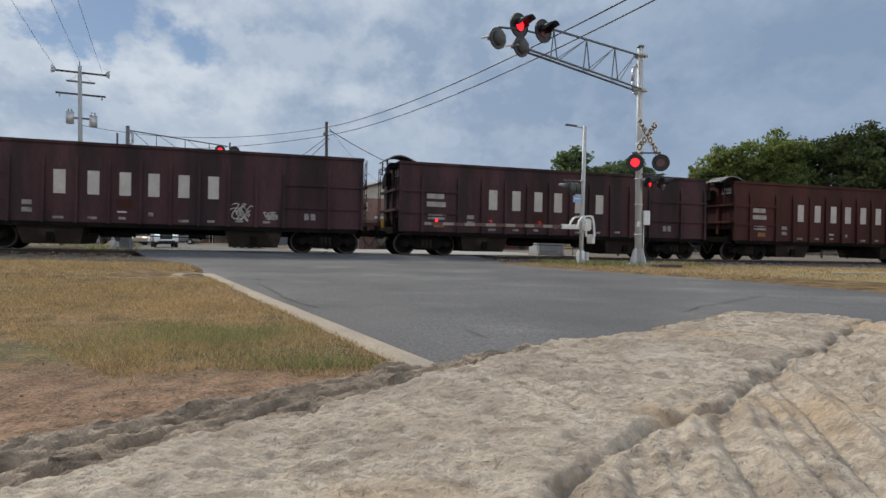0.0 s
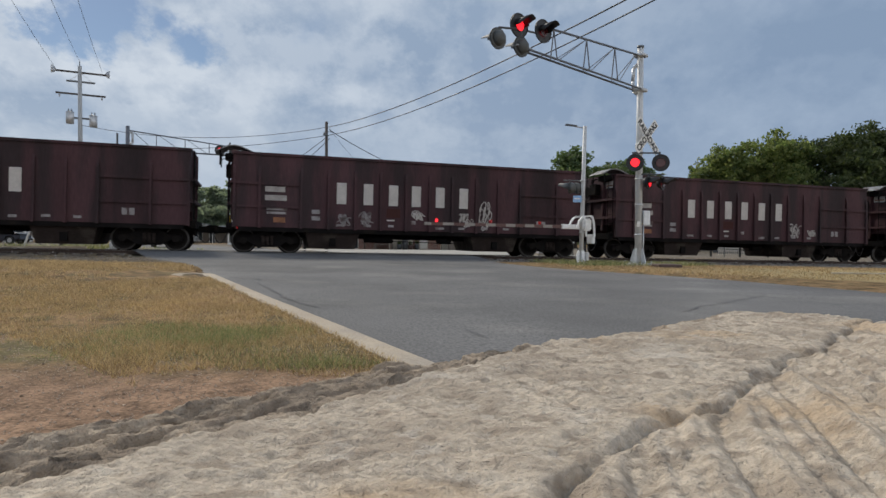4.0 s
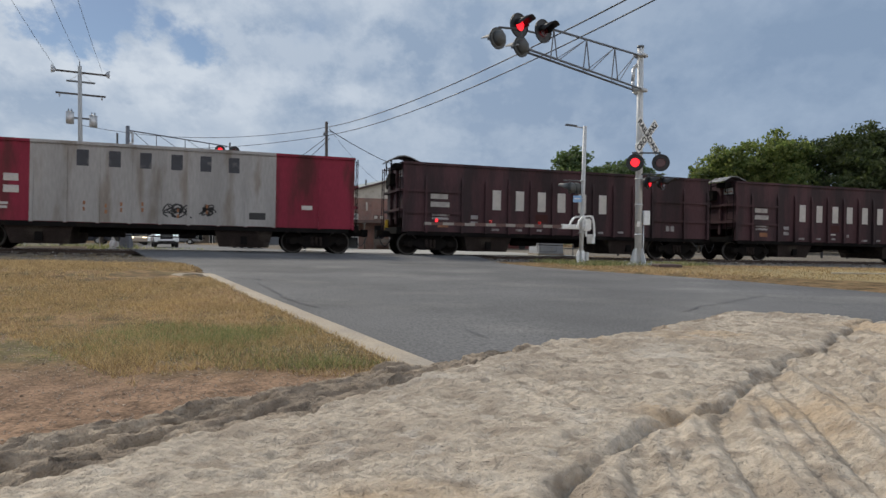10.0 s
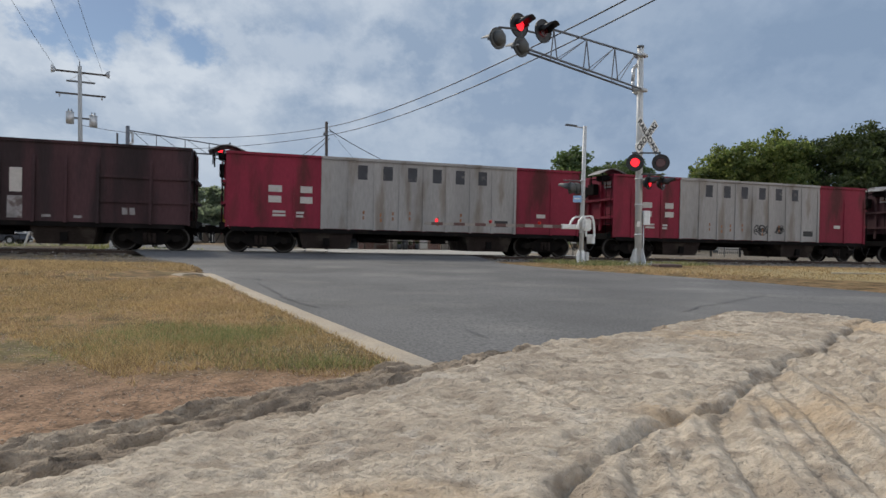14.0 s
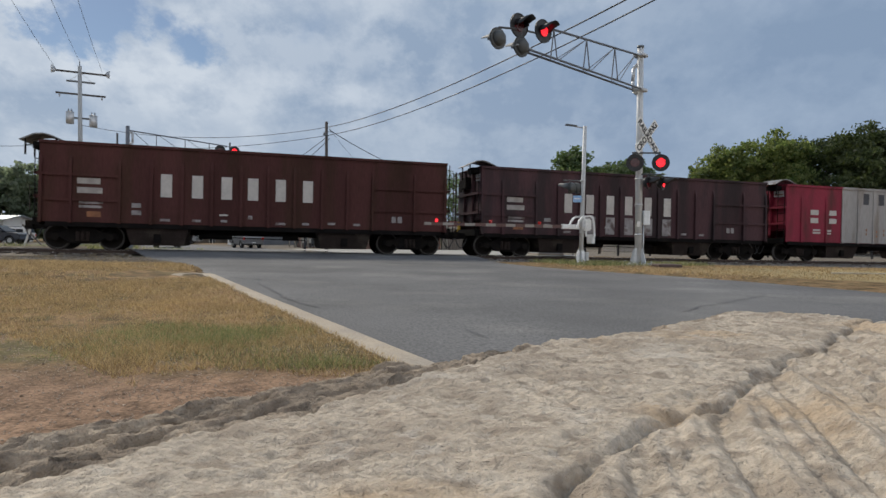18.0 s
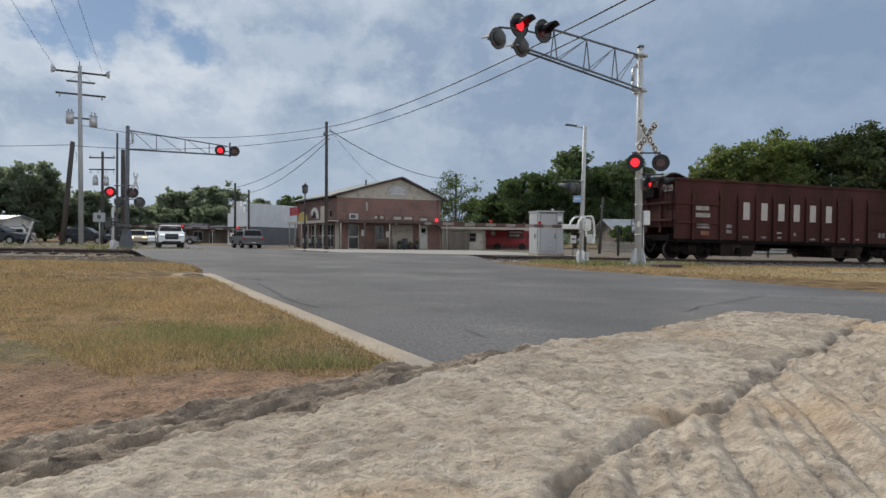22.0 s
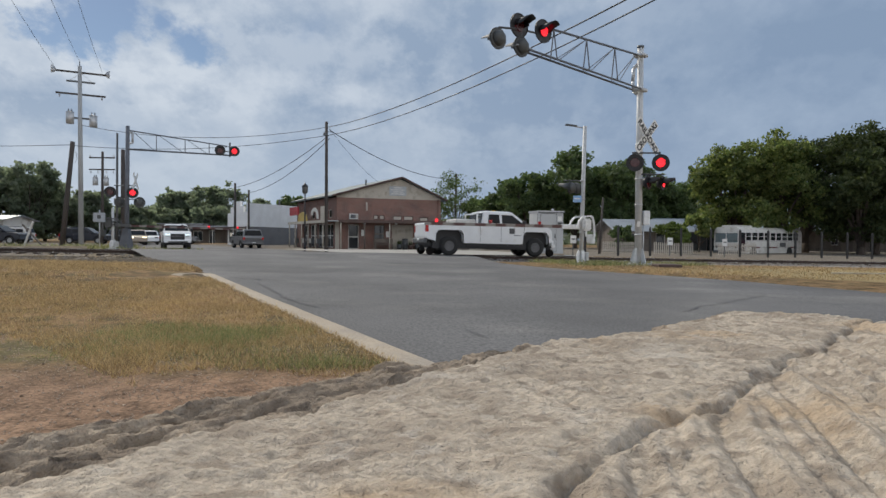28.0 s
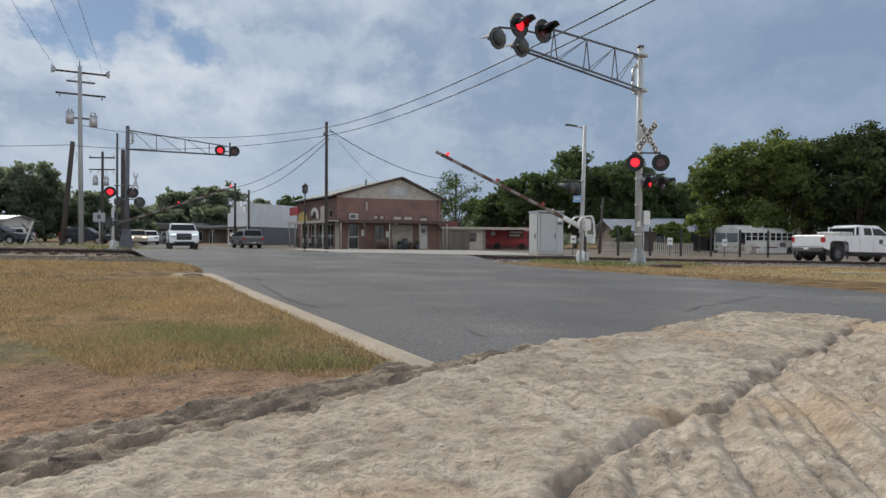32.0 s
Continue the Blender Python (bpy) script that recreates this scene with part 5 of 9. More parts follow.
# cantilever with its mast beside the road
def near_cantilever():
    ox, oy = 6.88, 22.3
    oz = float(land(ox, oy))
    c = thing("cantilever_signal", pose(ox, oy, oz), "silver cantilever mast with truss arm and red crossing lamps", "crossing signal")
    bm = bmesh.new()
    cyl(bm, (0, 0, 0.05), (0, 0, 7.62), 0.125, 0.105, 18)
    part("mast", bm, M["silver"], c)
    rod("mast_cap", (0, 0, 7.62), (0, 0, 7.70), 0.12, M["darkgrey"], c, n=14)
    bm = bmesh.new()
    box(bm, (-0.42, -0.42, 0.03), (0.42, 0.42, 0.075))
    part("base_plate", bm, M["galv"], c)
    for k in range(4):
        bm = bmesh.new()
        prism(bm, [(0.11, 0.07), (0.31, 0.07), (0.29, 0.16), (0.18, 0.56), (0.11, 0.60)], -0.025, 0.025)
        part("gusset", bm, M["silver"], c, m=pose(0, 0, 0, 0, 0, 45 + 90 * k))
    for sx in (-1, 1):
        for sy in (-1, 1):
            rod("anchor_bolt", (sx * 0.36, sy * 0.36, 0.0), (sx * 0.36, sy * 0.36, 0.16), 0.022, M["galv"], c, n=6)
    quick("footing", (-0.62, -0.62, -0.4), (0.62, 0.62, 0.035), M["concrete"], c, "low concrete footing", bev=0.02)
    for z in (1.05, 2.1, 3.0, 4.2, 6.15, 7.3):
        rod("band", (0, 0, z), (0, 0, z + 0.06), 0.142, M["galv"], c, n=16)
    e = Vector((-0.707, -0.707, 0))
    w = Vector((0.707, -0.707, 0))
    zb, zt = 6.13 - oz, 7.34 - oz
    L1, L2 = 5.2, 6.95

    def top(l):
        return zt - 0.33 * l / L1

    def q(l, side, z):
        return e * l + w * side + Vector((0, 0, z))
    for sgn in (-1, 1):
        rod("lower_chord", q(0.05, sgn * 0.14, zb), q(L2 - 0.4, sgn * 0.10, zb), 0.034, M["galv_dark"], c, n=8)
    rod("upper_chord", q(0.05, 0, zt), q(L1 + 0.05, 0, top(L1)), 0.036, M["galv_dark"], c, n=8)
    for l in (1.74, 3.45, 5.2):
        for sgn in (-1, 1):
            rod("strut", q(l, 0, top(l)), q(l, sgn * 0.12, zb), 0.019, M["galv_dark"], c, n=6)
    for l0, l1 in ((1.65, 0.35), (3.4, 1.8), (5.1, 3.5)):
        for sgn in (-1, 1):
            rod("brace", q(l0, sgn * 0.12, zb), q(l1, 0, top(l1) - 0.02), 0.014, M["galv_dark"], c, n=6)
    rod("conduit", q(0.3, 0.0, zb + 0.06), q(L2 - 0.6, 0.0, zb + 0.06), 0.022, M["darkgrey"], c, n=8)
    for z in (zb, zt):
        quick("arm_bracket", (-0.2, -0.2, z - 0.06), (0.2, 0.2, z + 0.06), M["galv"], c, m=pose(0, 0, 0, 0, 0, 45), bev=0.03)
    bm = bmesh.new()
    pts = [(-0.12, 0, 5.35 + 1.7), (-0.24, -0.05, 5.3 + 1.6), (-0.27, -0.05, 6.45), (-0.24, -0.05, 6.1), (-0.11, 0, 6.02)]
    for a, b in zip(pts, pts[1:]):
        cyl(bm, a, b, 0.06, n=8)
    part("cable_loop", bm, M["galv"], c)
    # lamps at the tip: two face the near road, two turn their backs
    for (x, y, z, nx, ny, ph) in ((2.04, 17.45, 6.73, 0.62, -0.78, True), (2.81, 18.15, 6.81, 0.62, -0.78, False), (1.42, 16.85, 6.19, -0.62, 0.78, None), (2.12, 17.5, 6.17, -0.62, 0.78, None)):
        lamp_head(c, facing(x - ox, y - oy, z - oz, nx, ny), ph, 0.50, r=0.335 if ph is not None else 0.285)
    rod("lamp_arm", q(L2 - 0.15, 0, zb + 0.52), q(L1 + 0.4, 0, zb + 0.62), 0.03, M["darkgrey"], c, n=8)
    rod("lamp_arm", q(L2 + 0.75, 0, zb + 0.35), q(L2 - 0.15, 0, zb + 0.52), 0.03, M["darkgrey"], c, n=8)
    rod("lamp_post", q(L2 - 0.2, 0, zb - 0.05), q(L2 - 0.2, 0, zb + 0.65), 0.04, M["darkgrey"], c, n=8)
    for a in (0.15, -0.15):
        quick("walk_grate", (-0.2, -0.1, 0), (0.2, 0.1, 0.03), M["galv"], c, m=Matrix.Translation(q(L2 - 0.3 + a, 0.0, zb + 0.02)) @ pose(0, 0, 0, 0, 0, 45))
    # mast lamps
    rod("lamp_crossarm", (-0.30, -0.16, 3.92 - oz), (0.68, -0.16, 3.92 - oz), 0.03, M["darkgrey"], c, n=8)
    for x, ph in ((-0.235, True), (0.655, False)):
        lamp_head(c, facing(x, -0.30, 3.56 - oz, -0.28, -0.96), ph, 0.10)
        quick("lamp_bracket", (x - 0.03, -0.22, 3.6 - oz), (x + 0.03, -0.1, 3.95 - oz), M["darkgrey"], c)
    rod("lamp_crossarm", (0.05, -0.1, 3.18 - oz), (0.85, -0.05, 3.18 - oz), 0.03, M["darkgrey"], c, n=8)
    for x, y, ph in ((0.24, -0.30, True), (0.82, -0.02, False)):
        lamp_head(c, facing(x, y, 2.88 - oz, 0.80, -0.60), ph, 0.42, r=0.25)
    crossbuck(c, facing(0.18, -0.24, 4.48 - oz, 0.58, -0.81) @ Matrix.Scale(1.25, 4), ("RAILROAD", "CROSSING"))
    quick("junction_box", (0.13, -0.16, 1.42), (0.36, 0.10, 1.92), M["white"], c, "white junction box on the mast", bev=0.02)
    rod("conduit", (0.16, -0.05, 0.1), (0.16, -0.05, 1.42), 0.025, M["galv"], c, n=8)
    quick("number_plate", (-0.09, -0.135, 1.35), (0.02, -0.128, 1.55), M["sign_white"], c)
    return c


near_cantilever()
quick_pad = quick("signal_pad", (0.45, -0.45, -0.3), (1.2, 0.35, 0.10), M["rust_roof"], None, m=pose(6.55, 20.9, float(land(6.9, 21))), bev=0.02)
tagged(quick_pad, "low rusty steel handhole cover beside the signal mast", "handhole")


def gate(name, ox, oy, base_h, arm_dir, arm_len, arm_z, label, mech_mat, post_h, far=False):
    oz = float(land(ox, oy)) + base_h
    g = thing(name, pose(ox, oy, oz), label, "crossing gate")
    rod("post", (0, 0, 0.05), (0.10 if not far else 0, 0, post_h), 0.078, M["silver"], g, 0.066, 14)
    quick("base_plate", (-0.26, -0.26, 0.0), (0.26, 0.26, 0.05), M["galv"], g)
    quick("footing", (-0.34, -0.34, -0.6), (0.34, 0.34, 0.01), M["concrete"], g)
    for k in range(4):
        bm = bmesh.new()
        prism(bm, [(0.07, 0.05), (0.17, 0.05), (0.17, 0.30), (0.12, 0.48), (0.07, 0.48)], -0.05, 0.05)
        bevelled(bm, 0.012, 1)
        part("base_fin", bm, M["white"], g, "white base casting", m=pose(0, 0, 0, 0, 0, 20 + 90 * k))
    quick("cable_box", (0.16, -0.10, 0.12), (0.27, 0.10, 0.42), M["silver"], g, bev=0.015)
    a = math.atan2(arm_dir[1], arm_dir[0])
    turn = pose(0, 0, 0, 0, 0, math.degrees(a))
    # mechanism housing and the curved counterweight arms
    z = arm_z - oz
    bm = bmesh.new()
    box(bm, (-0.40, -0.16, z - 0.14), (0.02, 0.16, z + 0.30))
    bevelled(bm, 0.05, 2)
    part("mechanism_case", bm, mech_mat, g, "white gate mechanism case", m=turn)
    for sy in (-0.28, 0.28):
        bm = bmesh.new()
        pts = [(0.44, z - 0.04), (0.34, z + 0.20), (0.18, z + 0.36), (0.0, z + 0.40), (-0.26, z + 0.42), (-0.38, z + 0.38), (-0.46, z + 0.14), (-0.50, z - 0.34)]
        inner = [(0.38, z - 0.04), (0.29, z + 0.16), (0.15, z + 0.30), (-0.02, z + 0.34), (-0.24, z + 0.36), (-0.32, z + 0.32), (-0.39, z + 0.10), (-0.42, z - 0.34)]
        prism(bm, pts + inner[::-1], sy * 0.72 - 0.02, sy * 0.72 + 0.02)
        part("counterweight_arm", bm, mech_mat, g, m=turn)
    bm = bmesh.new()
    box(bm, (-0.56, -0.16, z - 0.60), (-0.42, 0.16, z - 0.26))
    bevelled(bm, 0.03, 1)
    part("counterweight", bm, mech_mat, g, m=turn)
    for zz in (0.02, 0.16):
        rod("shaft", (0.10, -0.24, z + zz), (0.10, 0.24, z + zz), 0.045, mech_mat, g, n=10)
    # the boom
    where = Matrix.Translation((0, 0, z)) @ turn
    bm = bmesh.new()
    loft(bm, [[(0.25, -0.03, -0.055), (0.25, 0.03, -0.055), (0.25, 0.03, 0.055), (0.25, -0.03, 0.055)], [(arm_len, -0.025, -0.042), (arm_len, 0.025, -0.042), (arm_len, 0.025, 0.042), (arm_len, -0.025, 0.042)]], smooth=False)
    boom = part("boom", bm, M["boom_white"], g, "red and white striped barrier boom", m=where)
    quick("boom_clamp", (0.12, -0.05, -0.085), (0.95, 0.05, 0.085), mech_mat, boom, "white clamp at the root of the boom", bev=0.015)
    k, x = 0, 1.0
    while x < arm_len - 0.05:
        x1 = min(x + 0.41, arm_len)
        if k % 2 == 0:
            t0, t1 = (x - 0.25) / (arm_len - 0.25), (x1 - 0.25) / (arm_len - 0.25)
            h0, h1 = 0.057 - 0.013 * t0, 0.057 - 0.013 * t1
            bm = bmesh.new()
            loft(bm, [[(x, -0.034, -h0), (x, 0.034, -h0), (x, 0.034, h0), (x, -0.034, h0)], [(x1, -0.034, -h1), (x1, 0.034, -h1), (x1, 0.034, h1), (x1, -0.034, h1)]], smooth=False)
            part("stripe", bm, M["red_stripe"], boom)
        x, k = x1, k + 1
    spots = ((6.70, True), (5.16, None), (3.75, None)) if far else ((arm_len - 0.42, True), (arm_len * 0.62, False), (arm_len * 0.30, False))
    for k, (lx, lit) in enumerate(spots):
        if lit is None:
            # flashes: one face glows, the other is dark
            bm = bmesh.new()
            disc(bm, 0.0, 0.05, -0.02, 0.02, 12)
            bmesh.ops.recalc_face_normals(bm, faces=bm.faces)
            for f in bm.faces:
                f.material_index = 0 if f.calc_center_median().y < -0.005 else 1
            at_lamp = pose(lx, -0.04, 0.10)
            lamp = part("boom_lamp", bm, [M["lens_lit"], M["lens_dark"]], boom, "small flashing red boom lamp", m=at_lamp)
            LAMPS.append((lamp, at_lamp, k == 2))
            continue
        bm = bmesh.new()
        cyl(bm, (lx, -0.05, 0.12), (lx, 0.05, 0.12), 0.036, n=12)
        box(bm, (lx - 0.03, -0.03, 0.05), (lx + 0.03, 0.03, 0.11))
        part("boom_lamp", bm, M["lens_lit"] if lit else M["tail"], boom, "small red boom lamp" + (", lit" if lit else ", unlit"))
    return g, boom, where


near_gate, near_boom, near_where = gate("crossing_gate", 4.95, 22.7, 0.0, (-0.84, -0.54), 6.55, 1.33, "white crossing gate with striped boom, post and counterweights", M["white"], 4.92)
FAR_DROOP = 1.6
RISE = ((0.0, 0.0), (30.5, 0.0), (30.8, 3.5), (31.0, 6.4), (31.2, 9.6), (31.6, 14.9), (32.0, 19.6))
# sagging the boom a little towards its tip
LATER.append(lambda: walk(near_boom, [(t, near_where @ pose(0, 0, 0, 0, -a, 0)) for t, a in RISE]))
# what hangs on the gate post
rod("mast_arm", (0.08, 0, 4.86), (-0.55, -0.05, 4.96), 0.022, M["galv"], near_gate, n=8)
bm = bmesh.new()
prism(bm, [(-0.62, 4.94), (-0.22, 4.90), (-0.20, 4.95), (-0.60, 5.00)], -0.10, 0.0)
part("camera_head", bm, M["darkgrey"], near_gate, "small grey fixture at the top of the post")
rod("lamp_crossarm", (0.06, 0, 2.98), (-0.65, 0, 2.98), 0.022, M["darkgrey"], near_gate, n=8)
lamp_head(near_gate, facing(-0.40, 0.0, 2.72, -0.85, 0.45), None, 0.42, r=0.22)
lamp_head(near_gate, facing(-0.16, 0.16, 2.72, -0.85, 0.45), None, 0.42, r=0.22)
quick("blue_sign", (-0.32, -0.11, 2.20), (-0.02, -0.09, 2.44), M["sign_blue"], near_gate, "small blue and white notice")
quick("sign_bar", (-0.29, -0.115, 2.31), (-0.06, -0.111, 2.35), M["sign_white"], near_gate)
for z in (1.1, 2.3, 2.95):
    rod("band", (0.03, 0, z), (0.03, 0, z + 0.05), 0.098, M["galv"], near_gate, n=14)


def far_cantilever():
    ox, oy = -17.55, 35.1
    oz = float(land(ox, oy))
    c = thing("cantilever_signal", pose(ox, oy, oz), "grey cantilever mast with truss arm beyond the track", "crossing signal")
    rod("mast", (0, 0, 0.0), (0.06, 0, 7.0 - oz), 0.12, M["galv_dark"], c, 0.105, 14)
    quick("base_plate", (-0.3, -0.3, -0.2), (0.3, 0.3, 0.06), M["concrete"], c)
    e = Vector((0.905, 0.425, 0))
    w = Vector((-0.425, 0.905, 0))
    zb, zt = 5.72 - oz, 6.78 - oz
    L = 5.9

    def q(l, side, z):
        return e * l + w * side + Vector((0, 0, z))
    for sgn in (-1, 1):
        rod("lower_chord", q(0, sgn * 0.12, zb), q(L - 0.3, sgn * 0.08, zb), 0.035, M["galv_dark"], c, n=6)
    rod("upper_chord", q(0, 0, zt), q(L - 0.6, 0, zb + 0.52), 0.035, M["galv_dark"], c, n=6)
    for l in (1.5, 3.0, 4.3):
        rod("strut", q(l, 0, zt - 0.54 * l / (L - 0.6)), q(l, 0, zb), 0.024, M["galv_dark"], c, n=6)
    for l0, l1 in ((0.3, 1.4), (1.6, 2.9), (3.1, 4.2)):
        rod("brace", q(l0, 0, zt - 0.54 * l0 / (L - 0.6)), q(l1, 0, zb), 0.017, M["galv_dark"], c, n=6)
    rod("lamp_post", q(L - 0.45, 0, zb - 0.1), q(L - 0.45, 0, zb + 0.75), 0.05, M["darkgrey"], c, n=8)
    rod("lamp_arm", q(L - 1.0, 0, zb + 0.22), q(L + 0.05, 0, zb + 0.22), 0.03, M["darkgrey"], c, n=8)
    for x, y, z, ph in ((-12.98, 36.8, 5.92, True), (-12.28, 37.2, 5.93, False)):
        lamp_head(c, facing(x - ox, y - oy, z - oz, 0.38, -0.92), ph, 0.14)
    for x, y, z, ph in ((-18.2, 34.6, 3.32, True), (-17.15, 34.95, 3.30, False)):
        lamp_head(c, facing(x - ox, y - oy, z - oz, 0.42, -0.9), ph, 0.14)
    for x, y, z in ((-17.98, 35.2, 2.80), (-16.98, 35.4, 2.80)):
        lamp_head(c, facing(x - ox, y - oy, z - oz, -0.3, 0.95), None, 0.2)
    for z in (3.7, 2.95):
        rod("lamp_crossarm", (-0.62, -0.15, z - oz), (0.55, 0.0, z - oz), 0.03, M["darkgrey"], c, n=8)
    crossbuck(c, facing(0.45, 0.05, 3.95 - oz, 0.99, 0.16), ("", ""))
    bm = bmesh.new()
    for a, b in (((0.1, 0, zt - 0.1), (0.28, 0.1, zt - 0.15)), ((0.28, 0.1, zt - 0.15), (0.28, 0.1, zt - 0.7)), ((0.28, 0.1, zt - 0.7), (0.1, 0, zt - 0.75))):
        cyl(bm, a, b, 0.06, n=8)
    part("cable_loop", bm, M["galv"], c)
    bm = bmesh.new()
    loft(bm, [[(-0.34, -0.26, 0.0), (0.26, -0.26, 0.0), (0.26, 0.26, 0.0), (-0.34, 0.26, 0.0)], [(-0.16, -0.14, 1.15), (0.16, -0.14, 1.15), (0.16, 0.14, 1.15), (-0.16, 0.14, 1.15)]], smooth=False)
    part("pedestal", bm, M["galv_dark"], c)
    return c


far_cantilever()
far_gate, far_boom, far_where = gate("crossing_gate", -17.9, 34.3, 0.0, (0.999, 0.03), 6.95, 1.50, "grey crossing gate with striped boom beyond the track", M["backplate"], 2.2, True)
LATER.append(lambda: walk(far_boom, [(t, far_where @ pose(0, 0, 0, 0, FAR_DROOP - a, 0)) for t, a in RISE]))
sign = thing("track_sign", pose(-18.4, 33.9, float(land(-18.4, 33.9))), "small pale grey sign on a thin post beside the far gate", "sign")
rod("sign_post", (0, 0, -0.2), (0, 0, 2.1), 0.03, M["galv"], sign, n=8)
quick("sign_face", (-0.32, -0.05, 1.45), (0.32, -0.03, 1.95), M["grey_board"], sign)
bars("sign_bars", -0.1, 1.62, 0.2, 0.2, 1, M["darkgrey"], sign, -0.052)

# ---- buildings ----


def brick_mat():
    m = mat("coursed_red_brick", (0.235, 0.108, 0.084), 0.85, var=0.24, scale=0.7, grain=0.25, fine=10, bump=0.2, stain=(0.165, 0.086, 0.072), amount=0.4)
    n, ln = m.node_tree.nodes, m.node_tree.links
    b = n["Principled BSDF"]
    src = b.inputs["Base Color"].links[0].from_socket
    tc = n.new("ShaderNodeTexCoord")
    sep = n.new("ShaderNodeSeparateXYZ")
    ln.new(tc.outputs["Object"], sep.inputs[0])
    ad = n.new("ShaderNodeMath")
    ln.new(sep.outputs["X"], ad.inputs[0])
    ln.new(sep.outputs["Y"], ad.inputs[1])
    cb = n.new("ShaderNodeCombineXYZ")
    ln.new(ad.outputs[0], cb.inputs["X"])
    ln.new(sep.outputs["Z"], cb.inputs["Y"])
    br = n.new("ShaderNodeTexBrick")
    br.inputs["Scale"].default_value = 1.0
    br.inputs["Brick Width"].default_value, br.inputs["Row Height"].default_value = 0.215, 0.075
    br.inputs["Mortar Size"].default_value = 0.010
    ln.new(cb.outputs[0], br.inputs["Vector"])
    br.inputs["Mortar"].default_value = (0.26, 0.21, 0.18, 1)
    ln.new(src, br.inputs["Color1"])
    v = n.new("ShaderNodeVectorMath")
    v.operation = "SCALE"
    v.inputs["Scale"].default_value = 0.75
    ln.new(src, v.inputs[0])
    ln.new(v.outputs[0], br.inputs["Color2"])
    ln.new(br.outputs["Color"], b.inputs["Base Color"])
    return m


M["brickwork"] = brick_mat()


def wall_slab(name, parent, p, q, z0, z1, openings, material, thick=0.25, m=None, label=""):
    """A wall from p to q (x, y) with real openings (k0, k1, za, zb); outside is to the right of p to q."""
    p, q = Vector(p), Vector(q)
    e = (q - p).normalized()
    out = Vector((e.y, -e.x))
    L = (q - p).length
    ks = sorted({0.0, L, *[o[0] for o in openings], *[o[1] for o in openings]})
    zs = sorted({z0, z1, *[o[2] for o in openings], *[o[3] for o in openings]})
    bm = bmesh.new()
    for a, b in zip(ks, ks[1:]):
        for c, d in zip(zs, zs[1:]):
            mk, mz = (a + b) / 2, (c + d) / 2
            if any(o[0] < mk < o[1] and o[2] < mz < o[3] for o in openings):
                continue
            corner = [p + e * a, p + e * b, p + e * b - out * thick, p + e * a - out * thick]
            lo = [bm.verts.new((v.x, v.y, c)) for v in corner]
            hi = [bm.verts.new((v.x, v.y, d)) for v in corner]
            for i in range(4):
                bm.faces.new((lo[i], lo[(i + 1) % 4], hi[(i + 1) % 4], hi[i]))
            bm.faces.new(lo[::-1]), bm.faces.new(hi)
    bmesh.ops.remove_doubles(bm, verts=bm.verts, dist=0.0005)
    seen = {}
    for f in list(bm.faces):
        key = tuple(sorted(v.index for v in f.verts)) if False else tuple(round(c, 3) for c in f.calc_center_median())
        if key in seen:
            bmesh.ops.delete(bm, geom=[x for x in (f, seen[key]) if x.is_valid], context="FACES_ONLY")
        else:
            seen[key] = f
    return part(name, bm, material, parent, label, m)


def framed(parent, p, q, k0, k1, z0, z1, frame_mat, name="window", pane=True, cols=2, rows=1, deep=0.10, door=None):
    """A window or door set into a wall's opening."""
    p, q = Vector(p), Vector(q)
    e = (q - p).normalized()
    out = Vector((e.y, -e.x))
    o = p + e * k0 - out * deep
    m = Matrix.Translation((o.x, o.y, 0)) @ pose(0, 0, 0, 0, 0, math.degrees(math.atan2(e.y, e.x)))
    w = k1 - k0
    t = 0.07
    bm = bmesh.new()
    o = [(0, z0), (w, z0), (w, z1), (0, z1)]
    n_ = [(t, z0 + t), (w - t, z0 + t), (w - t, z1 - t), (t, z1 - t)]
    vs = [[bm.verts.new((x, y, z)) for x, z in ring] for y, ring in ((-0.04, o), (-0.04, n_), (0.04, n_), (0.04, o))]
    for a, b in zip(vs, vs[1:] + vs[:1]):
        for i in range(4):
            bm.faces.new((a[i], a[(i + 1) % 4], b[(i + 1) % 4], b[i]))
    win = part(name, bm, frame_mat, parent, m=m)
    for c in range(1, cols):
        quick("glazing_bar", (w * c / cols - 0.025, -0.03, z0 + t), (w * c / cols + 0.025, 0.03, z1 - t), frame_mat, win)
    for r in range(1, rows):
        z = z0 + (z1 - z0) * r / rows
        quick("rail", (t, -0.028, z - 0.05), (w - t, 0.028, z + 0.05), frame_mat, win)
    if pane:
        quick("pane", (0.02, -0.008, z0 + 0.02), (w - 0.02, 0.008, z1 - 0.02), door or M["window"], win)
    return win


SIDE = 10.8


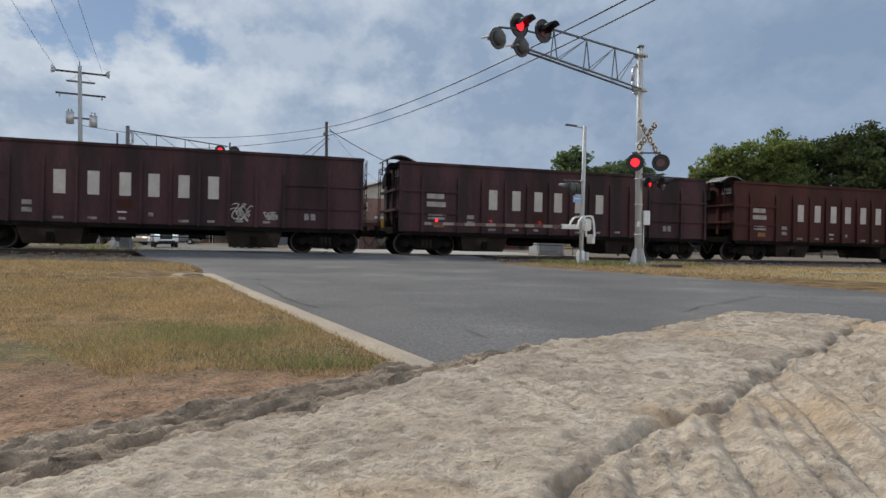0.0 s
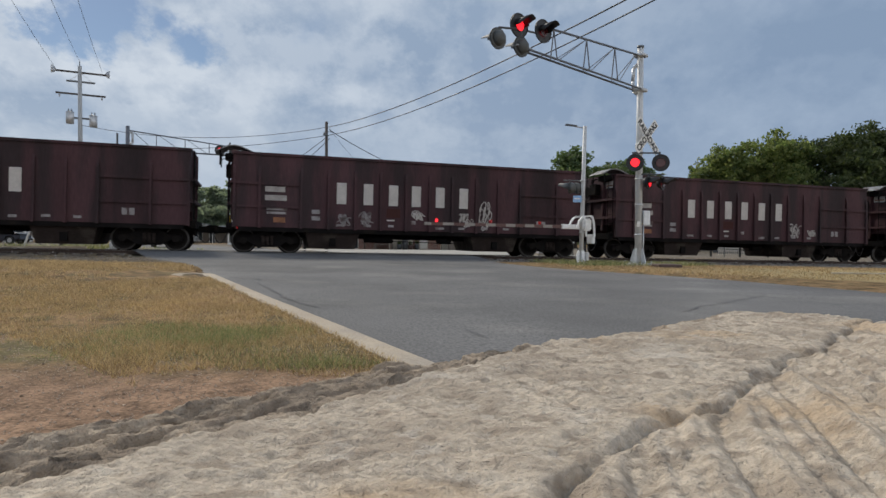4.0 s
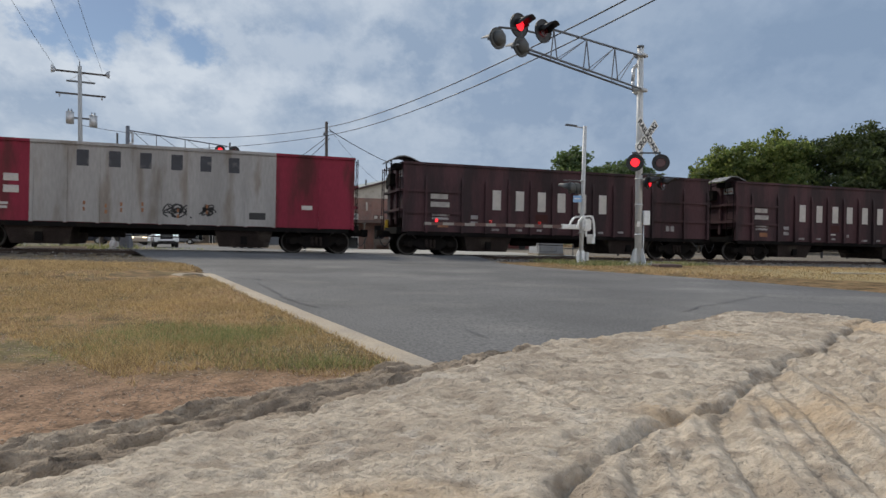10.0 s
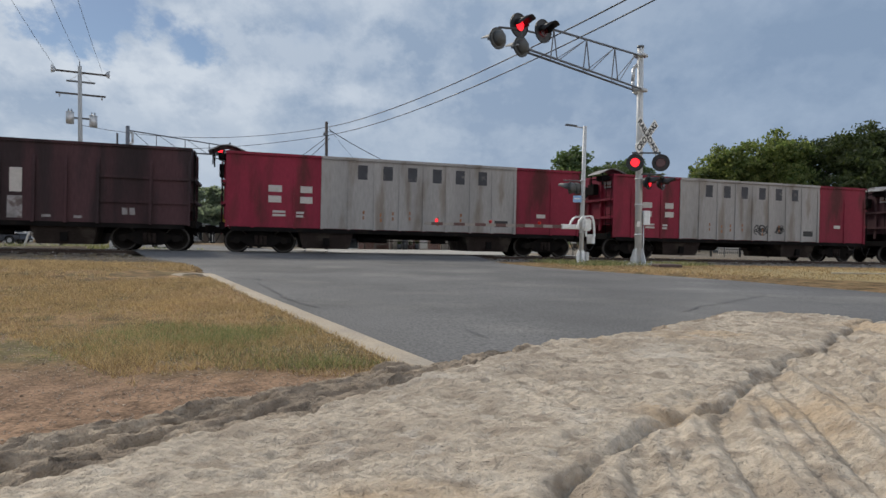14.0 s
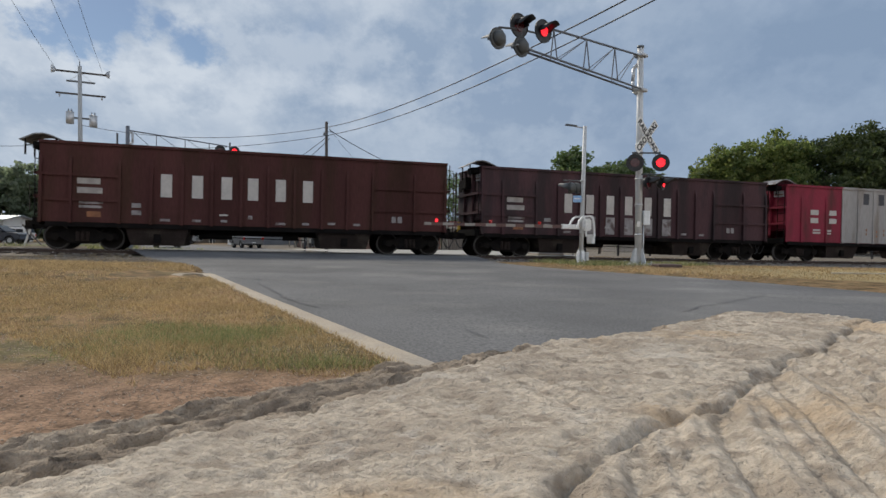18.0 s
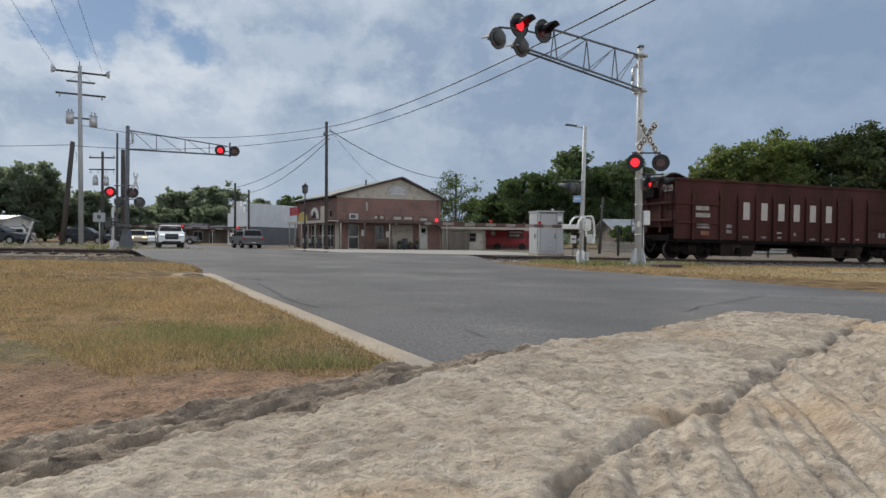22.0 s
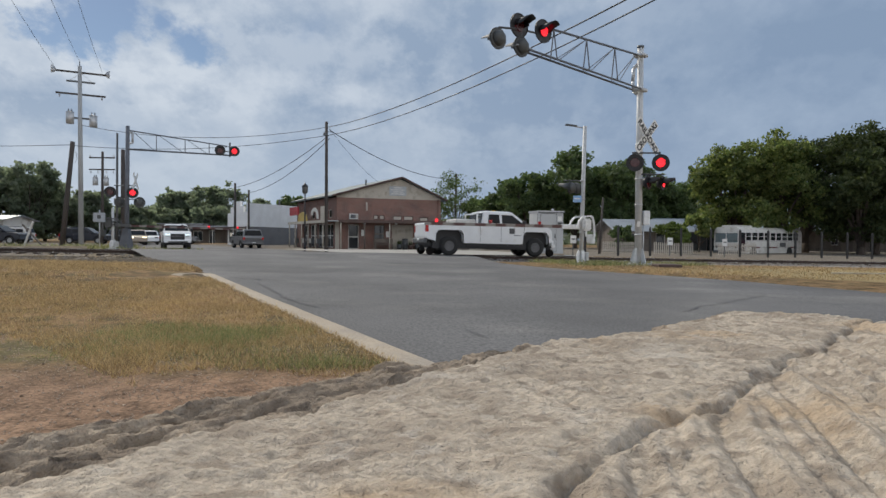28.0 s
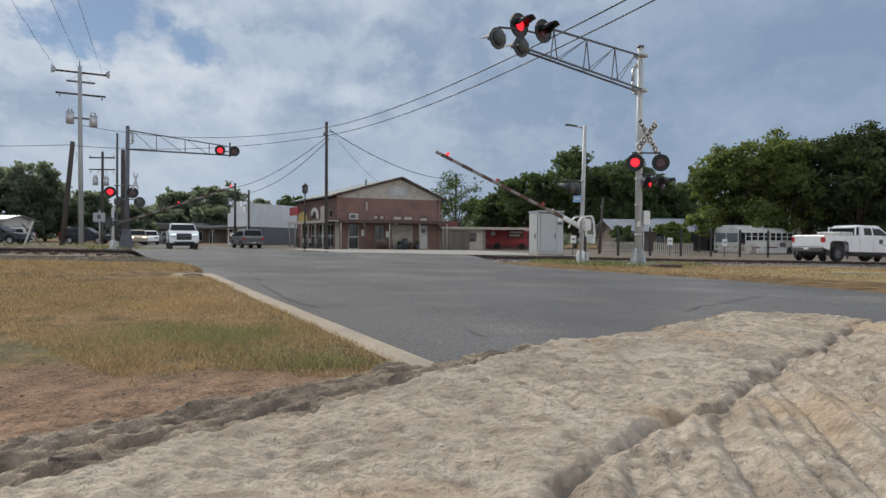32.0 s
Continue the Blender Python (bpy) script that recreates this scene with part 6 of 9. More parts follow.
def brick_building():
    P0 = Vector((-8.75, 52.0))
    g0 = -0.12
    P1 = P0 + U * 8.9
    R = Vector((-0.5, 0.866))
    P3, P2 = P0 + R * SIDE, P1 + R * SIDE
    b = thing("brick_building", pose(0, 0, 0), "single-storey red brick shop with cream gable and metal awning", "building")
    ze = 4.25
    front_open = [(0.95, 1.82, 0.0, 2.02), (3.1, 4.0, 0.5, 2.02), (4.62, 6.45, 0.0, 2.04), (7.0, 7.8, 0.0, 2.05), (3.05, 3.48, 2.45, 2.86), (3.55, 4.0, 2.45, 2.86), (4.72, 5.5, 2.42, 2.82), (5.62, 6.48, 2.42, 2.82), (7.02, 7.8, 2.36, 2.74)]
    wall_slab("front_wall", b, P0, P1, g0, ze, front_open, M["brickwork"])
    side_open = [(SIDE - k - 1.7, SIDE - k, 0.1, 2.1) for k in (0.8, 2.9, 5.0, 7.1)] + [(SIDE - k - 0.8, SIDE - k, 2.6, 3.3) for k in (1.2, 3.4, 5.6, 8.1)]
    wall_slab("side_wall", b, P3, P0, g0, ze, side_open, M["brickwork"])
    wall_slab("side_wall", b, P1, P2, g0, ze, [], M["brickwork"])
    wall_slab("back_wall", b, P2, P3, g0, ze, [], M["brickwork"])
    # cream gable over the front
    e3 = Vector((U.x, U.y, 0))
    o3 = Vector((P0.x, P0.y, 0))
    outn = Vector((U.y, -U.x, 0))
    for which, base in (("gable", o3), ("gable", o3 + Vector((R.x, R.y, 0)) * (SIDE - 0.25))):
        bm = bmesh.new()
        outline = [(0.0, ze), (8.9, ze - 0.05), (8.9, ze + 0.05), (5.34, 5.92), (0.0, 4.42)]
        vs = [[bm.verts.new(base + e3 * k + outn * off + Vector((0, 0, z))) for k, z in outline] for off in (0.02, -0.23)]
        for i in range(5):
            bm.faces.new((vs[0][i], vs[0][(i + 1) % 5], vs[1][(i + 1) % 5], vs[1][i]))
        bm.faces.new(vs[0]), bm.faces.new(vs[1][::-1])
        part(which, bm, M["cream"], b, "cream painted gable")
    # roof slopes with a dark edge
    R3 = Vector((R.x, R.y, 0))
    for (k0, z0), (k1, z1) in (((-0.5, 4.30), (5.34, 5.97)), ((5.34, 5.97), (9.3, 4.10))):
        bm = bmesh.new()
        a, c = o3 + e3 * k0 + Vector((0, 0, z0)), o3 + e3 * k1 + Vector((0, 0, z1))
        f, r = -R3 * 0.35, R3 * (SIDE + 0.4)
        t = Vector((0, 0, 0.12))
        lo = [bm.verts.new(v) for v in (a + f, c + f, c + r, a + r)]
        hi = [bm.verts.new(v) for v in (a + f + t, c + f + t, c + r + t, a + r + t)]
        for i in range(4):
            bm.faces.new((lo[i], lo[(i + 1) % 4], hi[(i + 1) % 4], hi[i]))
        bm.faces.new(lo[::-1]), bm.faces.new(hi)
        part("roof_slope", bm, M["teal_roof"], b)
        bm = bmesh.new()
        cyl(bm, a + f + t * 0.5 - R3 * 0.02, c + f + t * 0.5 - R3 * 0.02, 0.09, n=6)
        part("barge_board", bm, M["rust_roof"], b)
    rod("vent_pipe", o3 + e3 * 3.2 + R3 * 2.0 + Vector((0, 0, 5.2)), o3 + e3 * 3.2 + R3 * 2.0 + Vector((0, 0, 5.95)), 0.07, M["darkgrey"], b, n=8)
    # sign on the gable, unreadable
    sg = Matrix.Translation(o3 + e3 * 4.37 + outn * 0.05) @ pose(0, 0, 0, 0, 0, ANG)
    board = quick("gable_sign", (0, -0.03, 4.50), (1.46, 0.0, 5.28), M["grey_board"], b, "pale weathered signboard", m=sg)
    for k, (x0, x1) in enumerate(((0.35, 1.1), (0.12, 1.32), (0.3, 1.2), (0.14, 1.3))):
        quick("sign_bar", (x0, -0.04, 5.12 - k * 0.17), (x1, -0.031, 5.20 - k * 0.17), M["dullwhite"], board)
    # openings
    framed(b, P0, P1, 0.95, 1.82, 0.0, 2.02, M["dullwhite"], "screen_door", cols=1, rows=2)
    framed(b, P0, P1, 3.1, 4.0, 0.5, 2.02, M["timber"], cols=1, rows=2)
    framed(b, P0, P1, 4.62, 6.45, 0.0, 2.04, M["cream"], "boarded_bay", cols=1, door=M["cream"], deep=0.05)
    framed(b, P0, P1, 7.0, 7.8, 0.0, 2.05, M["cream"], "door", cols=1, rows=1, door=M["dullwhite"])
    dm = Matrix.Translation(o3 + e3 * 7.0 - outn * 0.07) @ pose(0, 0, 0, 0, 0, ANG)
    quick("door_light", (0.22, -0.03, 1.4), (0.58, -0.005, 1.78), M["window"], b, m=dm)
    for k0, k1, z0, z1 in ((3.05, 3.48, 2.45, 2.86), (3.55, 4.0, 2.45, 2.86), (4.72, 5.5, 2.42, 2.82), (5.62, 6.48, 2.42, 2.82), (7.02, 7.8, 2.36, 2.74)):
        framed(b, P0, P1, k0, k1, z0, z1, M["rust_roof"], cols=1, door=M["cream"])
    for k in (0.8, 2.9, 5.0, 7.1):
        framed(b, P3, P0, SIDE - k - 1.7, SIDE - k, 0.1, 2.1, M["dullwhite"], "shop_window", cols=2, rows=2)
    for k in (1.2, 3.4, 5.6, 8.1):
        framed(b, P3, P0, SIDE - k - 0.8, SIDE - k, 2.6, 3.3, M["cream"], cols=1)
    # air conditioner
    fm = Matrix.Translation(o3) @ pose(0, 0, 0, 0, 0, ANG)
    ac = quick("air_conditioner", (1.0, -0.40, 2.46), (1.72, 0.0, 2.92), M["dullwhite"], b, "white window air conditioner", m=fm, bev=0.02)
    quick("grille", (1.08, -0.41, 2.54), (1.50, -0.401, 2.84), M["darkgrey"], ac)
    # awning round the corner: deck, fascia, posts
    bm = bmesh.new()
    box(bm, (-0.1, -1.9, 2.24), (9.1, -0.02, 2.34))
    aw = part("awning", bm, M["metal_roof"], b, "flat sheet-metal awning", m=fm)
    quick("fascia", (-0.1, -1.96, 2.14), (9.1, -1.905, 2.36), M["rust_roof"], aw)
    for k in (0.1, 2.0, 4.05, 6.55, 8.9):
        rod("awning_post", o3 + e3 * k + outn * 1.85 + Vector((0, 0, -0.15)), o3 + e3 * k + outn * 1.85 + Vector((0, 0, 2.24)), 0.05, M["cream"] if k != 2.0 else M["timber"], b, n=8)
    rang = math.degrees(math.atan2(R.y, R.x))
    sm = Matrix.Translation(o3) @ pose(0, 0, 0, 0, 0, rang)
    bm = bmesh.new()
    box(bm, (-0.6, 0.02, 2.24), (9.8, 1.15, 2.34))
    aw = part("awning", bm, M["metal_roof"], b, "flat sheet-metal awning", m=sm)
    quick("fascia", (-0.6, 1.155, 2.14), (9.8, 1.21, 2.36), M["cream"], aw)
    side_out = Vector((-R.y, R.x, 0))
    for k in (0.2, 2.1, 4.0, 5.9, 7.8, 9.6):
        rod("awning_post", o3 + R3 * k + side_out * 1.1 + Vector((0, 0, -0.15)), o3 + R3 * k + side_out * 1.1 + Vector((0, 0, 2.24)), 0.055, M["cream"], b, n=8)
    for k in (1.0, 3.6):
        quick("wall_lamp", (k + 0.95, -1.80, 2.04), (k + 1.1, -1.66, 2.16), M["white"], b, m=fm)
    # roof signs over the side awning
    bm = bmesh.new()
    prism(bm, [(0, 0), (2.6, 0), (2.3, 0.65), (1.3, 0.85), (0.3, 0.55)], -0.06, 0.06)
    part("roof_sign", bm, M["goldsign"], b, "weathered ochre shop sign", m=sm @ pose(4.6, 1.0, 2.36))
    bm = bmesh.new()
    arc = [(0.9 * math.cos(radians(a)), 0.75 * math.sin(radians(a))) for a in range(0, 181, 20)]
    prism(bm, arc + [(x * 0.65, z * 0.65) for x, z in arc[::-1]], -0.05, 0.05)
    part("roof_sign", bm, M["dullwhite"], b, "arched white sign", m=sm @ pose(2.6, 1.0, 2.7, 0, -14, 0))
    quick("roof_sign", (0.1, 0.9, 2.4), (1.0, 1.05, 3.5), M["cream"], b, m=sm)
    quick("roof_sign", (7.6, 0.8, 3.0), (10.2, 0.92, 3.75), M["caboose"], b, "faded red signboard", m=sm)
    quick("corner_pillar", (-0.10, -0.06, -0.12), (0.20, 0.3, 2.24), M["cream"], b, "pale rendered corner pillar", m=fm)
    # painted strip beneath the sign and plain wall fittings
    for k, z in ((2.2, 3.55), (2.75, 3.55), (4.5, 3.3), (7.2, 3.3)):
        quick("wall_fitting", (k, -0.06, z), (k + 0.12, 0, z + 0.12), M["rust_roof"], b, m=fm)
    quick("notice", (2.02, -0.05, 1.10), (2.34, -0.01, 1.62), M["sign_white"], b, m=fm)
    quick("notice", (4.12, -0.05, 1.0), (4.36, -0.01, 1.5), M["sign_white"], b, m=fm)
    quick("wall_cross", (2.42, -0.05, 3.2), (2.54, -0.01, 3.9), M["cream"], b, m=fm)


brick_building()
BP = Vector((-8.75, 52.0, -0.02))


def front(k, out, z=0.0):
    v = BP + Vector((U.x, U.y, 0)) * k + Vector((U.y, -U.x, 0)) * out
    return pose(v.x, v.y, v.z + z, 0, 0, ANG)


def bench(m, length=1.8):
    t = thing("bench", m, "brown wooden bench against the brick wall", "bench")
    quick("seat", (0, -0.45, 0.40), (length, 0, 0.46), M["timber"], t)
    quick("backrest", (0, -0.06, 0.55), (length, 0, 0.88), M["timber"], t)
    for x in (0.05, length - 0.13):
        quick("leg", (x, -0.42, 0), (x + 0.08, -0.36, 0.40), M["timber"], t)
        quick("leg", (x, -0.08, 0), (x + 0.08, -0.02, 0.85), M["timber"], t)


bench(front(3.0, 0.5), 1.6)


def planter(m, h, material, label):
    t = thing("planter", m, label, "planter")
    bm = bmesh.new()
    cyl(bm, (0, 0, 0), (0, 0, h), 0.17, 0.24, 12)
    part("pot", bm, material, t)
    bm = bmesh.new()
    r = random.Random(int(h * 100))
    for k in range(40):
        a, b = r.uniform(0, 6.28), r.uniform(0.1, 0.4)
        p = Vector((0.08 * math.cos(a), 0.08 * math.sin(a), h - 0.02))
        q = Vector((b * math.cos(a), b * math.sin(a), h + r.uniform(0.1, 0.4)))
        s = Vector((-math.sin(a), math.cos(a), 0)) * 0.05
        bm.faces.new([bm.verts.new(v) for v in (p - s, p + s, q)])
    part("plant", bm, M["leaf_mid"], t)


planter(front(5.15, 0.6), 0.45, M["darkgrey"], "dark pot with a small green plant by the boarded bay")
planter(front(6.1, 0.55), 0.4, M["rust_roof"], "brown pot with a small green plant by the boarded bay")
planter(front(6.7, 0.5), 0.5, M["darkgrey"], "dark pot with a green plant beside the pale door")
bm = bmesh.new()
cyl(bm, (0, 0, 0), (0, 0, 0.85), 0.22, 0.25, 14)
cyl(bm, (0, 0, 0.85), (0, 0, 0.92), 0.27, 0.24, 14)
tagged(part("litter_bin", bm, M["darkgrey"], None, m=front(5.6, 0.7)), "dark grey litter bin in front of the boarded bay", "bin")


def lot_table(m, seed):
    t = thing("cafe_chair", m, "small metal cafe chair under the awning", "chair", "chairs under the side awning")
    quick("seat", (-0.2, -0.2, 0.42), (0.2, 0.2, 0.46), M["darkgrey"], t)
    quick("backrest", (-0.2, 0.17, 0.46), (0.2, 0.2, 0.88), M["darkgrey"] if seed % 2 else M["dullwhite"], t)
    for x in (-0.17, 0.15):
        for y in (-0.18, 0.16):
            quick("leg", (x, y, 0), (x + 0.03, y + 0.03, 0.42), M["darkgrey"], t)


for k in range(9):
    v = BP + Vector((-0.5, 0.866, 0)) * (0.9 + k * 1.05) + Vector((-0.866, -0.5, 0)) * (0.45 + 0.4 * (k % 2))
    lot_table(pose(v.x, v.y, v.z, 0, 0, random.uniform(0, 360)), k)


# low shed and yard fence beside the brick building
def shed():
    t = thing("low_shed", pose(-0.1, 54.6, -0.05, 0, 0, ANG + 6), "pale low shed with brown fence gate beside the brick shop", "building")
    wall_slab("front_wall", t, (0, 0), (4.2, 0), -0.2, 1.85, [(2.6, 3.3, 0.7, 1.5)], M["cream"])
    wall_slab("side_wall", t, (4.2, 0), (4.2, 4), -0.2, 1.85, [], M["cream"])
    framed(t, (0, 0), (4.2, 0), 2.6, 3.3, 0.7, 1.5, M["timber"], cols=1, rows=2)
    quick("roof", (-0.4, -0.6, 1.85), (9.5, 4.2, 1.97), M["metal_roof"], t)
    quick("fascia", (-0.4, -0.66, 1.8), (9.5, -0.605, 2.0), M["cream"], t)
    quick("upper_board", (-0.4, 0.3, 1.97), (1.6, 0.4, 2.5), M["brown_red"], t)
    for k in range(8):
        quick("fence_board", (0.25 + k * 0.27, -0.5, -0.2), (0.25 + k * 0.27 + 0.24, -0.46, 1.5 + 0.05 * (k % 3)), M["timber"], t)


shed()


def red_trailer():
    t = thing("food_trailer", pose(4.0, 60.0, -0.10, 0, 0, 8), "bright red food trailer with a dark sign and serving hatch", "trailer")
    bm = bmesh.new()
    box(bm, (0, 0, 0.42), (4.9, 2.2, 2.15))
    bevelled(bm, 0.12, 2)
    part("body", bm, M["caboose"], t)
    quick("sign_board", (2.15, -0.05, 1.05), (3.75, -0.01, 1.95), M["brown_red"], t, "dark maroon signboard")
    for k in range(2):
        quick("sign_bar", (2.3, -0.06, 1.6 - k * 0.3), (3.6 - 0.3 * k, -0.051, 1.75 - k * 0.3), M["sign_white"], t)
    quick("hatch", (4.0, -0.04, 1.0), (4.75, -0.01, 1.7), M["brown_red"], t)
    quick("skirt", (0.1, 0.1, 0.1), (4.8, 2.1, 0.45), M["brown_red"], t)
    bm = bmesh.new()
    cyl(bm, (0.75, -0.03, 1.55), (0.75, 0.0, 1.55), 0.22, n=16)
    part("round_emblem", bm, M["dullwhite"], t)
    for x in (1.2, 3.6):
        rod("wheel", (x, -0.02, 0.32), (x, 0.22, 0.32), 0.32, M["rubber"], t, n=16)
    quick("drawbar", (-1.3, 1.0, 0.4), (0, 1.2, 0.5), M["darkgrey"], t)
    quick("stripe", (0.05, -0.012, 1.85), (4.85, 0.0, 1.93), M["dullwhite"], t)


red_trailer()


def cabinet():
    z = float(land(6.2, 36.5)) + 0.02
    t = thing("signal_cabinet", pose(5.45, 36.0, z, 0, 0, 14), "tall pale grey railway equipment cabinet with two doors", "cabinet")
    h = 2.47 - z
    bm = bmesh.new()
    box(bm, (0, 0, 0.12), (1.5, 1.5, h))
    bevelled(bm, 0.02, 1)
    part("body", bm, M["cabinet_grey"], t)
    quick("plinth", (-0.05, -0.05, -0.3), (1.55, 1.55, 0.13), M["concrete"], t)
    quick("roof", (-0.04, -0.04, h - 0.02), (1.54, 1.54, h + 0.06), M["galv"], t)
    d = quick("door", (0.10, -0.03, 0.25), (1.05, 0.0, h - 0.12), M["cabinet_grey"], t, bev=0.01)
    quick("handle", (0.95, -0.07, 1.0), (0.99, -0.03, 1.25), M["darkgrey"], d)
    d = quick("door", (-0.03, 0.2, 0.25), (0.0, 1.3, h - 0.12), M["cabinet_grey"], t, bev=0.01)
    quick("handle", (-0.07, 0.45, 1.0), (-0.03, 0.5, 1.25), M["darkgrey"], d)
    quick("notice", (1.15, -0.012, h - 0.52), (1.40, 0.0, h - 0.25), M["sign_white"], t)
    quick("lamp_box", (1.15, -0.1, h - 0.72), (1.40, -0.01, h - 0.6), M["darkgrey"], t)
    for x in (0.085, 1.05):
        quick("door_gap", (x, -0.010, 0.22), (x + 0.02, -0.002, h - 0.09), M["darkgrey"], t)
    for z in (0.22, h - 0.115):
        quick("door_gap", (0.105, -0.010, z), (1.05, -0.002, z + 0.02), M["darkgrey"], t)
    for y in (0.17, 1.31):
        quick("door_gap", (-0.010, y, 0.22), (-0.002, y + 0.02, h - 0.09), M["darkgrey"], t)
    quick("vent", (0.35, -0.045, 0.42), (0.80, -0.031, 0.62), M["galv"], t)
    quick("eave", (-0.05, -0.05, h - 0.07), (1.55, -0.012, h - 0.025), M["darkgrey"], t)
    rod("roof_vent", (1.0, 0.4, h + 0.05), (1.0, 0.4, h + 0.2), 0.08, M["galv"], t, n=8)


cabinet()


# white false-front building up the street
def false_front():
    A, B = Vector((-26.9, 79.0)), Vector((-22.85, 73.6))
    t = thing("false_front_shop", pose(0, 0, 0), "white stepped false-front shop with pale metal roof", "building")
    e = (B - A).normalized()
    L = (B - A).length
    out = Vector((e.y, -e.x))
    wall_slab("facade", t, A, B, -0.2, 2.9, [(0.5, 1.9, 0.3, 1.9), (2.6, 3.5, 0.0, 2.0), (4.2, 5.8, 0.3, 1.9)], M["bright_white"], 0.25)
    z0 = 2.9
    for k0, k1, z1 in ((0, L, 3.9), (1.1, L - 1.1, 4.6), (2.2, L - 2.2, 5.25)):
        a, b = A + e * k0, A + e * k1
        bm = bmesh.new()
        pts = [a, b, b - out * 0.25, a - out * 0.25]
        lo = [bm.verts.new((v.x, v.y, z0)) for v in pts]
        hi = [bm.verts.new((v.x, v.y, z1)) for v in pts]
        for i in range(4):
            bm.faces.new((lo[i], lo[(i + 1) % 4], hi[(i + 1) % 4], hi[i]))
        bm.faces.new(lo[::-1]), bm.faces.new(hi)
        part("parapet_step", bm, M["bright_white"], t)
        z0 = z1
    framed(t, A, B, 0.5, 1.9, 0.3, 1.9, M["darkgrey"], cols=2)
    framed(t, A, B, 2.6, 3.5, 0.0, 2.0, M["darkgrey"], "door", cols=1)
    framed(t, A, B, 4.2, 5.8, 0.3, 1.9, M["darkgrey"], cols=2)
    C = B + Vector((0.30, 0.954)) * 16
    wall_slab("side_wall", t, B, C, -0.2, 2.2, [], M["steel_dark"], 0.2)
    e2 = (C - B).normalized()
    for k in range(20):
        a, b = B + e2 * (0.05 + k * 0.795), B + e2 * (0.05 + k * 0.795 + 0.79)
        wall_slab("siding_panel", t, a + Vector((0.03, -0.01)), b + Vector((0.03, -0.01)), 2.2, 4.95 + 0.012 * k, [], M["steel_siding"], 0.12)
    wall_slab("side_wall", t, C, C + Vector((-0.8, 0.6)) * 8, -0.2, 4.9, [], M["steel_dark"], 0.2)
    rod("vent_pipe", (C.x - 3.4, C.y - 6, 4.6), (C.x - 3.4, C.y - 6, 5.9), 0.12, M["darkgrey"], t, n=8)
    for k in range(3):
        quick("awning_panel", (0.2 + k * 2.2, -1.6, 2.05), (2.3 + k * 2.2, -0.02, 2.15), M["rust_roof"], t, m=Matrix.Translation((A.x, A.y, 0)) @ pose(0, 0, 0, 0, 0, math.degrees(math.atan2(e.y, e.x))))


M["bright_white"] = mat("bright_white_stucco", (0.88, 0.87, 0.85), 0.8, var=0.05, scale=1.0)
M["steel_dark"] = mat("grey_corrugated_siding", (0.13, 0.135, 0.145), 0.6, 0.2, var=0.15, scale=0.8)
false_front()


def street_row():
    """Shop row with a long canopy further up the street."""
    for k, (x, y, w, h, col, lab) in enumerate(((-38.5, 96, 8.5, 2.6, "timber", "low dark timber shop with a flat canopy up the street"), (-29.5, 92, 5.0, 2.5, "cream", "low cream shop with a flat canopy up the street"), (-48, 104, 8.5, 3.1, "timber", "low dark timber shop up the street"))):
        t = thing("street_shop", pose(x, y, -0.1, 0, 0, 0), lab, "building")
        wall_slab("front_wall", t, (0, 0), (w, 0), 0, h, [(0.6, 2.0, 0.5, 2.0), (3.0, 3.9, 0, 2.1)], M[col])
        wall_slab("side_wall", t, (w, 0), (w, 8), 0, h, [], M[col])
        framed(t, (0, 0), (w, 0), 0.6, 2.0, 0.5, 2.0, M["dullwhite"])
        framed(t, (0, 0), (w, 0), 3.0, 3.9, 0, 2.1, M["dullwhite"], "door", cols=1)
        quick("roof", (-0.1, 0.0, h), (w + 0.1, 8.1, h + 0.2), M["metal_roof"], t)
        quick("canopy", (-0.2, -2.2, 2.2), (w + 0.2, -0.02, 2.32), M["rust_roof"], t)
        for px in (0.2, w / 2, w - 0.2):
            rod("canopy_post", (px, -2.0, 0), (px, -2.0, 2.2), 0.06, M["dullwhite"], t, n=6)


street_row()


def house(x, y, turn, w, d, h, rise, wall_m, roof_m, label):
    t = thing("house", pose(x, y, float(land(x, y)) - 0.3, 0, 0, turn), label, "house")
    wall_slab("front_wall", t, (0, 0), (w, 0), 0, h, [(w * 0.2, w * 0.2 + 1.0, 1.0, 2.0), (w * 0.55, w * 0.55 + 0.9, 0.0, 2.0)], wall_m)
    wall_slab("side_wall", t, (w, 0), (w, d), 0, h, [], wall_m)
    wall_slab("side_wall", t, (0, d), (0, 0), 0, h, [], wall_m)
    wall_slab("back_wall", t, (w, d), (0, d), 0, h, [], wall_m)
    framed(t, (0, 0), (w, 0), w * 0.2, w * 0.2 + 1.0, 1.0, 2.0, M["dullwhite"])
    framed(t, (0, 0), (w, 0), w * 0.55, w * 0.55 + 0.9, 0.0, 2.0, M["dullwhite"], "door", cols=1)
    for y0, y1 in ((-0.6, d / 2), (d + 0.6, d / 2)):
        bm = bmesh.new()
        prism(bm, [(y0, h - 0.1), (y1, h + rise), (y1, h + rise + 0.1), (y0, h)], -0.5, w + 0.5, "x")
        part("roof_slope", bm, roof_m, t)
    for x0 in (0, w - 0.2):
        bm = bmesh.new()
        prism(bm, [(0.0, h), (d, h), (d / 2, h + rise - 0.05)], x0, x0 + 0.2, "x")
        part("gable", bm, wall_m, t)


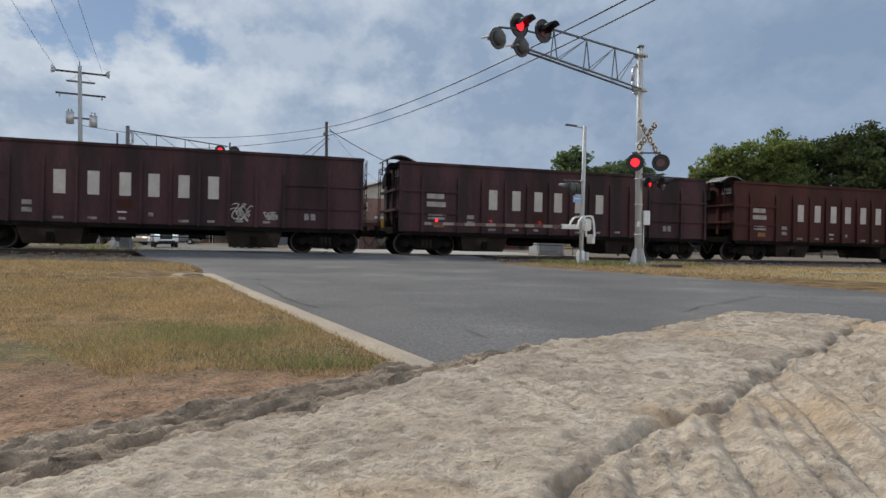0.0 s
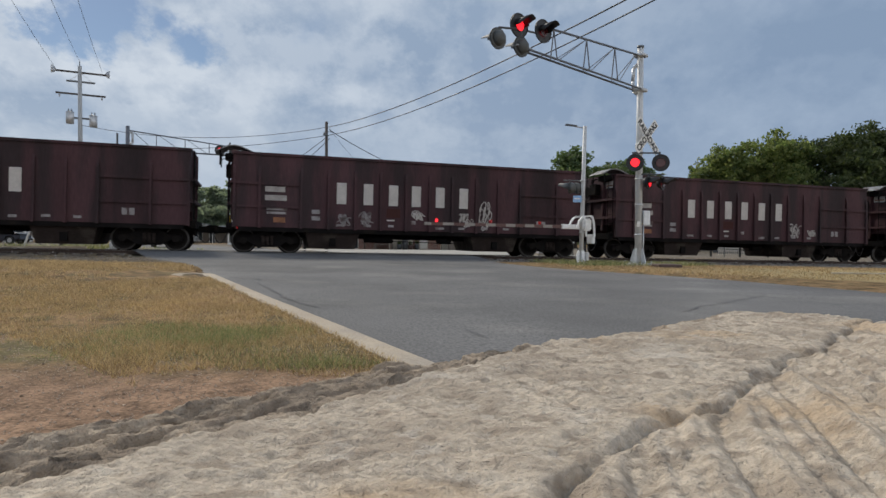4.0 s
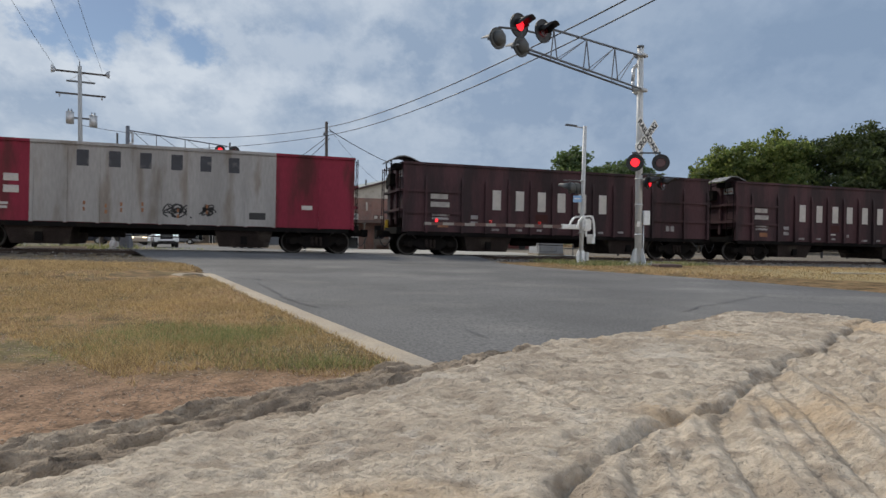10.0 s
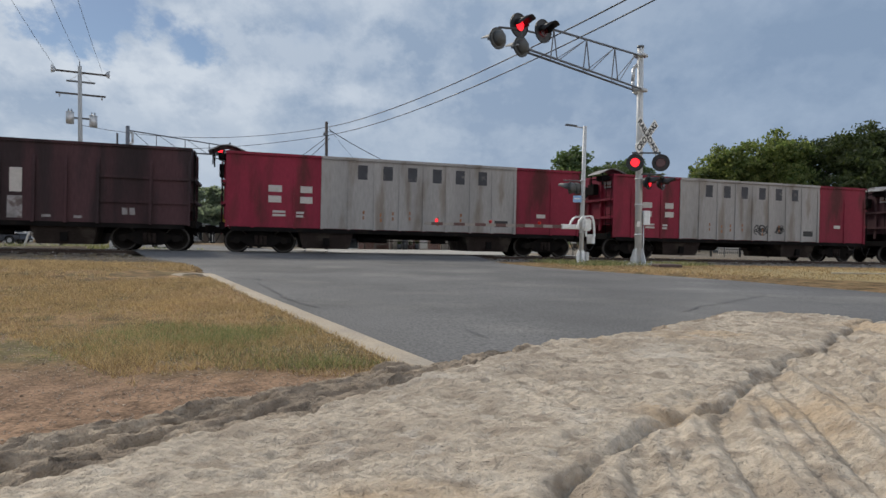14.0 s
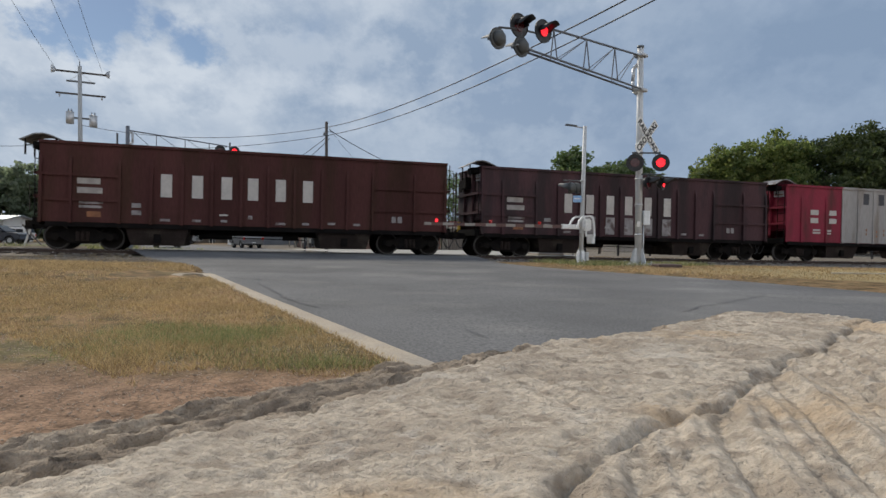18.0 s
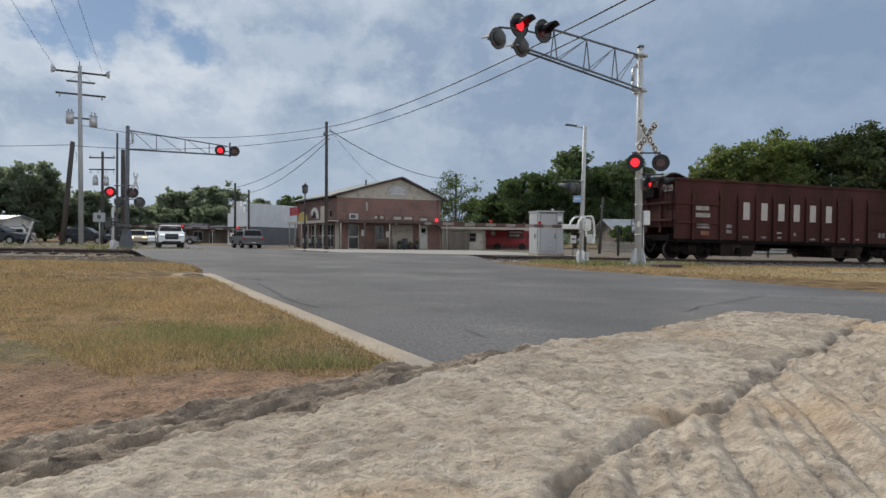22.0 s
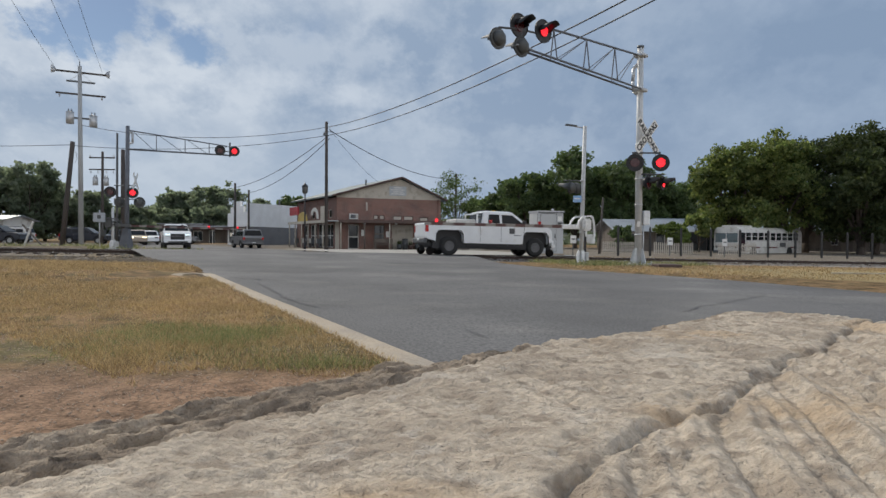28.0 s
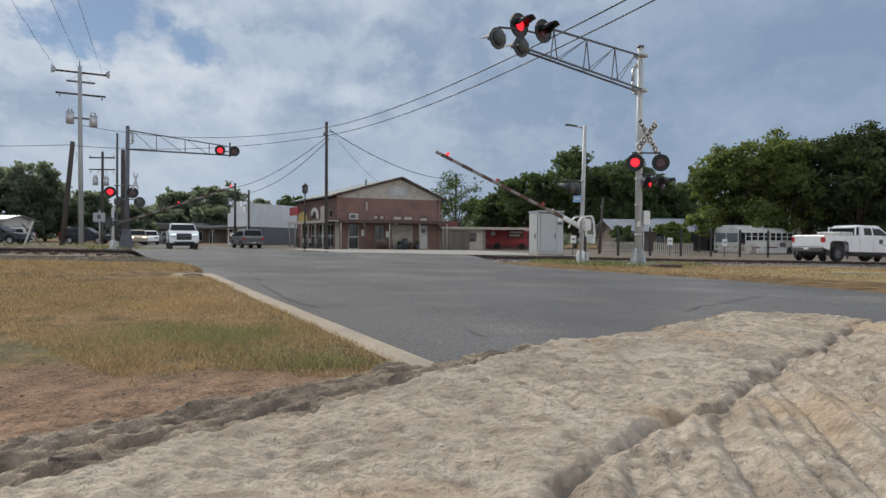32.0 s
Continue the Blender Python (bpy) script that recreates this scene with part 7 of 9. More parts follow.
house(16.6, 60.5, 4, 7.0, 6, 2.2, 1.1, M["timber"], M["metal_roof"], "low grey timber house with a pale metal roof")
house(24.0, 68, 2, 8.0, 6, 2.5, 1.2, M["steel_dark"], M["metal_roof"], "grey house with a pale metal roof behind trees")
house(41.0, 71, 8, 14.0, 8, 2.6, 0.8, M["timber"], M["metal_roof"], "long low dark building under the trees")
house(-59.5, 72, 4, 9.0, 6, 2.9, 0.5, M["dullwhite"], M["metal_roof"], "low white building beside the parking lot")
# ---- vehicles ----


def arch(cx, r, zc, z0):
    """Points of a wheel arch from rear to front."""
    a0 = math.asin(max(-1, min(1, (z0 - zc) / r)))
    return [(cx - r * math.cos(a0 + (math.pi - 2 * a0) * k / 8), zc + r * math.sin(a0 + (math.pi - 2 * a0) * k / 8)) for k in range(9)]


def tyre_mesh(r, w, rim_r):
    bm = bmesh.new()
    n = 24
    prof = [(rim_r, -w * 0.42), (r * 0.93, -w * 0.5), (r, -w * 0.36), (r, w * 0.36), (r * 0.93, w * 0.5), (rim_r, w * 0.42)]
    rings = [[bm.verts.new((q * math.cos(i * math.tau / n), y, q * math.sin(i * math.tau / n))) for q, y in prof] for i in range(n)]
    for i in range(n):
        a, b = rings[i], rings[(i + 1) % n]
        for j in range(len(prof) - 1):
            bm.faces.new((a[j], b[j], b[j + 1], a[j + 1])).smooth = True
    return bm


def road_wheel(car, x, y, r, w=0.26, rim=0.60, metal="alloy"):
    side = -1 if y < 0 else 1
    hub = new("wheel")
    hub.parent, hub.matrix_basis = car, pose(x, y, r)
    rr = r * rim
    part("tyre", tyre_mesh(r, w, rr), M["rubber"], hub)
    bm = bmesh.new()
    cyl(bm, (0, -w * 0.3, 0), (0, w * 0.3, 0), rr + 0.004, n=20)
    bmesh.ops.translate(bm, verts=bm.verts, vec=(0, 0, 0))
    disc(bm, 0.0, rr * 0.34, side * w * 0.30, side * w * 0.42, 14)
    for k in range(6):
        a = k * math.tau / 6
        cyl(bm, (rr * 0.6 * math.cos(a), side * w * 0.28, rr * 0.6 * math.sin(a)), (rr * 0.6 * math.cos(a), side * w * 0.36, rr * 0.6 * math.sin(a)), rr * 0.13, n=8)
    part("rim", bm, M[metal], hub)
    return hub


def panel_on_side(car, name, pts, yfun, material, t=0.012, label=""):
    """A thin pane or panel on both flanks; pts in x, z."""
    made = None
    for s in (-1, 1):
        bm = bmesh.new()
        a = [bm.verts.new((x, s * (yfun(z) + 0.004), z)) for x, z in pts]
        b = [bm.verts.new((x, s * (yfun(z) + 0.004 + t), z)) for x, z in pts]
        n = len(pts)
        for i in range(n):
            bm.faces.new((a[i], a[(i + 1) % n], b[(i + 1) % n], b[i]))
        bm.faces.new(a[::-1]), bm.faces.new(b)
        made = part(name, bm, material, car, label)
    return made


def vehicle(name, m, paint, outline, cab, half, wheels, r, label, category, front_x, rear_x, lamp_mat=None, grille=True, windows=(), group="", rim=0.60, metal="alloy"):
    """outline: flank in x, z. cab: (x0, x1, x2, x3, z0, z1, inset) as rear foot, rear top, front top, front foot."""
    car = thing(name, m, label, category, group)
    bm = bmesh.new()
    prism(bm, outline, -half, half)
    bevelled(bm, 0.035, 2)
    part("body", bm, paint, car)
    x0, x1, x2, x3, z0, z1, inset = cab
    hb = half - 0.03
    ht = half - inset
    bm = bmesh.new()
    zm = z0 + (z1 - z0) * 0.93
    loft(bm, [[(x0, -hb, z0 - 0.05), (x3, -hb, z0 - 0.05), (x3, hb, z0 - 0.05), (x0, hb, z0 - 0.05)],
              [(x0 + (x1 - x0) * 0.93, -ht - 0.02, zm), (x3 + (x2 - x3) * 0.93, -ht - 0.02, zm), (x3 + (x2 - x3) * 0.93, ht + 0.02, zm), (x0 + (x1 - x0) * 0.93, ht + 0.02, zm)],
              [(x1 + 0.08, -ht + 0.08, z1), (x2 - 0.10, -ht + 0.08, z1), (x2 - 0.10, ht - 0.08, z1), (x1 + 0.08, ht - 0.08, z1)]], smooth=False)
    bevelled(bm, 0.03, 2)
    part("cab", bm, paint, car)

    def yat(z):
        return hb + (ht + 0.02 - hb) * (z - z0 + 0.05) / (zm - z0 + 0.05)
    for pts in windows:
        panel_on_side(car, "side_window", pts, yat, M["car_glass"])
    # windscreen and rear window
    for xa, xb, sgn in ((x3, x2, 1), (x0, x1, -1)):
        bm = bmesh.new()
        lo, hi = 0.12, 0.84
        fa, fb = xa + (xb - xa) * lo, xa + (xb - xa) * hi
        za, zb_ = z0 + (z1 - z0) * lo, z0 + (z1 - z0) * hi
        wa, wb = hb - 0.10, ht - 0.04
        q = [(fa + sgn * 0.03, -wa, za), (fa + sgn * 0.03, wa, za), (fb + sgn * 0.03, wb, zb_), (fb + sgn * 0.03, -wb, zb_)]
        q2 = [(x - sgn * 0.03, y, z - 0.01) for x, y, z in q]
        loft(bm, [q2, q], smooth=False)
        part("windscreen" if sgn > 0 else "rear_window", bm, M["car_glass"], car)
    hubs = []
    for wx in wheels:
        for sy in (-1, 1):
            hubs.append((wx, sy * (half - 0.14), road_wheel(car, wx, sy * (half - 0.14), r, 0.26, rim, metal)))
        quick("axle", (wx - 0.06, -half + 0.25, r - 0.06), (wx + 0.06, half - 0.25, r + 0.06), M["plastic"], car)
    # lamps, grille, bumpers
    zf = outline[0][1]
    for sy in (-1, 1):
        y0, y1 = sorted((sy * (half - 0.10), sy * (half - 0.48)))
        quick("headlamp", (front_x - 0.06, y0, 0.86 * z0 - 0.11), (front_x + 0.012, y1, 0.86 * z0), lamp_mat or M["window"], car, "headlamp" + (", lit" if lamp_mat else ""))
        y0, y1 = sorted((sy * (half + 0.006), sy * (half - 0.18)))
        quick("tail_lamp", (rear_x - 0.012, y0, 0.72 * z0), (rear_x + 0.10, y1, 0.92 * z0), M["tail"], car)
        y0, y1 = sorted((sy * (half + 0.02), sy * (half + 0.20)))
        quick("mirror", (x3 - 0.42, y0, z0 + 0.0), (x3 - 0.28, y1, z0 + 0.2), M["plastic"], car, bev=0.03)
    if grille:
        g = quick("grille", (front_x - 0.05, -half + 0.50, 0.48 * z0), (front_x + 0.02, half - 0.50, 0.86 * z0), M["plastic"], car)
        quick("grille_bar", (front_x + 0.02, -half + 0.14, 0.715 * z0), (front_x + 0.04, half - 0.14, 0.745 * z0), M["paint_silver"], g)
        quick("air_intake", (front_x + 0.05, -half + 0.30, 0.37 * z0), (front_x + 0.10, half - 0.30, 0.44 * z0), M["plastic"], g)
    for x, sgn in ((front_x, 1), (rear_x, -1)):
        bm = bmesh.new()
        box(bm, (min(x - sgn * 0.05, x + sgn * 0.09), -half + 0.03, 0.36 * z0), (max(x - sgn * 0.05, x + sgn * 0.09), half - 0.03, 0.53 * z0))
        bevelled(bm, 0.03, 1)
        part("bumper", bm, M["darkgrey"] if sgn < 0 and "pickup" in name else paint, car)
    quick("licence_plate", (rear_x - 0.105, -0.16, 0.44 * z0), (rear_x - 0.092, 0.16, 0.52 * z0), M["sign_white"], car)
    quick("underbody", (rear_x + 0.3, -half + 0.12, 0.30), (front_x - 0.35, half - 0.12, 0.56), M["plastic"], car)
    return car, hubs


def square_arch(cx, top, w, z0):
    """A squared wheel opening with rounded shoulders, from rear to front."""
    return [(cx - w, z0), (cx - w + 0.02, top - 0.16), (cx - w + 0.13, top - 0.02), (cx - w + 0.22, top), (cx + w - 0.22, top), (cx + w - 0.13, top - 0.02), (cx + w - 0.02, top - 0.16), (cx + w, z0)]


TRUCK_R = 0.405


def pickup(name, m, label, lamp_mat=None, category="pickup truck"):
    r = TRUCK_R
    low = 0.56
    outline = ([(-1.00, 0.70), (-1.04, 0.80), (-1.05, 1.32), (-1.01, 1.37), (1.36, 1.37), (3.35, 1.37), (3.75, 1.385), (4.30, 1.36), (4.62, 1.29), (4.76, 1.18), (4.80, 0.94), (4.80, 0.70), (4.63, low)]
               + square_arch(4.0, 1.06, 0.60, low)[::-1] + [(3.3, low - 0.03), (0.7, low - 0.03)] + square_arch(0.0, 1.06, 0.60, low)[::-1] + [(-0.70, 0.62)])
    cab = (1.42, 1.58, 2.86, 3.72, 1.37, 1.96, 0.20)
    wins = ([(1.74, 1.43), (2.28, 1.43), (2.28, 1.81), (1.80, 1.81)], [(2.40, 1.43), (3.38, 1.43), (3.30, 1.50), (2.90, 1.79), (2.40, 1.81)])
    car, hubs = vehicle(name, m, M["paint_white"], outline, cab, 1.01, (0.0, 4.0), r, label, category, 4.80, -1.04, lamp_mat, True, wins, rim=0.54, metal="alloy_dull")
    flank = lambda z: 1.01
    for x in (1.38, 2.34, 3.42):
        panel_on_side(car, "door_seam", [(x - 0.007, 0.62), (x + 0.007, 0.62), (x + 0.007, 1.36), (x - 0.007, 1.36)], flank, M["darkgrey"], 0.002)
    for x in (1.55, 2.5):
        panel_on_side(car, "door_handle", [(x, 1.16), (x + 0.2, 1.16), (x + 0.2, 1.20), (x, 1.20)], flank, M["paint_white"], 0.03)
    panel_on_side(car, "side_moulding", [(0.75, 0.80), (3.35, 0.80), (3.35, 0.86), (0.75, 0.86)], flank, M["paint_white"], 0.02)
    panel_on_side(car, "running_board", [(0.75, 0.42), (3.3, 0.42), (3.3, 0.50), (0.75, 0.50)], flank, M["plastic"], 0.06)
    # open bed: dark liner between the bed walls
    quick("bed_liner", (-0.94, -0.88, 1.372), (1.34, 0.88, 1.378), M["plastic"], car)
    for wx in (0.0, 4.0):
        for sy in (-1, 1):
            bm = bmesh.new()
            o = square_arch(wx, 1.085, 0.63, low)
            i_ = square_arch(wx, 1.05, 0.595, low)
            y0, y1 = sorted((sy * 1.0, sy * 1.03))
            prism(bm, o + i_[::-1], y0, y1)
            part("arch_trim", bm, M["plastic"], car)
            bm = bmesh.new()
            y0, y1 = sorted((sy * 0.6, sy * 0.80))
            prism(bm, square_arch(wx, 1.055, 0.598, low), y0, y1)
            part("wheel_well", bm, M["plastic"], car)
    return car, hubs


def hi_rail():
    car, hubs = pickup("hi_rail_pickup", pose(0, 0, 0), "white crew-cab pickup running on rail wheels along the track", M["cool_lamp"])
    panel_on_side(car, "door_emblem", [(2.72, 0.98), (2.98, 0.98), (2.98, 1.22), (2.72, 1.22)], lambda z: 1.01, M["darkgrey"], 0.003)
    panel_on_side(car, "badge", [(2.95, 0.90), (3.28, 0.90), (3.28, 0.93), (2.95, 0.93)], lambda z: 1.01, M["darkgrey"], 0.003)
    bm = bmesh.new()
    box(bm, (0.35, -0.75, 1.30), (1.25, 0.75, 1.58))
    bevelled(bm, 0.04, 1)
    part("tool_box", bm, M["dullwhite"], car, "white tool box in the truck bed")
    bm = bmesh.new()
    for y in (-0.84, 0.78):
        box(bm, (1.26, y, 1.36), (1.32, y + 0.06, 1.86))
    box(bm, (1.26, -0.84, 1.80), (1.32, 0.84, 1.86))
    part("headache_rack", bm, M["paint_white"], car, "white rack behind the cab")
    quick("light_bar", (1.75, -0.55, 1.97), (1.95, 0.55, 2.02), M["plastic"], car)
    quick("beacon", (2.30, -0.06, 1.965), (2.42, 0.06, 2.03), M["yellow"], car)
    for x, lab in ((-0.80, "rear"), (4.80, "front")):
        g = quick("rail_gear", (x - 0.12, -0.78, 0.40), (x + 0.12, 0.78, 0.56), M["plastic"], car, "black rail-wheel gear")
        for sy in (-1, 1):
            quick("gear_arm", (x - 0.10, sy * 0.60 - 0.07, 0.16), (x + 0.10, sy * 0.60 + 0.07, 0.78), M["plastic"], g, bev=0.02)
            rod("gear_ram", (x + 0.05, sy * 0.45, 0.30), (x + 0.12, sy * 0.45, 0.80), 0.04, M["darkgrey"], g, n=8)
            rod("rail_wheel", (x, sy * 0.69, 0.17), (x, sy * 0.82, 0.17), 0.17, M["wheel"], g, n=18)
    quick("gear_mount", (-1.1, -0.5, 0.52), (-0.8, 0.5, 0.66), M["plastic"], car)
    quick("gear_mount", (4.6, -0.5, 0.45), (5.0, 0.5, 0.58), M["plastic"], car)
    bars("gear_tag", 4.86, 0.42, 0.2, 0.14, 1, M["sign_white"], car, -0.79)
    return car, hubs


HI_RAIL, HI_HUBS = hi_rail()
# front axle along the track; the body's origin is its rear axle
HI_ROWS = ((0.0, -171.5), (20.0, -34.0), (24.5, -2.05), (24.9, 0.56), (25.2, 2.66), (25.5, 4.86), (26.5, 11.45), (27.5, 17.48), (28.0, 20.31), (28.5, 23.08), (29.0, 25.82), (30.0, 31.25), (31.0, 36.45), (32.0, 41.6))


def hi_rail_moves():
    walk(HI_RAIL, [(t, on_track(s - 4.0) @ pose(0, 0, 0.01)) for t, s in HI_ROWS])
    ts = [k / 10 for k in range(321)]
    ang = [math.degrees(float(np.interp(t, [a for a, b in HI_ROWS], [b for a, b in HI_ROWS])) / TRUCK_R) for t in ts]
    for x, y, hub in HI_HUBS:
        walk(hub, [(t, pose(x, y, TRUCK_R, 0, a, 0)) for t, a in zip(ts, ang)])


LATER.append(hi_rail_moves)

# pickup waiting at the far gate, creeping forward
WAIT, WAIT_HUBS = pickup("waiting_pickup", pose(0, 0, 0), "white pickup with lit headlamps waiting at the far gate", M["cool_lamp"])
WAIT_ROWS = ((0.0, 0.0), (19.0, 2.3), (22.0, 4.0), (25.4, 5.9), (27.5, 7.3), (29.0, 8.9), (32.0, 11.4))


def wait_pose(d):
    k = d / 11.4
    x, y = -24.50 + 5.68 * k, 56.0 - 10.0 * k
    h = Vector((0.46 - 0.03 * k, -0.888)).normalized()
    x, y = x - h.x * 4.9, y - h.y * 4.9
    return pose(x, y, float(road_top(x, y)), 0, 0, math.degrees(math.atan2(h.y, h.x)))


def wait_moves():
    walk(WAIT, [(t, wait_pose(d)) for t, d in WAIT_ROWS])
    ts = [k * 0.8 for k in range(41)]
    ds = [float(np.interp(t, [a for a, b in WAIT_ROWS], [b for a, b in WAIT_ROWS])) for t in ts]
    for x, y, hub in WAIT_HUBS:
        walk(hub, [(t, pose(x, y, TRUCK_R, 0, math.degrees(d / TRUCK_R), 0)) for t, d in zip(ts, ds)])


LATER.append(wait_moves)


def suv(name, m, paint, label, lamp_mat=None, group=""):
    low = 0.42
    outline = ([(-0.95, 0.50), (-1.0, 0.95), (-0.96, 1.06), (2.4, 1.06), (3.35, 1.00), (3.62, 0.86), (3.66, 0.52), (3.4, low)]
               + arch(2.75, 0.42, 0.36, low)[::-1] + [(2.2, low - 0.05), (0.55, low - 0.05)] + arch(0.0, 0.42, 0.36, low)[::-1] + [(-0.55, low)])
    cab = (-0.92, -0.70, 1.55, 2.45, 1.06, 1.70, 0.20)
    wins = ([(-0.66, 1.12), (0.15, 1.12), (0.15, 1.50), (-0.50, 1.50)], [(0.25, 1.12), (1.0, 1.12), (1.0, 1.52), (0.25, 1.52)], [(1.10, 1.12), (2.05, 1.12), (1.6, 1.48), (1.10, 1.52)])
    car, hubs = vehicle(name, m, paint, outline, cab, 0.92, (0.0, 2.75), 0.35, label, "car", 3.66, -1.0, lamp_mat, False, wins, group)
    for x in (0.2, 1.06, 2.12):
        panel_on_side(car, "door_seam", [(x - 0.007, 0.45), (x + 0.007, 0.45), (x + 0.007, 1.04), (x - 0.007, 1.04)], lambda z: 0.92, M["plastic"], 0.002)
    for x in (0.3, 1.15):
        panel_on_side(car, "door_handle", [(x, 0.92), (x + 0.18, 0.92), (x + 0.18, 0.95), (x, 0.95)], lambda z: 0.92, M["chrome"], 0.02)
    for sy in (-1, 1):
        rod("roof_rail", (-0.5, sy * 0.62, 1.74), (1.3, sy * 0.62, 1.74), 0.02, M["plastic"], car, n=6)
    return car, hubs


def parked(x, y, turn, paint, label, lamp=None, group=""):
    suv("car", pose(x, y, float(road_top(x, y)) if edge_left(y) < x < float(edge_right(y)) else float(land(x, y)) + 0.01, 0, 0, turn), paint, label, lamp, group)


parked(-17.5, 57.5, 122, M["paint_silver"], "silver-grey minivan stopped on the far road, seen from behind")
parked(-34.6, 71.5, -62, M["paint_tan"], "tan car with warm lit headlamps queueing on the far road", M["headlamp"])
parked(-36.6, 79.0, -64, M["paint_white"], "white car queueing on the far road")
parked(-41.4, 57.0, 4, M["paint_black"], "dark car parked on the lot beyond the track", None, "cars on the parking lot")
parked(-45.6, 68.5, 185, M["dullwhite"], "white car parked behind the leaning boards", None, "cars on the parking lot")
parked(-38.6, 66.0, 8, M["paint_black"], "dark car parked in the shade behind the poles", None, "cars on the parking lot")
parked(-39.5, 77.0, 10, M["paint_black"], "dark car parked behind the leaning pole", None, "cars on the parking lot")
parked(-36.0, 83.0, 12, M["paint_silver"], "grey car parked in the shade of trees", None, "cars on the parking lot")
parked(-40.8, 86.0, 8, M["paint_white"], "white car parked in the shade of trees", None, "cars on the parking lot")


def bus():
    t = thing("bus", pose(25.3, 54.0, -0.58, 0, 0, 34.5), "white retired bus with a dark window row beside the fence", "bus")
    L = 10.6
    bm = bmesh.new()
    sec = [(0.0, 0.35), (0.0, 2.2), (0.08, 2.5), (0.35, 2.68), (2.05, 2.68), (2.32, 2.5), (2.4, 2.2), (2.4, 0.35)]
    prism(bm, sec, 0.0, L, "x")
    bevelled(bm, 0.06, 2)
    part("body", bm, M["dullwhite"], t)
    bm = bmesh.new()
    box(bm, (0.2, 0.5, 2.66), (3.0, 1.9, 2.84))
    bevelled(bm, 0.08, 2)
    part("roof_pod", bm, M["dullwhite"], t)
    for k in range(9):
        w = quick("side_window", (1.0 + k * 1.0, -0.015, 1.55), (1.0 + k * 1.0 + 0.78, 0.02, 2.2), M["window"], t)
        quick("window_bar", (1.0 + k * 1.0 - 0.03, -0.022, 1.86), (1.0 + k * 1.0 + 0.81, -0.005, 1.90), M["dullwhite"], w)
    quick("windscreen", (-0.02, 0.18, 1.35), (0.02, 2.22, 2.15), M["pale_glass"], t, "greenish reflective windscreen")
    quick("screen_bar", (-0.03, 1.17, 1.35), (-0.021, 1.23, 2.15), M["dullwhite"], t)
    quick("door", (0.15, -0.02, 0.5), (0.85, 0.015, 2.2), M["window"], t)
    quick("bumper", (-0.12, 0.0, 0.40), (0.0, 2.4, 0.65), M["darkgrey"], t)
    quick("notice_board", (6.6, -0.02, 0.95), (7.6, 0.0, 1.35), M["darkgrey"], t)
    for x, w in ((2.0, 1.2), (4.6, 1.5), (8.4, 0.9)):
        quick("flank_stripe", (x, -0.016, 0.85), (x + w, 0.0, 0.97), M["brown_red"], t)
    for x in (2.2, 8.3):
        rod("wheel", (x, -0.02, 0.48), (x, 0.3, 0.48), 0.48, M["rubber"], t, n=18)
    for y in (0.3, 2.1):
        rod("headlamp", (-0.05, y, 0.95), (0.0, y, 0.95), 0.12, M["chrome"], t, n=12)


M["pale_glass"] = mat("hazy_glass", (0.16, 0.20, 0.21), 0.12, var=0.15, scale=1, spec=0.7)
bus()
# ---- poles, wires, fences ----


def pole(name, x, y, z0, z1, r0, r1, material, label, lean=(0, 0), category="utility pole"):
    g = float(land(x, y)) if z0 is None else z0
    t = thing(name, pose(x, y, g), label, category)
    rod("shaft", (0, 0, -0.4), (lean[0], lean[1], z1 - g), r0, material, t, r1, 12)
    return t, g


def crossarm(t, z, half, material, insul=(), drop=0.0):
    bm = bmesh.new()
    box(bm, (-half, -0.06, z - 0.06), (half, 0.06, z + 0.06))
    arm = part("crossarm", bm, material, t)
    for x in insul:
        bm = bmesh.new()
        for k in range(3):
            cyl(bm, (x, 0, z + 0.06 + k * 0.07 - drop), (x, 0, z + 0.12 + k * 0.07 - drop), 0.06, 0.035, 8)
        part("insulator", bm, M["galv"], arm)


def transformer(t, x, y, z, h=0.85, r=0.27):
    bm = bmesh.new()
    cyl(bm, (x, y, z), (x, y, z + h), r, r, 14)
    cyl(bm, (x, y, z + h), (x, y, z + h + 0.05), r + 0.02, r * 0.6, 14)
    can = part("transformer", bm, M["galv"], t, "grey transformer can")
    for s in (-0.1, 0.1):
        rod("bushing", (x + s, y, z + h), (x + s, y, z + h + 0.25), 0.04, M["darkgrey"], can, n=8)


# tall pole with floodlights and transformers
t, g = pole("utility_pole", -27.45, 48.0, None, 13.75, 0.19, 0.13, M["pole_grey"], "tall grey utility pole with floodlights and two transformers", (-0.08, 0))
t.matrix_basis = t.matrix_basis @ pose(0, 0, 0, 0, 0, 28)
crossarm(t, 13.25 - g, 1.7, M["pole_wood"])
rod("pole_tip", (-0.08, 0, 13.7 - g), (-0.08, 0, 14.1 - g), 0.03, M["darkgrey"], t, n=6)
crossarm(t, 11.6 - g, 1.65, M["pole_wood"], (-1.4, 1.4), 0.34)
for sx in (-1, 1):
    bm = bmesh.new()
    rings = []
    for rr, d in ((0.06, 0.0), (0.22, 0.12), (0.31, 0.34), (0.32, 0.38)):
        rings.append([(sx * (1.62 + d * 0.8), -d * 0.45 + rr * math.cos(a) * 0.5, 13.3 - g + rr * math.sin(a)) for a in [k * math.tau / 14 for k in range(14)]])
    loft(bm, rings)
    part("floodlight", bm, M["galv"], t, "grey bell-shaped floodlight")
transformer(t, -0.72, -0.1, 9.35 - g)
transformer(t, 0.82, -0.1, 9.2 - g)
quick("transformer_arm", (-0.7, -0.06, 9.75 - g), (0.8, 0.06, 9.87 - g), M["darkgrey"], t)
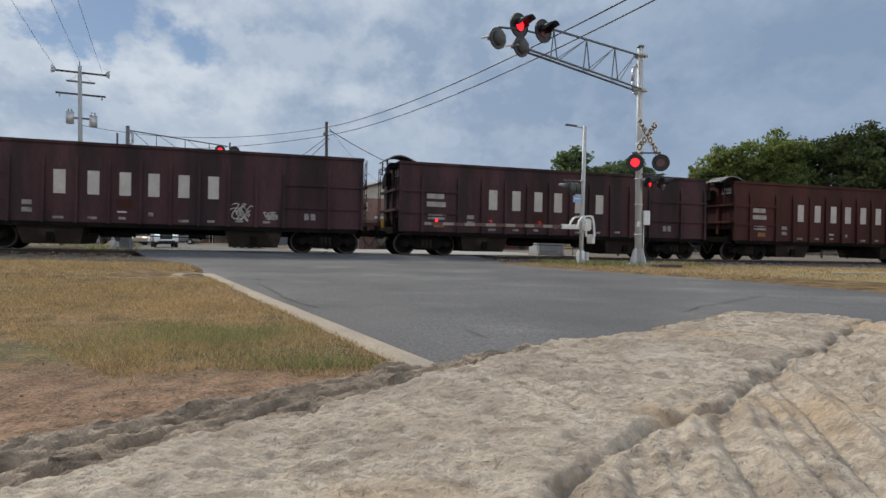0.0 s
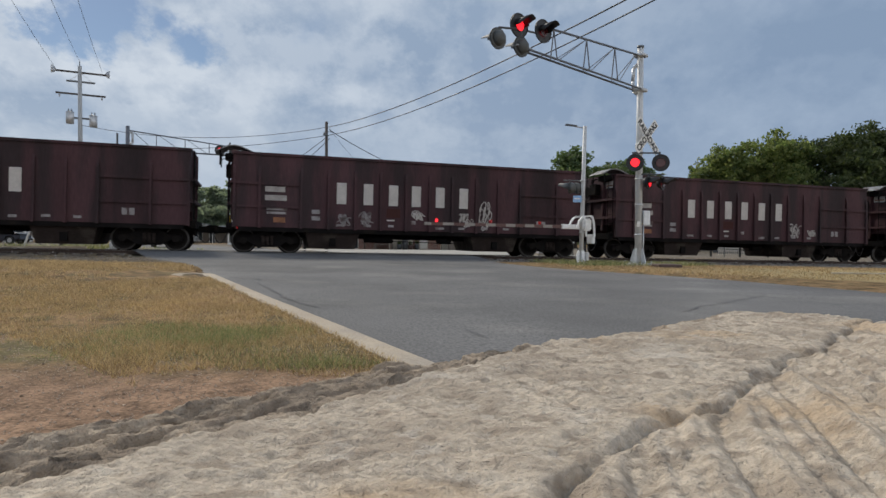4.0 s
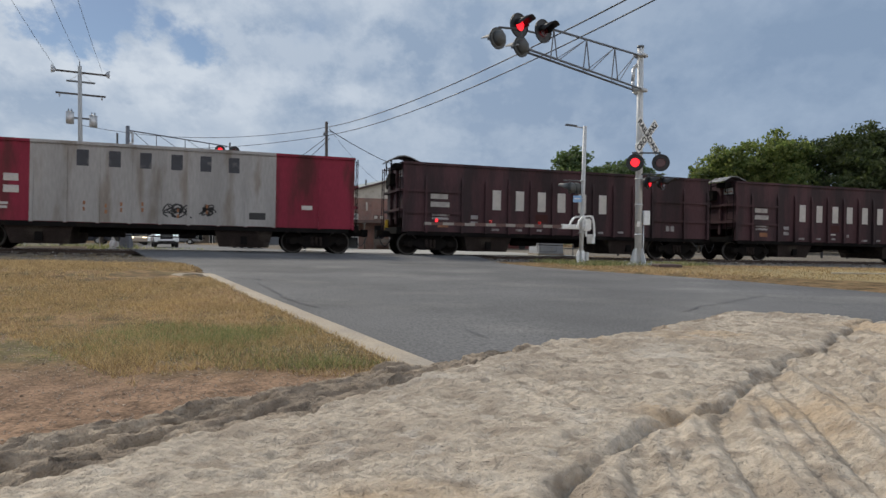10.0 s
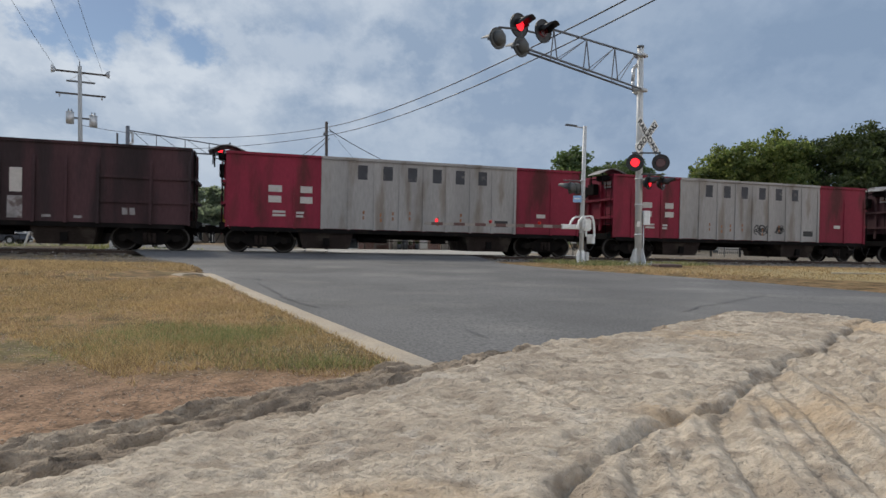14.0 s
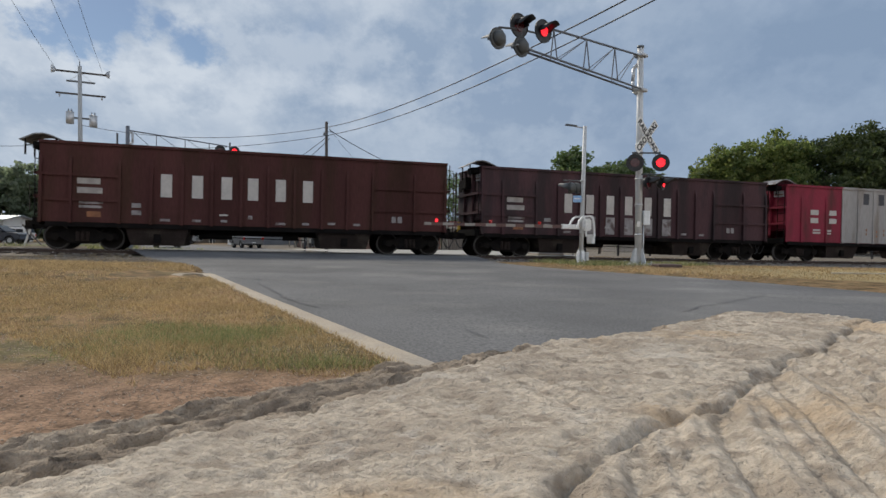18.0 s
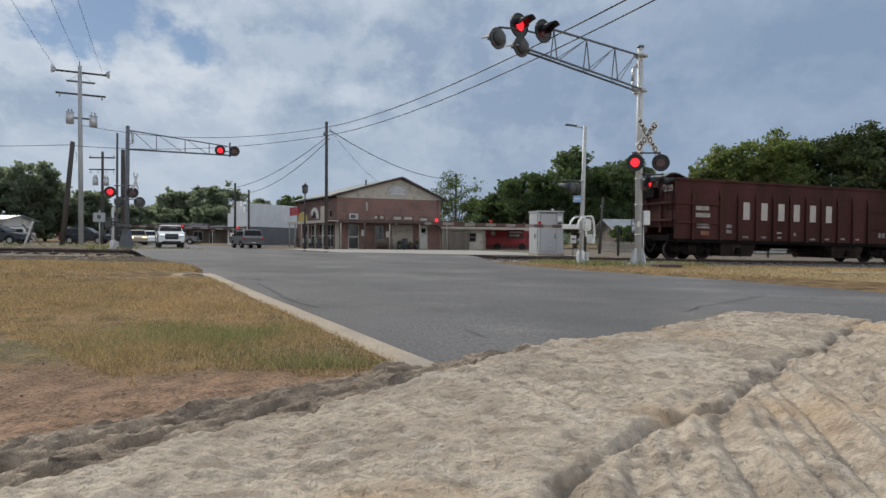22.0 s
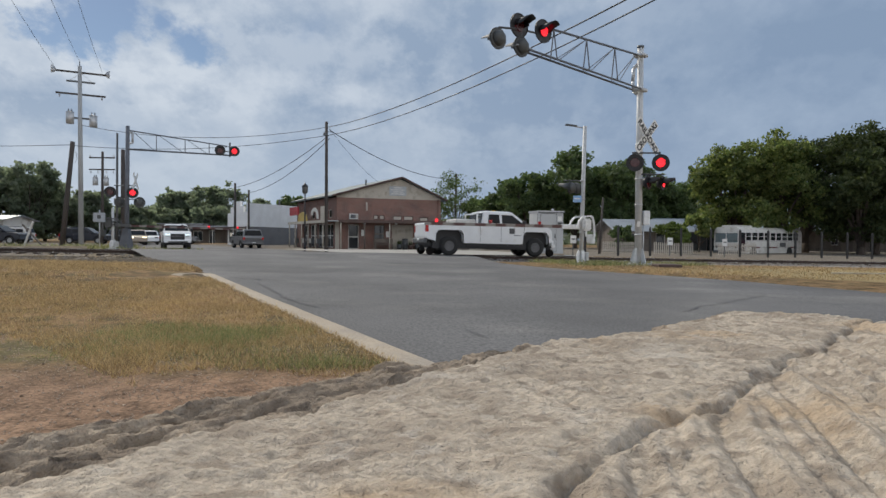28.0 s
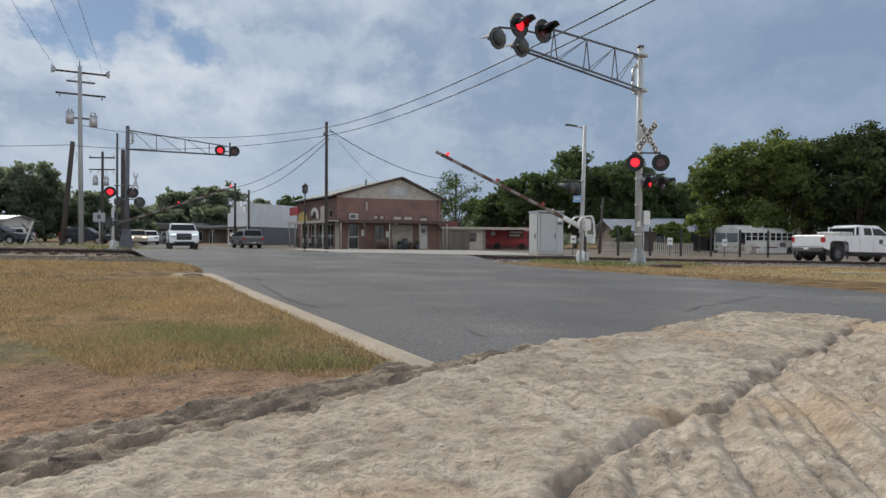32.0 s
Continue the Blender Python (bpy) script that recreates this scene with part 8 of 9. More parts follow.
rod("brace", (-0.8, 0, 12.55 - g), (0, 0, 13.2 - g), 0.02, M["galv"], t, n=6)
rod("brace", (0.8, 0, 12.55 - g), (0, 0, 13.2 - g), 0.02, M["galv"], t, n=6)
crossarm(t, 12.55 - g, 0.95, M["darkgrey"])

t, g = pole("utility_pole", -25.35, 42.0, None, 7.15, 0.17, 0.14, M["pole_wood"], "leaning dark timber pole with a loose wire", (0.78, 0))
bm = bmesh.new()
pts = [(0.76, 0.1, 6.5), (0.95, 0.1, 6.3), (1.0, 0.1, 5.9), (0.85, 0.1, 5.6)]
for a, b in zip(pts, pts[1:]):
    cyl(bm, a, b, 0.012, n=5)
part("loose_wire", bm, M["wire"], t)
t, g = pole("antenna_mast", -20.62, 40.0, None, 7.4, 0.09, 0.06, M["darkgrey"], "thin dark mast behind the far signal", (0.03, 0), "mast")
t, g = pole("utility_pole", -20.35, 40.2, None, 6.4, 0.13, 0.12, M["pole_wood"], "short timber pole behind the far signal", (0.02, 0))
t, g = pole("utility_pole", -33.4, 62.0, None, 9.2, 0.15, 0.11, M["pole_wood"], "timber utility pole with two crossarms and transformers", (0.05, 0))
crossarm(t, 8.6 - g, 1.25, M["pole_wood"], (-1.15, 0, 1.15))
crossarm(t, 7.45 - g, 1.25, M["pole_wood"], (-1.1, -0.4, 0.4, 1.1), 0.4)
transformer(t, -0.55, -0.2, 5.9 - g, 0.75, 0.24)
transformer(t, 0.5, -0.2, 5.85 - g, 0.75, 0.24)
t, g = pole("utility_pole", -8.12, 44.0, 0.05, 8.95, 0.125, 0.10, M["pole_wood"], "dark timber pole at the street corner carrying wires", (-0.02, 0))
rod("wire_bracket", (-0.2, 0, 8.2), (0.35, 0, 8.2), 0.025, M["darkgrey"], t, n=6)
quick("pole_box", (-0.2, -0.22, 7.9), (0.1, -0.1, 8.1), M["darkgrey"], t)
t, g = pole("utility_pole", -21.7, 66.0, None, 6.55, 0.14, 0.11, M["pole_wood"], "dark timber pole before the white shop", (0, 0))
t, g = pole("utility_pole", -20.4, 66.4, None, 5.9, 0.13, 0.10, M["pole_wood"], "dark timber pole beside the white shop", (0, 0))
t, g = pole("utility_pole", 11.1, 45.0, None, 3.9, 0.10, 0.07, M["pole_wood"], "thin grey pole in front of the trees", (0.25, 0))
t, g = pole("utility_pole", 1.35, 72, None, 8.3, 0.14, 0.11, M["pole_wood"], "dark timber pole inside a sparse tree", (0.1, 0))


def street_lamp(x, y):
    g = 0.08
    t = thing("street_lamp", pose(x, y, g), "black ornamental street lamp at the corner", "street lamp")
    rod("shaft", (0, 0, -0.3), (0, 0, 4.0), 0.07, M["black"], t, 0.045, 12)
    rod("foot", (0, 0, -0.1), (0, 0, 0.55), 0.13, M["black"], t, 0.09, 12)
    bm = bmesh.new()
    loft(bm, [[(rr * math.cos(k * math.tau / 10), rr * math.sin(k * math.tau / 10), z) for k in range(10)] for rr, z in ((0.10, 4.0), (0.20, 4.12), (0.22, 4.5), (0.16, 4.62))])
    part("lantern", bm, M["lantern"], t, "smoked glass lantern")
    bm = bmesh.new()
    loft(bm, [[(rr * math.cos(k * math.tau / 10), rr * math.sin(k * math.tau / 10), z) for k in range(10)] for rr, z in ((0.25, 4.50), (0.18, 4.64), (0.06, 4.72), (0.02, 4.85))])
    part("cap", bm, M["black"], t)


M["lantern"] = mat("smoked_lantern_glass", (0.09, 0.09, 0.09), 0.3, var=0.1)
street_lamp(-10.05, 46.0)


def sag_wire(name, a, b, sag, r, label, n=18):
    a, b = Vector(a), Vector(b)
    bm = bmesh.new()
    pts = [a.lerp(b, k / n) - Vector((0, 0, sag * 4 * (k / n) * (1 - k / n))) for k in range(n + 1)]
    side = (b - a).cross(Vector((0, 0, 1))).normalized()
    loft(bm, [[p + side * (r * math.cos(k * math.tau / 6)) + Vector((0, 0, r * math.sin(k * math.tau / 6))) for k in range(6)] for p in pts])
    return tagged(part(name, bm, M["wire"]), label, "wire")


def along(p, q, k):
    return tuple(Vector(p).lerp(Vector(q), k))


# main span over the crossing: past the arm and up over the camera's right shoulder
W1, W2 = (-7.95, 44.1, 8.62), (-7.95, 44.1, 8.05)
sag_wire("overhead_wire", W1, (15.0, -4.0, 9.0), 1.5, 0.022, "black overhead cable from the corner pole over the crossing", 30)
sag_wire("overhead_wire", W2, (18.0, -4.0, 11.0), 1.9, 0.022, "black overhead cable from the corner pole over the crossing", 30)
sag_wire("overhead_wire", W1, (-27.4, 48.0, 9.3), 0.85, 0.018, "thin black cable to the floodlight pole")
sag_wire("overhead_wire", W2, (-24.6, 42.0, 6.9), 0.55, 0.018, "thin black cable to the leaning pole")
sag_wire("overhead_wire", W2, (-21.7, 66, 6.1), 0.6, 0.024, "black cable to the pole at the white shop")
sag_wire("overhead_wire", (-7.95, 44.1, 7.8), (-20.4, 66.4, 5.6), 0.7, 0.024, "black cable to the pole at the white shop")
sag_wire("overhead_wire", (-7.95, 44.1, 8.4), (1.4, 72, 7.7), 0.9, 0.026, "black service cable over the brick shop")
sag_wire("overhead_wire", (-7.95, 44.1, 8.5), (-5.2, 57.0, 5.5), 0.4, 0.012, "thin service cable to the brick shop")
sag_wire("overhead_wire", (-24.6, 42.0, 6.95), (-60, 58, 10.2), 0.5, 0.02, "thin black cable beyond the parking lot")


for dx, dy, z in ((-1.4, -0.75, 13.4), (0.0, 0.0, 14.0), (1.3, 0.7, 13.4)):
    sag_wire("overhead_wire", (-27.5 + dx, 48.0 + dy, z), (-1.5 + dx, -8.0 + dy, z + 0.4), 0.9, 0.011, "thin power line running along the road", 24)


# iron fence along the far side of the track
def iron_fence():
    t = thing("iron_fence", pose(0, 0, 0), "black iron post and wire fence along the track", "fence")
    d = 11.2
    s0, step, n = 28.75, 2.42, 17
    post = bmesh.new()
    box(post, (-0.055, -0.055, -0.2), (0.055, 0.055, 1.86))
    cyl(post, (0, 0, 1.86), (0, 0, 1.95), 0.055, 0.01, 6)
    first = None
    for k in range(n):
        s = s0 + k * step
        x, y = at(s, d)
        z = float(land(x, y))
        m = pose(x, y, z, 0, 0, ANG)
        if first is None:
            first = part("post", post, M["black"], t, m=m)
        else:
            shared("post", first.data, t, m)
        if k < n - 1:
            for zr in (0.25, 0.70, 1.15, 1.60):
                quick("wire", (0.05, -0.006, zr), (step - 0.05, 0.006, zr + 0.012), M["black"], t, m=m @ pose(0, 0, 0, 0, DROP * 0.7, 0))


iron_fence()


def picket_fence(x0, y0, x1, y1, n, label):
    t = thing("picket_fence", pose(0, 0, 0), label, "fence", "pale picket fences beyond the track")
    a = math.degrees(math.atan2(y1 - y0, x1 - x0))
    L = math.hypot(x1 - x0, y1 - y0)
    bm = bmesh.new()
    prism(bm, [(-0.045, 0), (0.045, 0), (0.045, 0.88), (0, 0.95), (-0.045, 0.88)], -0.01, 0.01)
    first = None
    for k in range(n):
        f = k / (n - 1)
        x, y = x0 + (x1 - x0) * f, y0 + (y1 - y0) * f
        m = pose(x, y, float(land(x, y)) - 0.05, 0, 0, a)
        if first is None:
            first = part("picket", bm, M["cream"], t, m=m)
        else:
            shared("picket", first.data, t, m)
    for z in (0.25, 0.68):
        quick("rail", (0, 0.012, z), (L, 0.05, z + 0.08), M["cream"], t, m=pose(x0, y0, float(land(x0, y0)) - 0.05, 0, 0, a))


picket_fence(12.4, 49.0, 15.2, 49.6, 18, "pale wooden picket fence under a small tree")
picket_fence(16.2, 48.5, 19.4, 49.2, 20, "pale wooden picket fence beside the track path")
picket_fence(21.8, 50.0, 25.2, 51.0, 20, "pale wooden picket fence in front of the bus")


def notice(x, y):
    t = thing("fence_notice", pose(x, y, float(land(x, y)), 0, 0, ANG), "small white notice fixed to the iron fence", "sign", "notices on the iron fence")
    quick("face", (-0.2, -0.06, 0.75), (0.2, -0.03, 1.25), M["sign_white"], t)
    quick("bar", (-0.13, -0.066, 0.98), (0.13, -0.061, 1.06), M["darkgrey"], t)
    quick("stake", (-0.03, -0.029, -0.1), (0.03, 0.0, 1.2), M["darkgrey"], t)


for s in (27.8, 35.0, 39.4):
    notice(*at(s, 11.05))


# leaning white boards at the parking lot
t = thing("board_trestle", pose(-28.5, 43.6, float(land(-28.5, 43.6))), "two pale boards leaning together on the lot", "trestle")
bm = bmesh.new()
cyl(bm, (-0.4, 0, 0), (0.25, 0, 1.75), 0.07, n=6)
part("board", bm, M["dullwhite"], t)
bm = bmesh.new()
cyl(bm, (0.9, 0.1, 0), (-0.55, 0.1, 1.55), 0.06, n=6)
part("board", bm, M["timber"], t)

# dead weeds and a low kerb where the far gate stands
quick_k = quick("far_kerb", (-9, -0.15, -0.2), (0, 0.15, 0.14), M["concrete"], None, m=pose(-18.6, 33.0, float(land(-18.6, 33)), 0, 0, ANG))
tagged(quick_k, "low pale concrete edging beside the far gate", "kerb", kind="structure")
# ---- trees and grass ----


def leaves(name, parent, centres, radii, n, size, material, seed, squash=0.85, per_twig=38):
    """A crown: many small leaf clumps over and inside uneven lobes, as one mesh."""
    r = np.random.RandomState(seed)
    rr, cc = np.array(radii), np.array(centres)
    # twigs stand on the lobes' skins, uneven and with gaps; leaves gather round each twig
    twigs = max(n // per_twig, 12)
    own = r.choice(len(rr), twigs, p=rr ** 2 / (rr ** 2).sum())
    d = r.normal(size=(twigs, 3))
    d /= np.linalg.norm(d, axis=1)[:, None]
    far = rr[own] * (0.40 + 0.66 * r.uniform(0, 1, twigs) ** 0.5) * (1 + 0.14 * np.sin(d[:, 0] * 6 + own) * np.cos(d[:, 2] * 5 + own))
    tw = cc[own] + d * far[:, None] * np.array([1, 1, squash])
    reach = 0.17 * rr[own] * r.uniform(0.6, 1.5, twigs) + size * 0.6
    pick = r.choice(twigs, n, p=reach ** 2 / (reach ** 2).sum())
    c = tw[pick] + np.clip(r.normal(size=(n, 3)), -1.9, 1.9) * reach[pick][:, None] * np.array([0.85, 0.85, 0.5]) - np.array([0, 0, 0.25]) * (r.uniform(0, 1, n) * reach[pick])[:, None]
    a = r.normal(size=(n, 3))
    a /= np.linalg.norm(a, axis=1)[:, None]
    b = np.cross(a, r.normal(size=(n, 3)))
    b /= np.linalg.norm(b, axis=1)[:, None]
    s = size * r.uniform(0.5, 1.35, n)[:, None]
    w = a * s * 0.62
    l = b * s
    co = np.stack([c - l, c + w * 0.9 - l * 0.1, c + l, c - w + l * 0.15], 1).reshape(-1, 3)
    q = np.arange(4 * n).reshape(n, 4)
    ob = mesh_from(name, co, q, material, smooth=False, parent=parent)
    return ob


def tree(x, y, h, spread, base, n, size, material, seed, label, lobes=9, trunk_r=0.3, squash=0.8, per_twig=38):
    r = random.Random(seed)
    g = float(land(x, y)) - 0.3
    t = thing("tree", pose(x, y, g), label, "tree")
    bm = bmesh.new()
    crown_mid = base + (h - base) * 0.5
    cyl(bm, (0, 0, -0.3), (0.1, 0.05, base * 0.55), trunk_r, trunk_r * 0.8, 10)
    cyl(bm, (0.1, 0.05, base * 0.55), (0.0, 0.1, crown_mid), trunk_r * 0.8, trunk_r * 0.35, 8)
    part("trunk", bm, M["bark"], t)
    cs, rs = [], []
    for k in range(lobes):
        a = k * math.tau / lobes + r.uniform(-0.3, 0.3)
        q = r.uniform(0.25, 0.86) * spread
        z = r.uniform(base + (h - base) * 0.08, base + (h - base) * 0.80)
        lr = r.uniform(0.20, 0.40) * spread
        lr = min(lr, (h - z) / squash * 0.98)
        cs.append((q * math.cos(a), q * math.sin(a), z)), rs.append(lr)
        bm = bmesh.new()
        cyl(bm, (0.08, 0.05, base * r.uniform(0.55, 1.0)), (q * 0.75 * math.cos(a), q * 0.75 * math.sin(a), z), trunk_r * 0.4, trunk_r * 0.12, 6)
        part("limb", bm, M["bark"], t)
    for k in range(5):
        a = r.uniform(0, 6.28)
        lr = r.uniform(0.18, 0.34) * spread
        cs.append((r.uniform(0, 0.5) * spread * math.cos(a), r.uniform(0, 0.5) * spread * math.sin(a), h - lr * squash - r.uniform(0, 0.14) * h * (k > 0))), rs.append(lr)
    leaves("crown", t, cs, rs, n, size, material, seed, squash, per_twig)
    return t


OAK = "broad live oak with yellowish green crown beyond the track"
DARK_CROWN = "broad tree with dense very dark green crown beyond the track"
# from the third tree on, the leaf colour is darker
for k, (x, y, h, sp, base) in enumerate(((28.6, 62.0, 9.6, 3.9, 2.4), (31.6, 60.5, 11.0, 4.4, 2.4), (36.0, 63.0, 11.0, 4.8, 2.6), (37.6, 57.0, 8.8, 4.0, 2.2), (41.0, 60.0, 11.9, 5.0, 2.6), (46.0, 61.0, 12.4, 5.6, 2.6), (51.5, 64.0, 10.5, 5.6, 2.5))):
    tree(x, y, h + 0.9, sp, base - 0.4, 21000, 0.17, M["leaf_oak"] if k < 2 else M["leaf_dark"], 100 + k, OAK if k < 2 else DARK_CROWN, 24, 0.4)
MIDT = "dark green leafy tree behind the equipment cabinet"
for k, (x, y, h, sp, base) in enumerate(((10.6, 77, 9.6, 4.4, 2.0), (15.6, 75, 12.2, 5.2, 2.4), (20.4, 76, 11.4, 4.6, 2.2), (26.0, 80, 9.4, 4.4, 2.0), (6.4, 82, 7.2, 3.6, 1.6), (24.5, 84, 8.0, 4.0, 1.6), (29.8, 82, 9.0, 4.0, 1.4), (34.5, 90, 9.5, 4.8, 1.5))):
    tree(x, y, h, sp, base, 14500, 0.235, M["leaf_mid"], 130 + k, MIDT, 18, 0.3)
tree(1.4, 71.5, 9.6, 3.1, 2.0, 2600, 0.13, M["leaf_mid"], 150, "sparse young tree with thin foliage against the sky", 34, 0.12, 1.1, 7)
tree(-0.9, 74, 7.0, 2.6, 2.0, 1900, 0.14, M["leaf_mid"], 151, "sparse small tree behind the brick shop", 16, 0.12, 0.9, 9)
tree(-20.6, 88, 7.0, 2.4, 2.0, 2500, 0.34, M["leaf_mid"], 152, "green tree behind the shops", 8, 0.2)
tree(14.4, 50.5, 2.4, 1.2, 0.9, 1500, 0.14, M["leaf_mid"], 160, "small dark shrub beside the iron fence", 7, 0.08)
tree(18.2, 49.8, 2.7, 1.5, 1.3, 2200, 0.14, M["leaf_bright"], 161, "small bright green tree beside the iron fence", 8, 0.09)
tree(23.2, 57.5, 3.6, 1.8, 1.2, 1500, 0.2, M["leaf_oak"], 162, "small green tree beside the bus", 7, 0.09)
FART = "pale green tree at the far end of the street, haze put into its leaf colour"
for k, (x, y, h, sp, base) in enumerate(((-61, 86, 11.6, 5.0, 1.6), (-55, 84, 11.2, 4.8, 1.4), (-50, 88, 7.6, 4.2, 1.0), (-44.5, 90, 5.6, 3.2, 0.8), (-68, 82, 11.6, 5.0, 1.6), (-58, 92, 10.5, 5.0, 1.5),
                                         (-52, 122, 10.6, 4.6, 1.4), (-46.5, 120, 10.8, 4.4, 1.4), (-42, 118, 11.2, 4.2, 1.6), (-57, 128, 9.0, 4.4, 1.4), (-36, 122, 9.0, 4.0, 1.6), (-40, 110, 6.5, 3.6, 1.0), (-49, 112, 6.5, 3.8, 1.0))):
    tree(x, y, h, sp, base, 8500, 0.30, M["leaf_hazed"], 170 + k, FART, 30, 0.28)

board = thing("board", pose(11.85, 17.35, float(land(11.85, 17.35)) + 0.02, 0, 0, -8), "pale weathered board lying on the dry verge", "board")
quick("plank", (-1.1, -0.06, 0.0), (1.1, 0.06, 0.035), M["pale_board"], board, bev=0.006)

# distant woods close the view at ground level, in the haze-paled leaf colour
r = np.random.RandomState(8)
cs, rs = [], []
for k in range(150):
    a = radians(-62 + 124 * k / 149)
    q = r.uniform(150, 190)
    cs.append((q * math.sin(a), q * math.cos(a), r.uniform(0.5, 2.6))), rs.append(r.uniform(3.0, 4.8))
tagged(leaves("distant_woods", None, cs, rs, 26000, 0.8, M["leaf_hazed"], 9, 1.0), "low line of distant green woods", "woods", kind="stuff")


def blades(name, n, place, hfun, width, material, seed, label):
    r = np.random.RandomState(seed)
    x, y = place(r, n)
    z = ground_top(x, y)
    h = hfun(r, x, y)
    a = r.uniform(0, math.tau, len(x))
    lean = r.uniform(0.2, 1.5, len(x)) * h
    dx, dy = np.cos(a), np.sin(a)
    b = r.uniform(0, math.tau, len(x))
    w = width * r.uniform(0.6, 1.4, len(x)) * np.clip(0.55 + y / 12, 0.6, 2)
    px, py = np.cos(b) * w, np.sin(b) * w
    p0 = np.stack([x - px, y - py, z - 0.005], -1)
    p1 = np.stack([x + px, y + py, z - 0.005], -1)
    p2 = np.stack([x + dx * lean + px * 0.3, y + dy * lean + py * 0.3, z + h], -1)
    co = np.stack([p0, p1, p2], 1).reshape(-1, 3)
    ob = mesh_from(name, co, np.arange(3 * len(x)).reshape(-1, 3), material, smooth=False)
    return tagged(ob, label, "grass", kind="stuff")


def lawn_area(y0, y1, xw, power=1.0):
    def place(r, n):
        y = y0 + (y1 - y0) * r.uniform(0, 1, n) ** power
        x = edge_left(y) - 0.27 - xw * (y / 6) * r.uniform(0, 1, n)
        # ragged lower edge towards the bare dirt
        rim = 3.20 - 0.60 * np.clip((-x - 1.2) / 0.9, 0, 1) + 0.20 * wobble(x, y, 5, 31) + 0.16 * wobble(x, y, 19, 32)
        keep = y - rim > r.uniform(-0.3, 0.9, n) ** 3
        patchy = wobble(x, y, 2.4, 33) * 0.5 + wobble(x, y, 9.5, 34) * 0.6 > r.uniform(-1.3, 0.7, n)
        keep &= patchy & ((x + 4.75) ** 2 + ((y - 11.0) * 0.7) ** 2 > 0.85 ** 2)
        return x[keep], y[keep]
    return place


def green_area(r, n):
    a, q = r.uniform(0, math.tau, n), np.sqrt(r.uniform(0, 1, n))
    x, y = -1.45 + 1.3 * q * np.cos(a) - 0.35 * q * np.sin(a), 4.05 + 0.85 * q * np.sin(a)
    keep = (x < edge_left(y) - 0.4) & (wobble(x, y, 3.4, 5) * 0.8 + 0.9 - 1.5 * q > r.uniform(-0.6, 0.6, n))
    return x[keep], y[keep]


blades("dry_grass", 170000, lawn_area(2.5, 14.5, 3.2, 1.3), lambda r, x, y: r.uniform(0.007, 0.033, len(x)) * (1 + 0.6 * wobble(x, y, 2.2, 36)) * (0.7 + y / 14), 0.0034, M["blade_dry"], 21, "short dry straw-coloured grass blades")
blades("green_grass", 30000, green_area, lambda r, x, y: r.uniform(0.012, 0.062, len(x)) * (0.75 + 0.55 * np.clip(wobble(x, y, 9, 35), -0.6, 1)) * np.clip(1.0 + (x + 1.5) * 0.35, 0.5, 1.5), 0.0024, M["blade_green"], 22, "patch of longer green grass blades")
blades("mixed_grass", 8000, lawn_area(2.5, 9.0, 3.4, 1.2), lambda r, x, y: r.uniform(0.006, 0.024, len(x)), 0.0028, M["blade_green"], 23, "thin green blades among the dry lawn")


def tuft_area(r, n):
    m = n // 14
    y0 = 4.2 + 9.5 * r.uniform(0, 1, m)
    x0 = edge_left(y0) - 0.45 - 3.2 * (y0 / 6) * r.uniform(0, 1, m)
    x, y = np.repeat(x0, 14) + r.normal(0, 0.035, m * 14), np.repeat(y0, 14) + r.normal(0, 0.035, m * 14)
    keep = (x < edge_left(y) - 0.38) & ((x + 4.75) ** 2 + ((y - 11.0) * 0.7) ** 2 > 0.85 ** 2)
    return x[keep], y[keep]


blades("grass_tufts", 12600, tuft_area, lambda r, x, y: r.uniform(0.015, 0.055, len(x)) * (0.8 + y / 18), 0.003, M["blade_dry"], 27, "scattered tufts of longer dry grass")


def track_straw(r, n):
    x, y = r.uniform(-14, -4.9, n), r.uniform(13.2, 20.2, n)
    keep = (x < edge_left(y) - 0.15) & (wobble(x, y, 1.1, 43) + 0.5 * wobble(x, y, 3.1, 44) - 0.12 * (y - 15.5) > r.uniform(0.0, 0.7, n))
    return x[keep], y[keep]


blades("track_straw", 26000, track_straw, lambda r, x, y: r.uniform(0.015, 0.055, len(x)), 0.006, M["blade_dry"], 28, "patches of dry straw on the dirt beside the track")


def verge_area(r, n):
    s, d = r.uniform(17.5, 46, n), r.uniform(-14, -4.3, n)
    x, y = at(s, d)
    keep = (x > edge_right(y) + 0.15)
    return x[keep], y[keep]


blades("verge_grass", 34000, verge_area, lambda r, x, y: r.uniform(0.012, 0.045, len(x)), 0.008, M["blade_dry"], 24, "dry yellow grass on the verge beside the track")
blades("verge_weeds", 5000, lambda r, n: (lambda x, y: (x, y))(*at(r.uniform(18.6, 24, n), r.uniform(-6.5, -2.2, n))), lambda r, x, y: r.uniform(0.05, 0.2, len(x)), 0.008, M["blade_green"], 25, "weeds around the signal bases")


